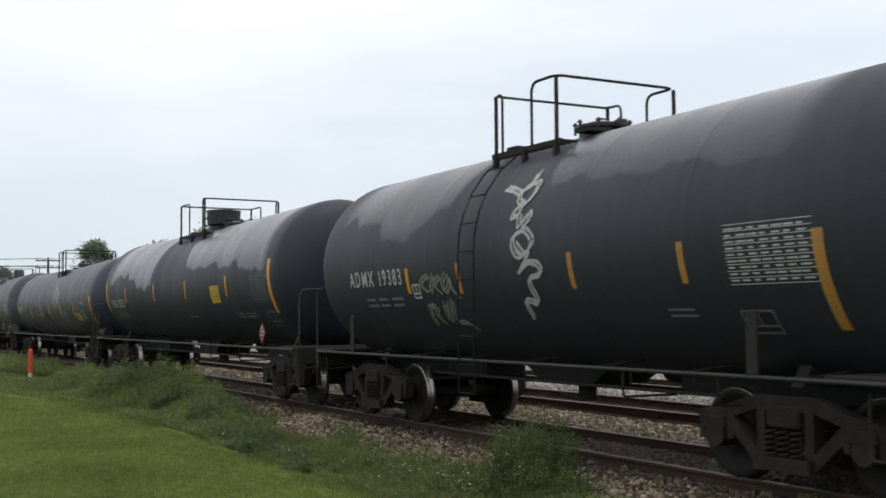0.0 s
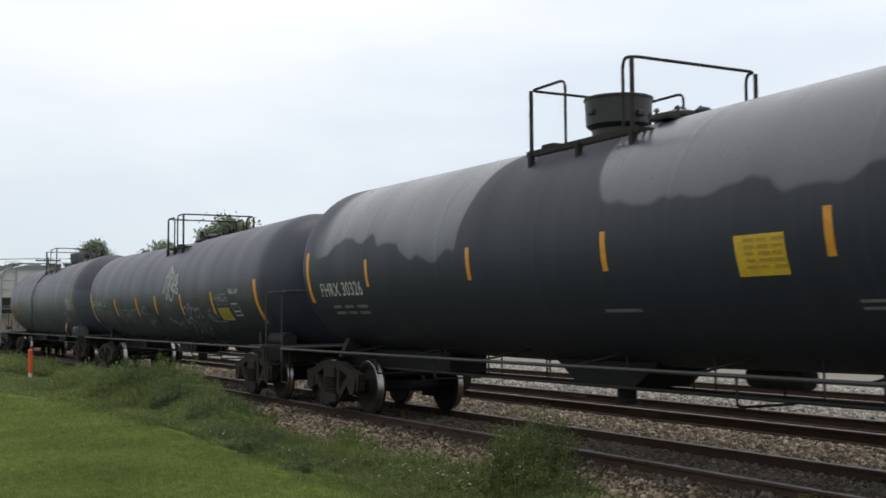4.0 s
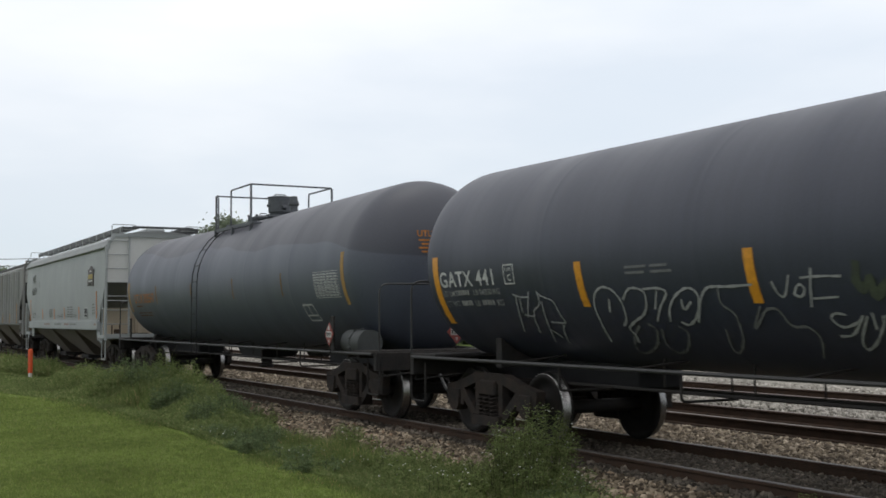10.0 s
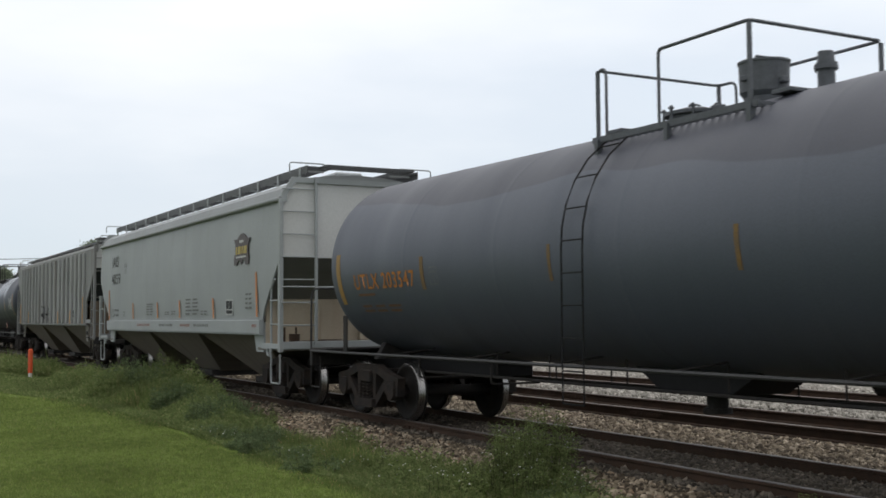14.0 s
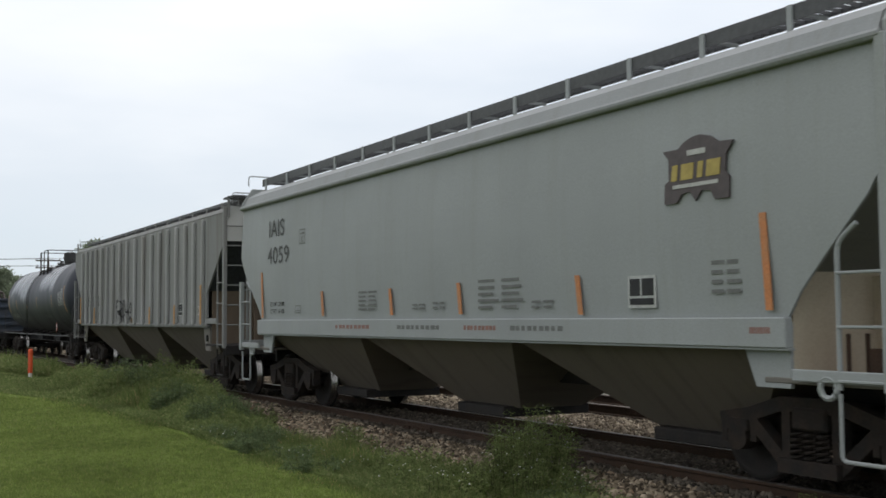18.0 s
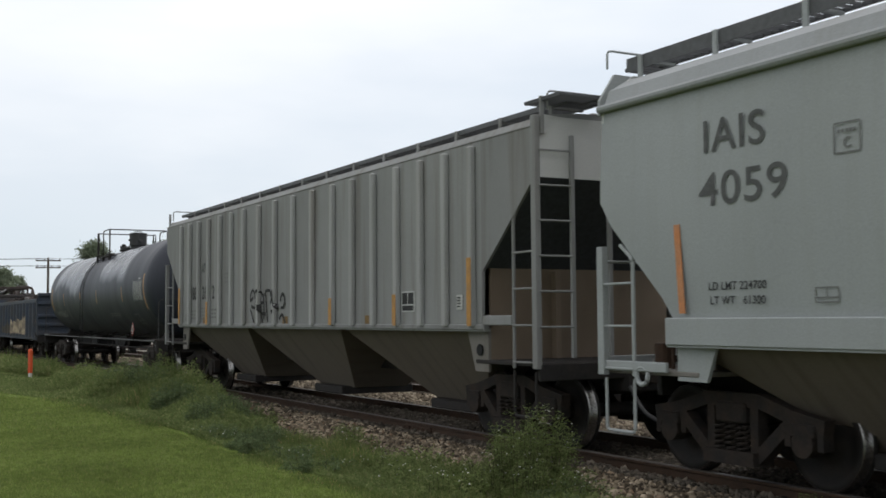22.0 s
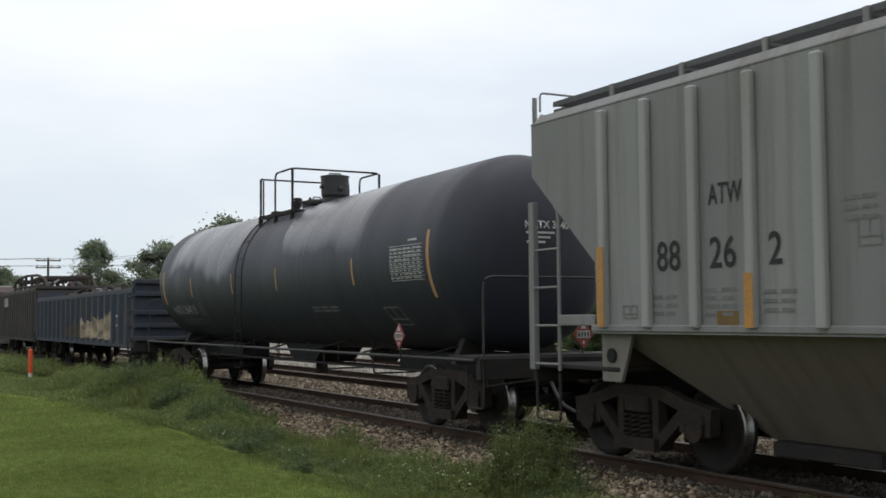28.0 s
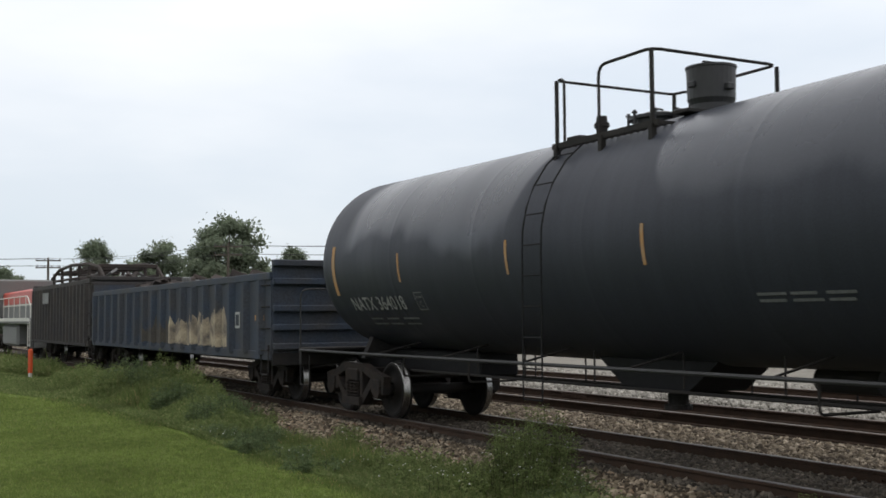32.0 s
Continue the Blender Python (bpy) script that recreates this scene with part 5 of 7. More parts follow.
def hopper_car(y0, half, end, eave, sill, sill_top, label, paint, end_paint, slope_mat, cut, crease, ribs=None, curved=False, roof=0.42, W=1.58, reach=0.46):
    """A covered hopper. half: end sheet to middle; cut: (height where the slope starts, how far in it runs, height where it ends)."""
    car = rail_car("hopper_car", label, "hopper car", y0)
    zs, run, ze = cut
    # each flank: one plate with the lower corners cut along the slope sheet
    for s in (-1, 1):
        bm = bmesh.new()
        out = [(-half, eave), (-half, zs), (-half + run, ze), (-half + run, sill_top), (half - run, sill_top), (half - run, ze), (half, zs), (half, eave)]
        if not curved:
            # one plate between each pair of posts; the outermost carry the cut corners
            cuts = [-half + run + 0.02] + list(ribs[1:-1]) + [half - run - 0.02]
            for a, b in zip(cuts, cuts[1:]):
                bm = bmesh.new()
                prism(bm, [(a, sill_top), (b, sill_top), (b, eave), (a, eave)], "x", s * W - 0.02, s * W + 0.02)
                part("side_sheet", bm, paint, car)
            for e in (-1, 1):
                bm = bmesh.new()
                prism(bm, [(e * half, eave), (e * half, zs), (e * (half - run), ze), (e * (half - run - 0.02), sill_top), (e * (half - run - 0.02), eave)], "x", s * W - 0.02, s * W + 0.02)
                part("side_sheet", bm, paint, car)
                box_part("end_side_sill", s * W - 0.03, s * W + 0.03, min(e * (half - 0.52), e * (half - run)), max(e * (half - 0.52), e * (half - run)), sill_top + 0.02, sill_top + 0.14, paint, car, 0.01)
        else:
            # gently bulging flank in nine strips
            n = 9
            rows = []
            for k in range(n + 1):
                z = sill_top + (eave - sill_top) * k / n
                bulge = 0.0 + 0.05 * math.sin(math.pi * k / n)
                e = half - (0 if z >= zs else min(run, run * (zs - z) / max(0.01, zs - ze)))
                rows.append([[bm.verts.new((s * (W - 0.03 + bulge - d), y, z)) for y in (-e, -half * 0.5, 0, half * 0.5, e)] for d in (0.0, 0.03)])
            for a, b in zip(rows, rows[1:]):
                for d in (0, 1):
                    for i in range(4):
                        bm.faces.new((a[d][i], a[d][i + 1], b[d][i + 1], b[d][i]))
                for i in (0, 4):
                    bm.faces.new((a[0][i], a[1][i], b[1][i], b[0][i]))
            ob = part("side_sheet", bm, paint, car, smooth=False)
        box_part("side_sill", s * W - 0.05, s * W + 0.045, -half + run - 0.05, half - run + 0.05, sill, sill_top + 0.03, paint, car, 0.01)
        box_part("sill_flange", s * W - 0.03, s * W + 0.065, -half + run - 0.05, half - run + 0.05, sill - 0.02, sill + 0.005, paint, car, 0.003)
        # eave rail
        bm = bmesh.new()
        rod(bm, (s * (W + 0.01), -half, eave), (s * (W + 0.01), half, eave), 0.045 if curved else 0.018, 10)
        part("top_chord", bm, M["hop_e_roof"] if curved else paint, car, smooth=False)
        if ribs:
            me = None
            for y in ribs:
                bm = bmesh.new()
                box(bm, min(s * (W + 0.02), s * (W + 0.10)), max(s * (W + 0.02), s * (W + 0.10)), y - 0.055, y + 0.055, sill_top - 0.0, eave - 0.06, 0.015)
                part("side_post", bm, M["hop_f_post"], car)
    # roof: shallow arch, with hatches and running boards
    bm = bmesh.new()
    out = [(-W, eave)] + [(-W * math.cos(k / 10 * math.pi), eave + roof * math.sin(k / 10 * math.pi) ** (0.8 if curved else 0.6)) for k in range(1, 10)] + [(W, eave)] + [(W - 0.03, eave - 0.04), (-W + 0.03, eave - 0.04)]
    prism(bm, out, "y", -half + 0.05, half - 0.05)
    part("roof", bm, M["hop_e_roof"] if curved else paint, car)
    zr = eave + roof + 0.10
    k = 0
    y = -half + 1.4
    while y < half - 1.0:
        bm = bmesh.new()
        box(bm, -0.28, 0.28, y - 0.85, y + 0.85, eave + roof - 0.05, eave + roof + 0.12, 0.03)
        part("roof_hatch", bm, paint, car)
        y += 2.2
    for s in (-1, 1):
        x = s * 0.88
        bm = bmesh.new()
        grating_strip(bm, min(x - 0.24, x + 0.24), max(x - 0.24, x + 0.24), -half - 0.12, half + 0.12, zr, 0.11 if curved else 0.06)
        box(bm, min(x + s * 0.235, x + s * 0.25), max(x + s * 0.235, x + s * 0.25), -half - 0.12, half + 0.12, zr - (0.13 if curved else 0.05), zr + 0.012, 0.0)
        part("running_board", bm, M["hop_board"], car, "galvanised grating walkway on the roof")
        yy = -half + 0.2
        while yy < half:
            bm = bmesh.new()
            box(bm, x + s * 0.25, x + s * 0.275, yy - 0.03, yy + 0.03, eave + 0.17, zr + 0.01, 0.0)
            box(bm, min(x - s * 0.2, x + s * 0.27), max(x - s * 0.2, x + s * 0.27), yy - 0.025, yy + 0.025, zr - 0.07, zr - 0.04, 0.0)
            part("board_bracket", bm, paint, car)
            yy += 1.15
    for s in (-1, 1):
        ye = s * half
        bm = bmesh.new()
        grating_strip(bm, -0.88, 0.88, min(ye + s * 0.02, ye + s * 0.46), max(ye + s * 0.02, ye + s * 0.46), zr, 0.1)
        part("end_walkway", bm, M["hop_board"], car)
        # end sheet, slope sheet and bulkhead
        bm = bmesh.new()
        crown = zr - 0.20
        prism(bm, [(-W + 0.02, zs), (W - 0.02, zs), (W - 0.02, eave), (W - 0.10, eave + 0.14), (W - 0.42, crown), (-W + 0.42, crown), (-W + 0.10, eave + 0.14), (-W + 0.02, eave)], "y", min(ye, ye - s * 0.03), max(ye, ye - s * 0.03))
        part("end_sheet", bm, M["hop_e_sheet"], car)
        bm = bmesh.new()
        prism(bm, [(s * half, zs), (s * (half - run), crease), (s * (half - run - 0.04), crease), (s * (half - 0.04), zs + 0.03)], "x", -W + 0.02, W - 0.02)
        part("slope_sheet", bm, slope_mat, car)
        bm = bmesh.new()
        yb = s * (half - run)
        box(bm, -W + 0.1, W - 0.1, min(yb, yb - s * 0.04), max(yb, yb - s * 0.04), 1.02, crease, 0.0)
        for x in (-0.45, 0.45):
            box(bm, x - 0.04, x + 0.04, min(yb, yb + s * 0.10), max(yb, yb + s * 0.10), 1.02, crease - 0.03, 0.0)
        part("bulkhead", bm, end_paint, car, "dusty end bulkhead with stiffeners")
        # platform, end sill, corner posts, ladders, steps
        box_part("end_platform", -W + 0.05, W - 0.05, min(ye - s * 0.01, ye - s * (run + 0.3)), max(ye - s * 0.01, ye - s * (run + 0.3)), 1.0, 1.05, M["hop_pad"] if curved else M["frame"], car, 0.01)
        if curved:
            box_part("end_sill", -W, W, ye - 0.02 + s * 0.02, ye + 0.02 + s * 0.02, 1.03, 1.17, paint, car, 0.008)
            box_part("buffer_beam", -0.9, 0.9, ye - 0.04 - s * 0.05, ye + 0.04 - s * 0.05, 0.74, 1.0, M["frame"], car, 0.01)
            for e in (-1, 1):
                box_part("side_step_plate", e * W - 0.02, e * W + 0.02, min(ye, ye - s * 1.0), max(ye, ye - s * 1.0), 1.03, 1.13, paint, car, 0.008)
                bm = bmesh.new()
                yr = ye - s * 0.62
                pts = [(e * W, yr + 0.085 * math.sin(q * math.tau / 16), 0.99 + 0.085 * math.cos(q * math.tau / 16)) for q in range(17)]
                tube(bm, pts, 0.026, 6)
                part("roping_eye", bm, paint, car)
            # brake gear standing on the platform
            bm = bmesh.new()
            rod(bm, (-1.15, ye - s * 0.45, 1.05), (-1.15, ye - s * 0.45, 1.30), 0.10, 14)
            rod(bm, (-1.05, ye - s * 0.40, 1.14), (0.7, ye - s * 0.40, 1.14), 0.035, 8)
            box(bm, -0.75, -0.25, ye - s * 0.40 - 0.07, ye - s * 0.40 + 0.07, 1.05, 1.19, 0.01)
            for x in (-1.25, -1.02, -0.72):
                rod(bm, (x, ye - s * 0.7, 1.05), (x, ye - s * 0.7, 1.42), 0.02, 6)
            part("brake_gear", bm, M["rail_side"], car)
            bm = bmesh.new()
            box(bm, -1.22, -1.08, ye - s * 0.34 - 0.004, ye - s * 0.34 + 0.004, 1.08, 1.14, 0.0)
            part("brake_label", bm, M["placard_white"], car)
        else:
            box_part("end_sill", -W, W, ye - 0.03 + s * 0.02, ye + 0.03 + s * 0.02, 0.84, 1.04, M["frame"], car, 0.01)
        box_part("draft_sill", -0.3, 0.3, min(ye - s * 3.2, ye + s * 0.15), max(ye - s * 3.2, ye + s * 0.15), 0.68, 0.98, M["frame"], car, 0.02)
        for e in (-1, 1):
            bm = bmesh.new()
            box(bm, e * W - 0.045, e * W + 0.03, ye - 0.05, ye + 0.05, 0.98, (eave + (0.0 if curved else 0.12)) if s == e else (2.3 if curved else 2.9), 0.006)
            part("corner_post", bm, paint, car)
            if curved:
                bm = bmesh.new()
                # flat bar up the corner, leaning in to a plate beam under the walkway
                lean = [(e * W, eave - 0.06), (e * W, eave + 0.10), (e * (W - 0.20), eave + 0.40), (0, eave + 0.40), (0, eave + 0.30), (e * (W - 0.26), eave + 0.30), (e * (W - 0.10), eave + 0.07), (e * (W - 0.10), eave - 0.06)]
                prism(bm, lean, "y", ye + s * 0.005, ye + s * 0.045)
                part("end_beam", bm, paint, car)
            if not curved:
                bm = bmesh.new()
                box(bm, e * (W - 0.06) - 0.025, e * (W - 0.06) + 0.025, min(ye + s * 0.03, ye + s * 0.06), max(ye + s * 0.03, ye + s * 0.06), eave - 0.1, zr + 0.02, 0.0)
                part("walkway_post", bm, paint, car)
            if not curved and s < 0:
                bm = bmesh.new()
                grating_strip(bm, min(e * (W - 0.05), e * 0.66), max(e * (W - 0.05), e * 0.66), min(ye - s * 0.30, ye + s * 0.44), max(ye - s * 0.30, ye + s * 0.44), zr + 0.004, 0.06)
                part("corner_walkway", bm, M["hop_board"], car)
            if not curved:
                box_part("end_post", e * 0.48 - 0.025, e * 0.48 + 0.025, min(ye + s * 0.005, ye + s * 0.06), max(ye + s * 0.005, ye + s * 0.06), 1.05, 3.46, paint, car, 0.004)
            if curved and e < 0:
                bm = bmesh.new()
                rod(bm, (-W, ye + s * 0.06, 2.15), (W, ye + s * 0.06, 2.15), 0.016, 8)
                part("end_handrail", bm, paint, car)
                bm = bmesh.new()
                for k in range(5):
                    a = s * (-0.55 + 0.04 * (k % 3))
                    z = 3.62 - 0.09 * k
                    prism(bm, [(min(a, a + s * 0.5), z), (max(a, a + s * 0.5), z), (max(a, a + s * 0.5), z + 0.018), (min(a, a + s * 0.5), z + 0.018)], "y", ye + s * 0.002 - 0.001, ye + s * 0.004 + 0.001)
                tagged(part("stencil_line", bm, M["ink_dim"], car), kind="stuff")
            bm = bmesh.new()
            xr = e * (W - 0.14)
            tube(bm, bent([(xr, ye + s * 0.05, zr - 0.14), (xr, ye + s * 0.05, zr + (0.06 if curved else 0.09)), (e * 0.75, ye + s * 0.05, zr + (0.06 if curved else 0.09)), (e * 0.75, ye + s * 0.05, zr - 0.04)], 0.06), 0.013)
            part("roof_grab_rail", bm, paint, car)
            bm = bmesh.new()
            for ys in (ye - s * 0.50,):
                tube(bm, bent([(e * W, ys, 0.98), (e * W, ys, 2.75 if not curved else 2.15), (e * W, ye - s * 0.30, 3.0 if not curved else 2.3)], 0.08), 0.022)
            part("ladder_stile", bm, paint, car)
            h = 1.05
            while h < (2.75 if not curved else 2.2):
                bm = bmesh.new()
                rod(bm, (e * (W + 0.02), ye - s * 0.50, h), (e * (W + 0.02), ye, h), 0.013, 6)
                part("ladder_rung", bm, paint, car)
                h += 0.43
            bm = bmesh.new()
            tube(bm, bent([(e * W, ye - s * 0.04, 0.95), (e * W, ye - s * 0.04, 0.42), (e * W, ye - s * 0.50, 0.42), (e * W, ye - s * 0.50, 0.95)], 0.06), 0.018)
            part("sill_step", bm, paint if curved else M["frame"], car)
        # end ladder on the near and far side of the end
        for e in (-1,) if s < 0 else (1,):
            xe = e * (W - reach)
            bm = bmesh.new()
            box(bm, xe - 0.025, xe + 0.025, min(ye + s * 0.045, ye + s * 0.085), max(ye + s * 0.045, ye + s * 0.085), 1.10, eave + (0.38 if curved else -0.10), 0.0)
            part("ladder_stile", bm, paint, car)
            h = 1.46
            while h < eave + (0.24 if curved else -0.2):
                bm = bmesh.new()
                rod(bm, (xe, ye + s * 0.08, h), (e * W, ye + s * 0.06, h), 0.013, 6)
                part("ladder_rung", bm, paint, car)
                h += 0.41
        # shear plate gusset at the bolster
        for e in (-1, 1):
            bm = bmesh.new()
            yg = s * (half - run - 0.1)
            low = sill - (0.34 if curved else 0.52)
            prism(bm, [(yg + s * 0.1, sill_top - 0.01), (yg + s * 0.1, low), (yg - s * (0.30 if curved else 0.22), low), (yg - s * (0.44 if curved else 0.42), sill)], "x", e * (W - 0.08) - 0.02, e * (W - 0.08) + 0.02)
            pad = part("jacking_pad", bm, paint if curved else M["hop_pad"], car)
            if not curved:
                # near-black disc laid on the pad paints the darkness of its hole
                bm = bmesh.new()
                rod(bm, (e * (W - 0.05), yg - s * 0.08, low + 0.27), (e * (W - 0.035), yg - s * 0.08, low + 0.27), 0.075, 14)
                part("pad_hole", bm, M["ladder"], pad)
        add_coupler(car, s * end, s)
        add_truck(car, s * (end - 1.95))
    # three pockets below, each side sheet leaning in to its outlet gate
    n = 3
    span = (2 * (half - run)) / n
    for k in range(n):
        c = -(half - run) + span * (k + 0.5)
        bm = bmesh.new()
        top, bot = span * 0.49, 0.75
        zt, zb = sill + 0.02, 0.36
        xs, xb = W - 0.06, 0.5
        v = [bm.verts.new(p) for p in ((-xs, c - top, zt), (xs, c - top, zt), (xs, c + top, zt), (-xs, c + top, zt), (-xb, c - bot, zb), (xb, c - bot, zb), (xb, c + bot, zb), (-xb, c + bot, zb))]
        for q in ((0, 1, 5, 4), (1, 2, 6, 5), (2, 3, 7, 6), (3, 0, 4, 7), (4, 5, 6, 7), (3, 2, 1, 0)):
            bm.faces.new([v[i] for i in q])
        part("hopper_pocket", bm, M["hop_under"], car)
        box_part("outlet_gate", -xb - 0.2, xb + 0.2, c - bot + 0.12, c + bot - 0.12, 0.24, 0.38, M["frame"], car, 0.015)
    box_part("centre_sill", -0.25, 0.25, -half + 2, half - 2, 0.72, 1.05, M["frame"], car, 0.02)
    return car


M["hop_board"] = plain("dull_galvanised_grating", (0.085, 0.088, 0.092), 0.6, 0.3)

E0 = 80.72
car = hopper_car(E0, 7.64, 8.28, 3.74, 1.30, 1.53, "light grey covered hopper car with a dark shield badge", M["hop_e"], M["hop_e_end"], M["hop_slope"], (2.68, 1.08, 1.60), 1.95, None, True, 0.50, 1.58, 0.65)
add_lettering(car, "IAIS", 0.31, (6.08, 3.07), M["ink_mid"], None, 0, 1.10, flank=-1.594, bold=0.008)
add_lettering(car, "4059", 0.31, (6.12, 2.58), M["ink_mid"], None, 0, 1.24, flank=-1.601, bold=0.008)
for y, z0, z1, mat in ((6.38, 1.60, 2.44, "orange_old"), (3.47, 1.62, 2.02, "orange_old"), (0.92, 1.62, 2.0, "orange_old"), (-1.08, 1.62, 2.02, "orange_old"), (-3.68, 1.60, 2.02, "orange_old"), (-6.42, 1.62, 2.46, "orange_old")):
    patch(car, "reflective_stripe", y - 0.04, y + 0.04, z0, z1, M[mat], None, 0, 0.010, -1.60, lean=0.06)
add_lettering(car, "LD LMT 224700", 0.075, (6.05, 1.81), M["ink"], None, 0, 1.0, flank=-1.572)
add_lettering(car, "LT WT   61300", 0.075, (6.03, 1.68), M["ink"], None, 0, 1.0, flank=-1.572)
ruled_box(car, 4.78, 4.54, 1.68, 1.80, M["ink_dim"], None, 0, -1.572, t=0.006)
patch(car, "stencil_panel", -4.47, -4.90, 1.66, 1.98, M["stencil"], None, 0, 0.010, -1.576, label="stencilled panel of dark squares in a white frame")
for a, b, z0, z1 in ((-4.50, -4.66, 1.78, 1.95), (-4.69, -4.87, 1.78, 1.95), (-4.50, -4.87, 1.69, 1.755)):
    patch(car, "stencil_square", a, b, z0, z1, M["ink"], None, 0, 0.014, -1.576)
plate_box(car, 4.52, 4.26, 2.86, 3.10, M["ink_dim"], None, 0, -1.601, 0.007)
for a, b, z0, z1, n, sd in ((80.7, 80.0, 1.68, 2.0, 5, 1), (77.1, 76.0, 1.66, 2.06, 5, 2), (78.9, 78.5, 1.68, 1.78, 2, 4), (78.3, 77.9, 1.68, 1.80, 2, 5), (75.9, 75.4, 1.66, 1.78, 2, 6), (72.9, 72.5, 1.75, 2.1, 4, 7)):
    bars(car, a - 78.59, b - 78.59, z0, z1, n, M["ink_dim"], None, 0, -1.580, seed=sd, cells=2)
# faint red and dark writing along the side sill
for a, b, mat in ((2.9, 1.6, "sill_red"), (0.7, -0.6, "ink_dim"), (-1.2, -2.0, "sill_red"), (-2.3, -3.4, "ink_dim"), (-6.2, -6.45, "sill_red")):
    bars(car, a, b, 1.40, 1.47, 1, M[mat], None, 0, -1.626, seed=int(a * 10) + 90, cells=9, thick=0.8)
# shield badge as plain shapes
bm = bmesh.new()
shield = [(-5.10, 2.64), (-5.11, 2.83), (-5.17, 2.86), (-5.17, 3.06), (-5.09, 3.15), (-5.31, 3.15), (-5.38, 3.20), (-5.50, 3.24), (-5.62, 3.25), (-5.74, 3.22), (-5.86, 3.15), (-6.05, 3.14), (-5.95, 3.03), (-5.94, 2.87), (-5.99, 2.82), (-5.98, 2.63), (-5.80, 2.63), (-5.74, 2.72), (-5.62, 2.73), (-5.54, 2.64), (-5.47, 2.73), (-5.35, 2.72), (-5.28, 2.64)]
prism(bm, shield, "x", -1.625, -1.605)
badge = part("badge", bm, M["badge_brown"], car, "dark brown shield badge with yellow bars")
bm = bmesh.new()
for a, b, c, d in ((-5.21, -5.29, 2.85, 3.00), (-5.34, -5.51, 2.85, 3.00), (-5.57, -5.64, 2.85, 3.00), (-5.69, -5.87, 2.85, 3.00)):
    prism(bm, [(a, c), (b, c), (b - 0.02, d), (a - 0.02, d)], "x", -1.631, -1.626)
tagged(part("badge_bar", bm, M["badge_yellow"], badge), kind="stuff")
bm = bmesh.new()
for a, b, c, d in ((-5.44, -5.69, 3.07, 3.12), (-5.23, -5.85, 2.775, 2.81)):
    prism(bm, [(a, c), (b, c), (b, d), (a, d)], "x", -1.631, -1.626)
tagged(part("badge_line", bm, M["placard_white"], badge), kind="stuff")

F0 = 97.82
RIBS = [s * y for s in (-1, 1) for y in (6.70, 6.0, 5.30, 4.56, 3.77, 3.0, 2.22, 1.35, 0.46)]
RIBS.sort()
car = hopper_car(F0, 8.1, 8.75, 3.80, 1.42, 1.46, "weathered grey covered hopper car with upright side posts", M["hop_f"], M["hop_f_end"], M["hop_shade"], (3.2, 1.2, 2.15), 2.19, RIBS, False, 0.22, 1.50)


def over_posts(y):
    """The face of the flank at y: a post stands proud of the sheet."""
    return -1.602 if min(abs(y - r) for r in RIBS) < 0.055 else -1.522


add_lettering(car, "ATW", 0.20, (5.13, 2.60), M["ink"], None, 0, 0.66, over_posts)
for w, y in (("88", 5.88), ("26", 5.13), ("2", 4.39)):
    add_lettering(car, w, 0.29, (y, 2.02), M["ink"], None, 0, 0.85, over_posts)
for y, z in ((-6.70, 2.33), (-4.56, 1.91), (-2.22, 1.90), (4.56, 1.95), (6.70, 2.3)):
    patch(car, "reflective_stripe", y - 0.054, y + 0.054, 1.47, z, M["amber_old"], None, 0, 0.006, -1.602)
for y in (5.05, 0.15, -3.4):
    patch(car, "rust_patch", y, y - 0.28, 1.49, 1.62, M["amber_dirty"], None, 0, 0.004, -1.52)
patch(car, "stencil_panel", -4.66, -5.06, 1.66, 1.95, M["stencil"], None, 0, 0.008, -1.52)
for a, b, z0, z1 in ((-4.69, -4.84, 1.77, 1.93), (-4.69, -5.03, 1.68, 1.75), (-4.87, -5.03, 1.77, 1.93)):
    patch(car, "stencil_square", a, b, z0, z1, M["ink"], None, 0, 0.012, -1.52)
patch(car, "notice_plate", -6.26, -6.41, 1.68, 1.87, M["placard_white"], None, 0, 0.012, -1.52)
bars(car, -6.28, -6.39, 1.70, 1.85, 4, M["ink"], None, 0, -1.533, seed=4)
for a, b, z0, z1, n, sd in ((5.95, 5.55, 1.56, 1.80, 3, 1), (5.20, 4.75, 1.55, 1.85, 4, 2), (4.45, 4.05, 1.58, 1.82, 3, 3), (3.55, 3.2, 2.3, 2.55, 3, 4)):
    bars(car, a, b, z0, z1, n, M["ink_dim"], None, 0, -1.52, seed=sd, cells=2)
ruled_box(car, 6.42, 6.20, 1.56, 1.68, M["ink_dim"], None, 0, -1.52, t=0.008)
ruled_box(car, 3.42, 3.20, 2.12, 2.34, M["ink_dim"], None, 0, -1.52, t=0.006)
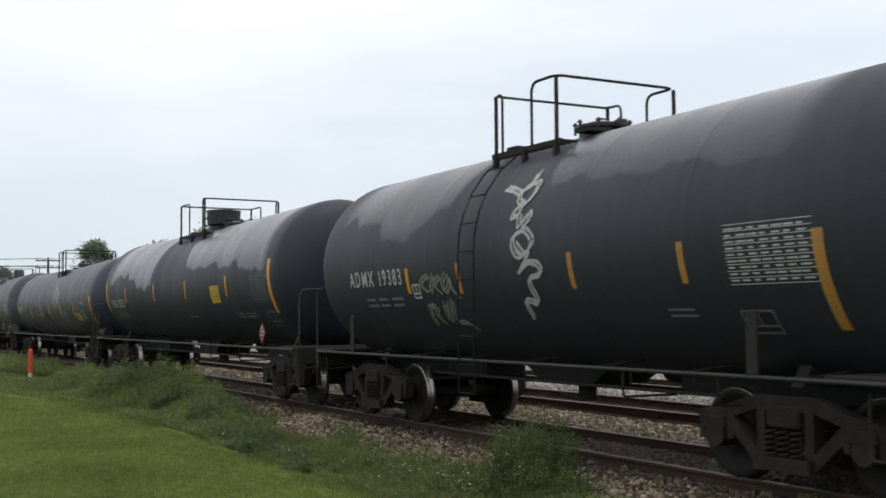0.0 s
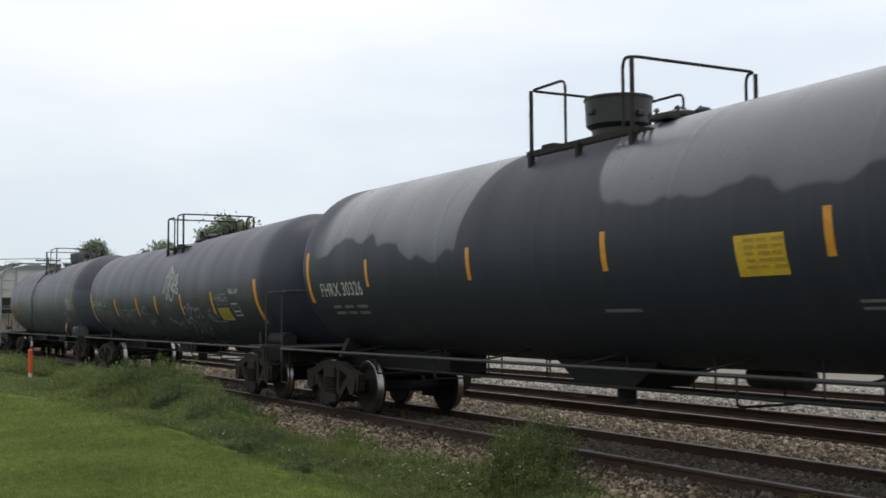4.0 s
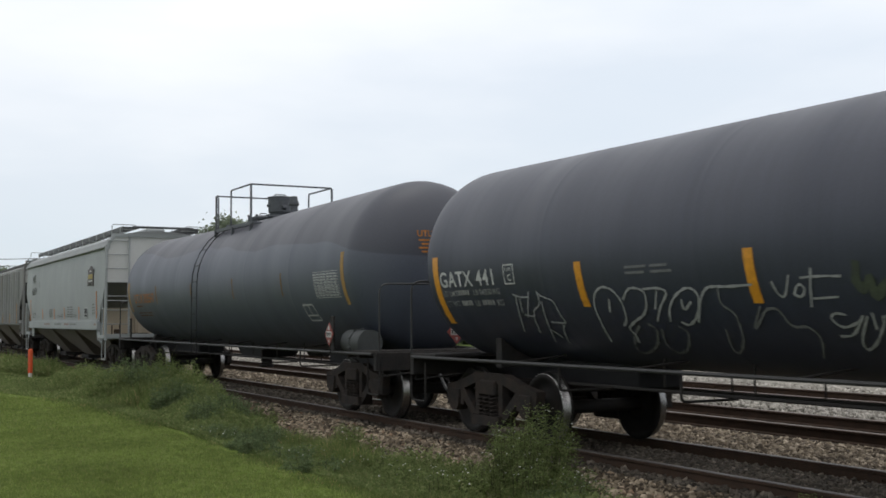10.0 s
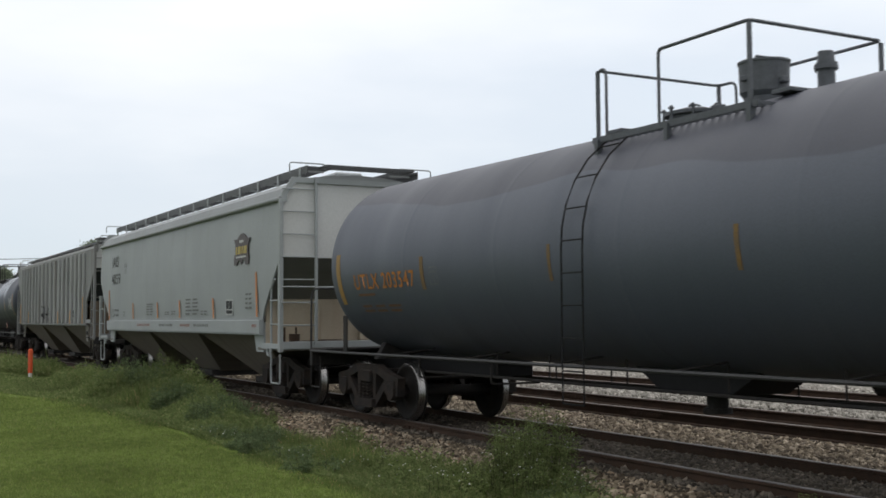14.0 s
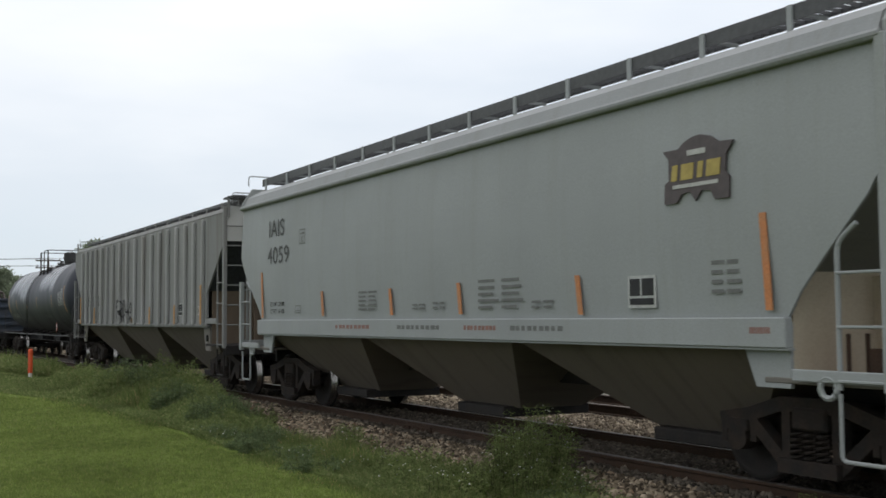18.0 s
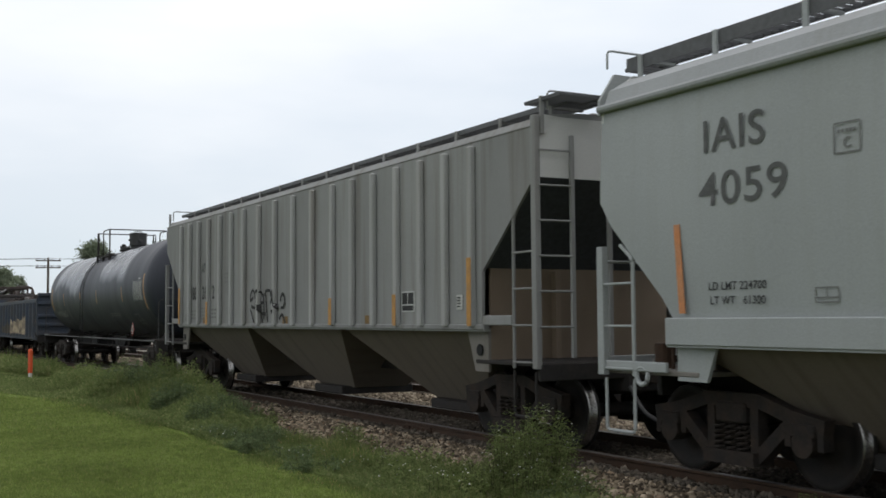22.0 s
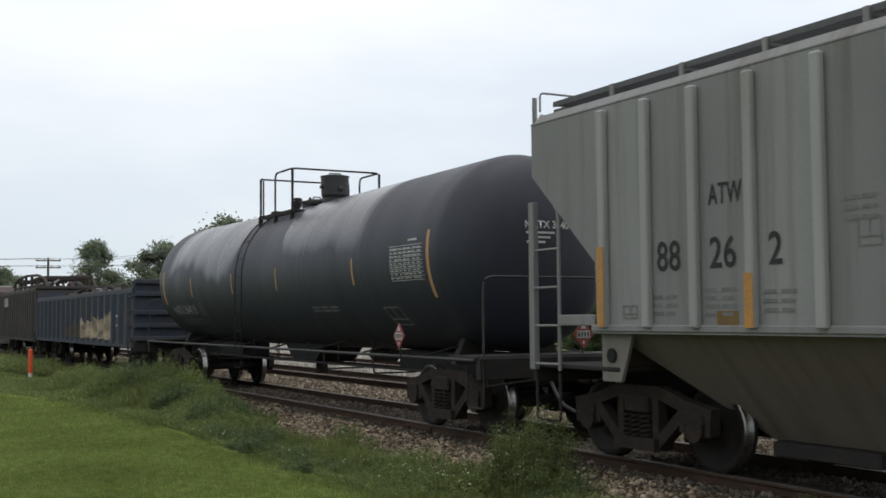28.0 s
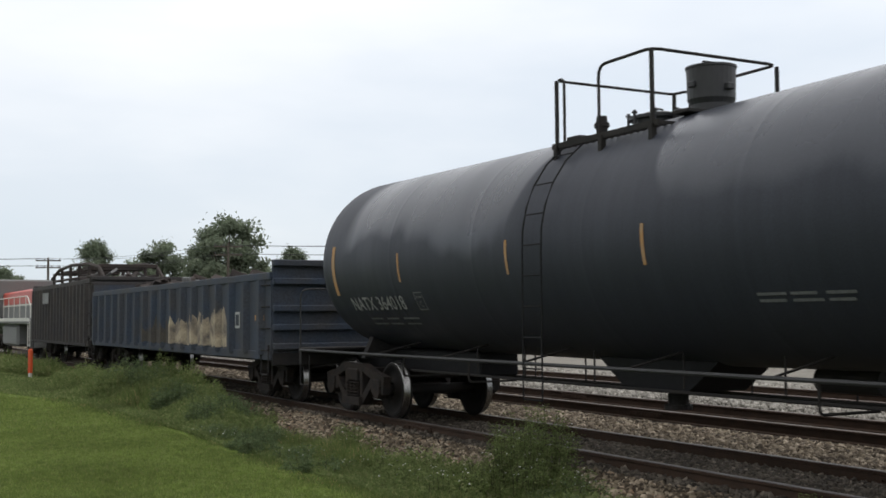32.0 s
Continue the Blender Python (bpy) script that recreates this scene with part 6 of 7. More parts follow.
stroke(car, [[(1.87, 1.9), (1.90, 2.01), (1.83, 2.11), (1.73, 2.14), (1.63, 2.05), (1.59, 1.89), (1.56, 1.78)],
             [(1.87, 1.93), (1.79, 1.95), (1.73, 2.0)],
             [(1.82, 1.82), (1.60, 1.78)],
             [(1.88, 1.76), (1.80, 1.68), (1.72, 1.57), (1.68, 1.52)],
             [(1.52, 1.89), (1.47, 2.02), (1.37, 2.13), (1.25, 2.07), (1.14, 2.0), (1.11, 1.87), (1.12, 1.57)],
             [(1.44, 1.89), (1.14, 1.88)],
             [(1.41, 1.68), (1.01, 1.67)],
             [(1.28, 1.85), (1.26, 1.65), (1.16, 1.5)],
             [(1.07, 2.0), (1.03, 2.1), (0.89, 2.11), (0.75, 2.09), (0.76, 1.99)],
             [(1.00, 2.02), (0.99, 1.87), (0.94, 1.67), (0.91, 1.52)],
             [(0.76, 1.86), (0.69, 1.98), (0.59, 2.08), (0.52, 2.11), (0.47, 2.0), (0.43, 1.85), (0.34, 1.76)],
             [(0.73, 1.74), (0.67, 1.67), (0.53, 1.71), (0.40, 1.73)],
             [(0.67, 1.64), (0.60, 1.54), (0.51, 1.52)],
             [(0.24, 1.89), (0.21, 1.99), (0.12, 2.03), (0.03, 1.98), (0.02, 1.86), (0.10, 1.77), (0.22, 1.78)],
             [(0.29, 1.57), (0.19, 1.66), (0.09, 1.64), (0.02, 1.54), (-0.01, 1.5)]], 0.055, M["spray_black"], None, 0, over_posts, label="black sprayed tag across sheets and posts")

# seventh: black tank car, faded above
G0 = 115.85
car = tank_car(G0, 7.25, 8.95, 1.41, 2.43, M["tank_g"], "black tank car with dusty faded upper flanks", (115.2 - G0, 117.0 - G0), arch=0.95)
R, Z = 1.41, 2.43
add_housing(car, -0.56, R + Z, 0.275, 0.50, M["black"], 0.88)
add_manway(car, 0.37, R + Z - 0.02, "black")
add_valve(car, 1.48, R + Z, 0.075, 0.30)
add_lettering(car, "NATX 364018", 0.205, (6.55, 1.71), M["stencil_mid"], R, Z, 1.06)
plate_box(car, 4.26, 4.02, 1.70, 1.94, M["stencil_dim"], R, Z)
bars(car, 6.15, 4.42, 1.46, 1.62, 2, M["stencil_dim"], R, Z, seed=3, cells=3, thick=0.3)
stripes(car, (4.57, 1.59, -1.04, -4.53), 2.31, 0.42, R, Z, M["amber_faded"], 0.05)
patch(car, "reflective_stripe", -7.11 - 0.04, -7.11 + 0.04, 1.86, 2.80, M["amber_faded"], R, Z, n=10)
patch(car, "reflective_stripe", 6.95 - 0.06, 6.95 + 0.05, 1.95, 2.75, M["amber_faded"], R, Z, n=10)
data_table(car, -5.90, -6.96, 2.12, 2.62, R, Z, M["stencil"], 15)
bars(car, -6.50, -6.96, 2.66, 2.72, 1, M["stencil"], R, Z, seed=2)
ruled_box(car, -5.39, -5.90, 1.48, 1.74, M["stencil_dim"], R, Z, lean=0.1)
bars(car, -2.46, -3.67, 1.68, 1.80, 2, M["stencil_dim"], R, Z, seed=7, cells=3)
add_placard(car, -6.45, 1.32)
add_placard(car, -8.3, 1.34, 0.35, True)
end_text(car, "NATX 364018", 0.105, 0, Z, R, 7.25, 0.72, 2.80, -0.35, M["stencil"], 3)


# ---------------------------------------------------------------- gondolas and the engine
M["gon_blue"] = worn("worn_dark_blue_paint", (0.042, 0.054, 0.076), (0.062, 0.058, 0.056), 0.7, 0.0, 1.6, 25, 0.2, 0.8)
M["gon_dark"] = worn("sooty_brown_paint", (0.046, 0.044, 0.046), (0.070, 0.060, 0.054), 0.8, 0.0, 1.6, 25, 0.2, 0.8)
M["scrap"] = worn("rusty_scrap_metal", (0.066, 0.052, 0.046), (0.040, 0.038, 0.038), 0.85, 0.2, 3.0, 30, 0.4, 0.8)
M["scrap_grey"] = worn("grey_scrap_metal", (0.20, 0.20, 0.20), (0.09, 0.085, 0.08), 0.6, 0.4, 4.0, 30, 0.3, 0.6)


def gondola(y0, half, top, floor, paint, label, posts, bulk=0.1):
    car = rail_car("gondola_car", label, "gondola car", y0)
    W = 1.52
    for s in (-1, 1):
        box_part("side_wall", s * W - 0.02, s * W + 0.02, -half, half, floor, top, paint, car, 0.0)
        box_part("top_chord", s * W - 0.05, s * W + 0.09, -half, half, top - 0.12, top + 0.02, paint, car, 0.012)
        box_part("side_sill", s * W - 0.05, s * W + 0.08, -half, half, floor - 0.10, floor + 0.06, paint, car, 0.012)
        for k in range(posts):
            y = -half + 0.45 + (2 * half - 0.9) * k / (posts - 1)
            bm = bmesh.new()
            a, b = s * (W + 0.02), s * (W + 0.13)
            v = [(a, y - 0.14), (b, y - 0.07), (b, y + 0.07), (a, y + 0.14)]
            lo = [bm.verts.new((x, yy, floor)) for x, yy in v]
            hi = [bm.verts.new((x, yy, top - 0.12)) for x, yy in v]
            for i in range(3):
                bm.faces.new((lo[i], lo[i + 1], hi[i + 1], hi[i]))
            bm.faces.new(lo[::-1]), bm.faces.new(hi), bm.faces.new((lo[3], lo[0], hi[0], hi[3]))
            part("side_post", bm, paint, car)
        ye = s * half
        box_part("end_wall", -W, W, ye - 0.03, ye + 0.03, floor, top + bulk, paint, car, 0.0)
        for z in (floor + 0.15, floor + 0.5, floor + 0.85, top - 0.15, top + bulk - 0.06):
            box_part("end_rib", -W, W, min(ye + s * 0.03, ye + s * 0.12), max(ye + s * 0.03, ye + s * 0.12), z - 0.06, z + 0.06, paint, car, 0.015)
        box_part("end_sill", -W, W, ye - 0.05, ye + 0.05, 0.72, max(floor, 0.95), M["frame"], car, 0.01)
        for e in (-1, 1):
            x = e * (W + 0.05)
            for z in (1.0, 1.4, 1.8, 2.2):
                bm = bmesh.new()
                tube(bm, bent([(e * W, ye - s * 0.05, z), (x + e * 0.03, ye - s * 0.05, z), (x + e * 0.03, ye - s * 0.45, z), (e * W, ye - s * 0.45, z)], 0.03), 0.014, 6)
                part("grab_iron", bm, M["frame"], car)
            bm = bmesh.new()
            tube(bm, bent([(x, ye - s * 0.05, 1.1), (x, ye - s * 0.05, 0.55), (x, ye - s * 0.45, 0.55), (x, ye - s * 0.45, 1.1)], 0.05), 0.016, 6)
            part("sill_step", bm, M["frame"], car)
        add_coupler(car, s * (half + 0.62), s)
        add_truck(car, s * (half - 1.55))
    box_part("floor_plate", -W, W, -half, half, 1.0, 1.06, M["frame"], car, 0.0)
    box_part("centre_sill", -0.3, 0.3, -half, half, 0.66, 0.98, M["frame"], car, 0.02)
    return car


def scrap_load(car, half, level, seed, count, tall=0.5):
    """A heap of bent plates, beams and pipes in the car; what lies in it rides with it."""
    rnd = random.Random(seed)
    bm = bmesh.new()
    nx, ny = 8, 60
    vs = []
    for j in range(ny + 1):
        for i in range(nx + 1):
            x, y = -1.45 + 2.9 * i / nx, -half + 0.1 + (2 * half - 0.2) * j / ny
            z = level - 0.25 + 0.35 * noise.noise(Vector((x * 1.3, y * 0.8, seed))) + 0.25 * math.cos(x)
            vs.append(bm.verts.new((x, y, z)))
    for j in range(ny):
        for i in range(nx):
            bm.faces.new((vs[j * (nx + 1) + i], vs[j * (nx + 1) + i + 1], vs[(j + 1) * (nx + 1) + i + 1], vs[(j + 1) * (nx + 1) + i]))
    part("scrap_heap", bm, M["scrap"], car, "heap of rusty scrap metal")
    for k in range(count):
        bm = bmesh.new()
        l, w, h = rnd.uniform(0.3, 1.3), rnd.uniform(0.06, 0.42), rnd.uniform(0.03, 0.2)
        if rnd.random() < 0.35:
            rod(bm, (0, -l / 2, 0), (0, l / 2, 0), w * 0.3, 9)
        else:
            box(bm, -w / 2, w / 2, -l / 2, l / 2, -h / 2, h / 2, 0.01)
        m = pose(rnd.uniform(-0.75, 0.75), rnd.uniform(-half + 1, half - 1), level + rnd.uniform(-0.1, tall * 0.6), rnd.uniform(-25, 25), rnd.uniform(-40, 40), rnd.uniform(0, 180))
        bmesh.ops.transform(bm, matrix=m, verts=bm.verts)
        part("scrap_piece", bm, M["scrap_grey"] if rnd.random() < 0.12 else M["scrap"], car)


H0 = 133.40
car = gondola(H0, 8.0, 2.42, 0.92, M["gon_blue"], "dark blue gondola car heaped with rusty scrap metal", 18, 0.25)
scrap_load(car, 7.9, 2.34, 5, 90, 0.40)
patch(car, "stencil_frame", -5.94, -6.22, 1.40, 1.72, M["stencil"], None, 0, 0.004, -1.545)
patch(car, "stencil_panel", -5.98, -6.18, 1.45, 1.67, M["gon_blue"], None, 0, 0.009, -1.545)


def sprayed_band(car, y0, y1, half, posts, low, high, material, seed, label):
    """Paint sprayed over wall and posts alike, with a ragged upper rim."""
    rnd = random.Random(seed)
    edge = [-half + 0.45 + (2 * half - 0.9) * q / (posts - 1) + d for q in range(posts) for d in (-0.14, -0.07, 0.07, 0.14)]
    ys = sorted([y for y in edge if y0 < y < y1] + [y0 + (y1 - y0) * k / 40 for k in range(41)])
    def out(y):
        d = min(abs(y - (-half + 0.45 + (2 * half - 0.9) * q / (posts - 1))) for q in range(posts))
        return 1.544 + 0.11 * min(1.0, max(0.0, (0.14 - d) / 0.07))
    bm = bmesh.new()
    cols = []
    for k, y in enumerate(ys):
        h = high + 0.24 * noise.noise(Vector((y * 1.9, seed, 0))) + rnd.choice((0.0, -0.12, -0.2, 0.06, 0.16)) * (1 if k % 2 else 0.5)
        cols.append([bm.verts.new((-out(y), y, z)) for z in (low + rnd.uniform(0, 0.06), (low + h) / 2, h)])
    for a, b in zip(cols, cols[1:]):
        for i in (0, 1):
            bm.faces.new((a[i], b[i], b[i + 1], a[i + 1]))
    tagged(part("graffiti", bm, material, car, label), label, kind="stuff")


sprayed_band(car, -5.5, -1.1, 8.0, 18, 0.99, 1.62, M["spray_tan"], 3, "peeling tan sprayed lettering over plates and posts")
sprayed_band(car, -1.1, 1.4, 8.0, 18, 0.99, 1.45, M["spray_brown"], 5, "faint brown sprayed shapes")
patch(car, "reflective_stripe", -7.18, -7.68, 1.55, 1.65, M["amber_old"], None, 0, 0.006, -1.56)

I0 = 147.60
car = gondola(I0, 5.7, 2.86, 0.85, M["gon_dark"], "tall sooty gondola car loaded with scrap framework", 18)
scrap_load(car, 5.6, 2.8, 9, 36, 0.6)
patch(car, "stencil_panel", 2.6, 1.3, 2.2, 2.6, M["scrap_grey"], None, 0, 0.01, -1.655)
for x in (-1.0, 0.9):
    bm = bmesh.new()
    for k in range(6):
        y = -4.4 + 1.7 * k
        rod(bm, (x, y, 2.7), (x, y, 3.55 - 0.035 * (k - 3) ** 2), 0.06, 6)
    tube(bm, [(x, -5.2, 2.9), (x, -4.4, 3.3), (x, -2.6, 3.5), (x, 0.5, 3.58), (x, 3.0, 3.5), (x, 4.6, 3.2)], 0.06, 6)
    tube(bm, [(x, -4.4, 3.05), (x, 4.2, 3.1)], 0.05, 6)
    part("scrap_framework", bm, M["scrap"], car, "bent steel framework lying on the load")
for k in range(5):
    bm = bmesh.new()
    box(bm, -1.0, 0.9, -4.4 + 1.9 * k, -4.2 + 1.9 * k + 0.7 * (k % 2), 3.3, 3.42, 0.01)
    part("scrap_piece", bm, M["scrap"], car)

M["loco_red"] = plain("red_engine_paint", (0.52, 0.045, 0.025), 0.4)
M["loco_white"] = plain("white_engine_stripe", (0.62, 0.60, 0.56), 0.5)
M["loco_grey"] = plain("grey_engine_frame", (0.16, 0.16, 0.155), 0.6)
J0 = 161.9
car = rail_car("locomotive", "red locomotive with white stripes and a white handrail", "locomotive", J0)
h = 7.4
bm = bmesh.new()
box(bm, -0.95, 0.95, -h + 0.9, h - 2.4, 1.7, 2.30, 0.03)
part("engine_doors", bm, M["loco_grey"], car)
bm = bmesh.new()
box(bm, -0.98, 0.98, -h + 0.85, h - 2.4, 2.30, 2.98, 0.08)
part("hood", bm, M["loco_red"], car)
bm = bmesh.new()
box(bm, -1.5, 1.5, h - 2.4, h - 0.6, 1.7, 3.7, 0.08)
part("cab", bm, M["loco_grey"], car)
box_part("hood_stripe", -1.0, 1.0, -h + 0.83, h - 2.5, 2.26, 2.34, M["loco_white"], car, 0.0)
box_part("walkway", -1.5, 1.5, -h, h, 1.45, 1.68, M["loco_grey"], car, 0.02)
box_part("walkway_edge", -1.53, -1.505, -h, h, 1.55, 1.70, M["loco_white"], car, 0.0)
box_part("fuel_tank", -1.3, 1.3, -2.4, 2.4, 0.40, 1.40, M["loco_grey"], car, 0.12)
box_part("pilot", -1.45, 1.45, -h - 0.06, -h, 0.45, 1.45, M["loco_grey"], car, 0.02)
for s in (-1, 1):
    bm = bmesh.new()
    tube(bm, bent([(s * 1.45, -h + 0.1, 1.68), (s * 1.45, -h + 0.1, 2.2), (s * 1.45, -h + 1.0, 2.62), (s * 1.45, h - 2.6, 2.62)], 0.15), 0.026)
    part("handrail", bm, M["loco_white"], car)
    for k in range(6):
        bm = bmesh.new()
        rod(bm, (s * 1.45, -h + 1.4 + 1.75 * k, 1.68), (s * 1.45, -h + 1.4 + 1.75 * k, 2.62), 0.02, 6)
        part("stanchion", bm, M["loco_white"], car)
    bm = bmesh.new()
    for z in (0.55, 0.9, 1.25):
        box(bm, s * 1.45 - 0.05, s * 1.45 + 0.05, -h, -h + 0.5, z, z + 0.03, 0.0)
    for y in (-h, -h + 0.5):
        rod(bm, (s * 1.48, y, 0.5), (s * 1.48, y, 1.66), 0.022, 6)
    part("step_ladder", bm, M["loco_white"], car)
    add_coupler(car, s * (h + 0.55), s)
    add_truck(car, s * (h - 2.2))


# ---------------------------------------------------------------- ballast, grass and weeds
def stones_mesh(name, material, patches, seed):
    """Broken stones lying on the ground: patches are (x0, x1, y0, y1, stones, smallest, largest, lift)."""
    rs = np.random.RandomState(seed)
    base = np.array([(x, y, z) for x in (-1, 1) for y in (-1, 1) for z in (-1, 1)], float)
    quads = np.array([(0, 1, 3, 2), (4, 6, 7, 5), (0, 4, 5, 1), (2, 3, 7, 6), (0, 2, 6, 4), (1, 5, 7, 3)])
    allv, allf, off = [], [], 0
    for x0, x1, y0, y1, n, lo, hi, lift in patches:
        px, py = rs.uniform(x0, x1, n), rs.uniform(y0, y1, n)
        size = lo + (hi - lo) * rs.random_sample(n) ** 1.8
        pz = np.array([ground_z(a, b) for a, b in zip(px, py)]) + size * 0.25 + lift
        jit = base[None] * (0.5 + rs.uniform(-0.28, 0.28, (n, 8, 3)))
        jit *= rs.uniform(0.6, 1.15, (n, 1, 3)) * size[:, None, None]
        a = rs.uniform(0, math.tau, (n, 3))
        ca, sa = np.cos(a), np.sin(a)
        v = jit
        x, y, z = v[..., 0], v[..., 1], v[..., 2]
        x, y = x * ca[:, :1] - y * sa[:, :1], x * sa[:, :1] + y * ca[:, :1]
        y, z = y * ca[:, 1:2] - z * sa[:, 1:2], y * sa[:, 1:2] + z * ca[:, 1:2]
        x, z = x * ca[:, 2:] - z * sa[:, 2:], x * sa[:, 2:] + z * ca[:, 2:]
        v = np.stack([x + px[:, None], y + py[:, None], z + pz[:, None]], -1)
        allv.append(v.reshape(-1, 3))
        allf.append((quads[None] + (off + np.arange(n) * 8)[:, None, None]).reshape(-1, 4))
        off += n * 8
    return quick_mesh(name, np.concatenate(allv), np.concatenate(allf), material)


def quick_mesh(name, verts, faces, material):
    """A mesh from arrays: faces all with the same number of corners."""
    me = bpy.data.meshes.new(name)
    k = faces.shape[1]
    me.vertices.add(len(verts))
    me.vertices.foreach_set("co", verts.astype(np.float32).ravel())
    me.loops.add(faces.size)
    me.loops.foreach_set("vertex_index", faces.astype(np.int32).ravel())
    me.polygons.add(len(faces))
    me.polygons.foreach_set("loop_start", np.arange(len(faces), dtype=np.int32) * k)
    me.materials.append(material)
    me.update(calc_edges=True)
    me.validate()
    return me


def island_colour(name, stops, rough=0.9, fine=30.0, translucent=0.0):
    """A colour for each loose piece of the mesh."""
    m, nodes, link, b = shader(name, rough)
    g = nodes.new("ShaderNodeNewGeometry")
    c = ramp_node(nodes, link, g.outputs["Random Per Island"], stops)
    n = noise_node(nodes, link, fine, 2)
    c = mix_node(nodes, link, 1.0, c, ramp_node(nodes, link, n, [(0.3, 0.7), (0.7, 1.2)]), "MULTIPLY")
    big = noise_node(nodes, link, 0.6, 3)
    c = mix_node(nodes, link, 1.0, c, ramp_node(nodes, link, big, [(0.3, 0.72), (0.7, 1.2)]), "MULTIPLY")
    link(c, b.inputs["Base Color"])
    b.inputs["Specular IOR Level"].default_value = 0.2
    if translucent:
        t = nodes.new("ShaderNodeBsdfTranslucent")
        link(c, t.inputs["Color"])
        mix = nodes.new("ShaderNodeMixShader")
        mix.inputs[0].default_value = translucent
        link(b.outputs[0], mix.inputs[1])
        link(t.outputs[0], mix.inputs[2])
        link(mix.outputs[0], nodes["Material Output"].inputs["Surface"])
    return m


M["stone"] = island_colour("mixed_crushed_stone", [(0.0, (0.034, 0.025, 0.017)), (0.3, (0.085, 0.066, 0.045)), (0.6, (0.178, 0.143, 0.099)), (0.9, (0.370, 0.308, 0.228)), (1.0, (0.169, 0.101, 0.060))])
M["stone_grey"] = island_colour("oily_grey_stone", [(0.0, (0.040, 0.034, 0.027)), (0.5, (0.083, 0.070, 0.056)), (0.9, (0.129, 0.111, 0.087)), (1.0, (0.215, 0.182, 0.146))])
M["stone_pale"] = island_colour("pale_crushed_stone", [(0.0, (0.039, 0.030, 0.021)), (0.35, (0.099, 0.078, 0.056)), (0.75, (0.192, 0.157, 0.113)), (1.0, (0.345, 0.291, 0.222))])
M["stone_lime"] = island_colour("pale_limestone", [(0.0, (0.15, 0.14, 0.12)), (0.5, (0.26, 0.245, 0.215)), (1.0, (0.40, 0.375, 0.335))])
M["blade"] = island_colour("grass_blades", [(0.0, (0.145, 0.198, 0.050)), (0.5, (0.185, 0.244, 0.064)), (0.85, (0.222, 0.274, 0.084)), (1.0, (0.265, 0.283, 0.110))], 0.6, 8.0, 0.4)
M["wild"] = island_colour("wild_grass_blades", [(0.0, (0.090, 0.130, 0.036)), (0.55, (0.130, 0.175, 0.050)), (0.85, (0.180, 0.205, 0.075)), (1.0, (0.30, 0.25, 0.12))], 0.7, 8.0, 0.35)
M["weed_leaf"] = island_colour("weed_leaves", [(0.0, (0.115, 0.158, 0.052)), (0.6, (0.165, 0.208, 0.075)), (1.0, (0.240, 0.265, 0.115))], 0.8, 12.0, 0.5)
M["weed_dark"] = island_colour("dark_weed_leaves", [(0.0, (0.085, 0.125, 0.058)), (0.6, (0.130, 0.178, 0.085)), (1.0, (0.205, 0.245, 0.125))], 0.8, 12.0, 0.5)
M["weed_stem"] = plain("weed_stems", (0.07, 0.085, 0.035), 0.8)
M["petal"] = plain("small_white_flowers", (0.55, 0.56, 0.50), 0.8)

tagged(new("ballast_stones", stones_mesh("ballast_stones", M["stone"], [
    (6.0, 7.5, 3.0, 12.0, 17000, 0.02, 0.06, 0.0), (5.5, 7.5, 12.0, 20.0, 19000, 0.025, 0.065, 0.0), (6.2, 7.6, 20.0, 34.0, 10000, 0.03, 0.08, 0.0), (6.4, 7.6, 34.0, 70.0, 5000, 0.05, 0.12, 0.0)], 3)),
    "coarse grey-brown ballast stones on the shoulder of the track", "ballast", "", "stuff")
tagged(new("ballast_stones", stones_mesh("ballast_stones", M["stone_grey"], [
    (7.95, 9.25, 3.0, 18.0, 22000, 0.02, 0.055, -0.005), (7.95, 9.25, 18.0, 40.0, 9000, 0.03, 0.075, -0.005), (7.4, 7.8, 3.0, 40.0, 9000, 0.025, 0.065, -0.01)], 4)),
    "dark oily ballast stones between the rails", "ballast", "", "stuff")
tagged(new("ballast_stones", stones_mesh("ballast_stones", M["stone_pale"], [
    (9.45, 11.75, 5.0, 20.0, 28000, 0.025, 0.07, 0.0), (9.45, 11.75, 20.0, 44.0, 16000, 0.035, 0.09, 0.0), (9.45, 11.75, 44.0, 80.0, 5000, 0.06, 0.14, 0.0)], 5)),
    "pale crushed stone between the tracks", "ballast", "", "stuff")
tagged(new("ballast_stones", stones_mesh("ballast_stones", M["stone_grey"], [
    (12.3, 13.65, 8.0, 40.0, 6000, 0.03, 0.08, -0.01), (15.75, 17.15, 8.0, 45.0, 5000, 0.03, 0.08, -0.01)], 6)),
    "dark stones between the rusty rails of the sidings", "ballast", "", "stuff")
tagged(new("limestone_gravel", stones_mesh("limestone_gravel", M["stone_lime"], [
    (13.95, 15.5, 8.0, 60.0, 16000, 0.025, 0.08, 0.0), (17.4, 20.4, 10.0, 60.0, 14000, 0.03, 0.10, 0.0)], 7)),
    "pale limestone gravel heaped between the sidings", "gravel", "", "stuff")


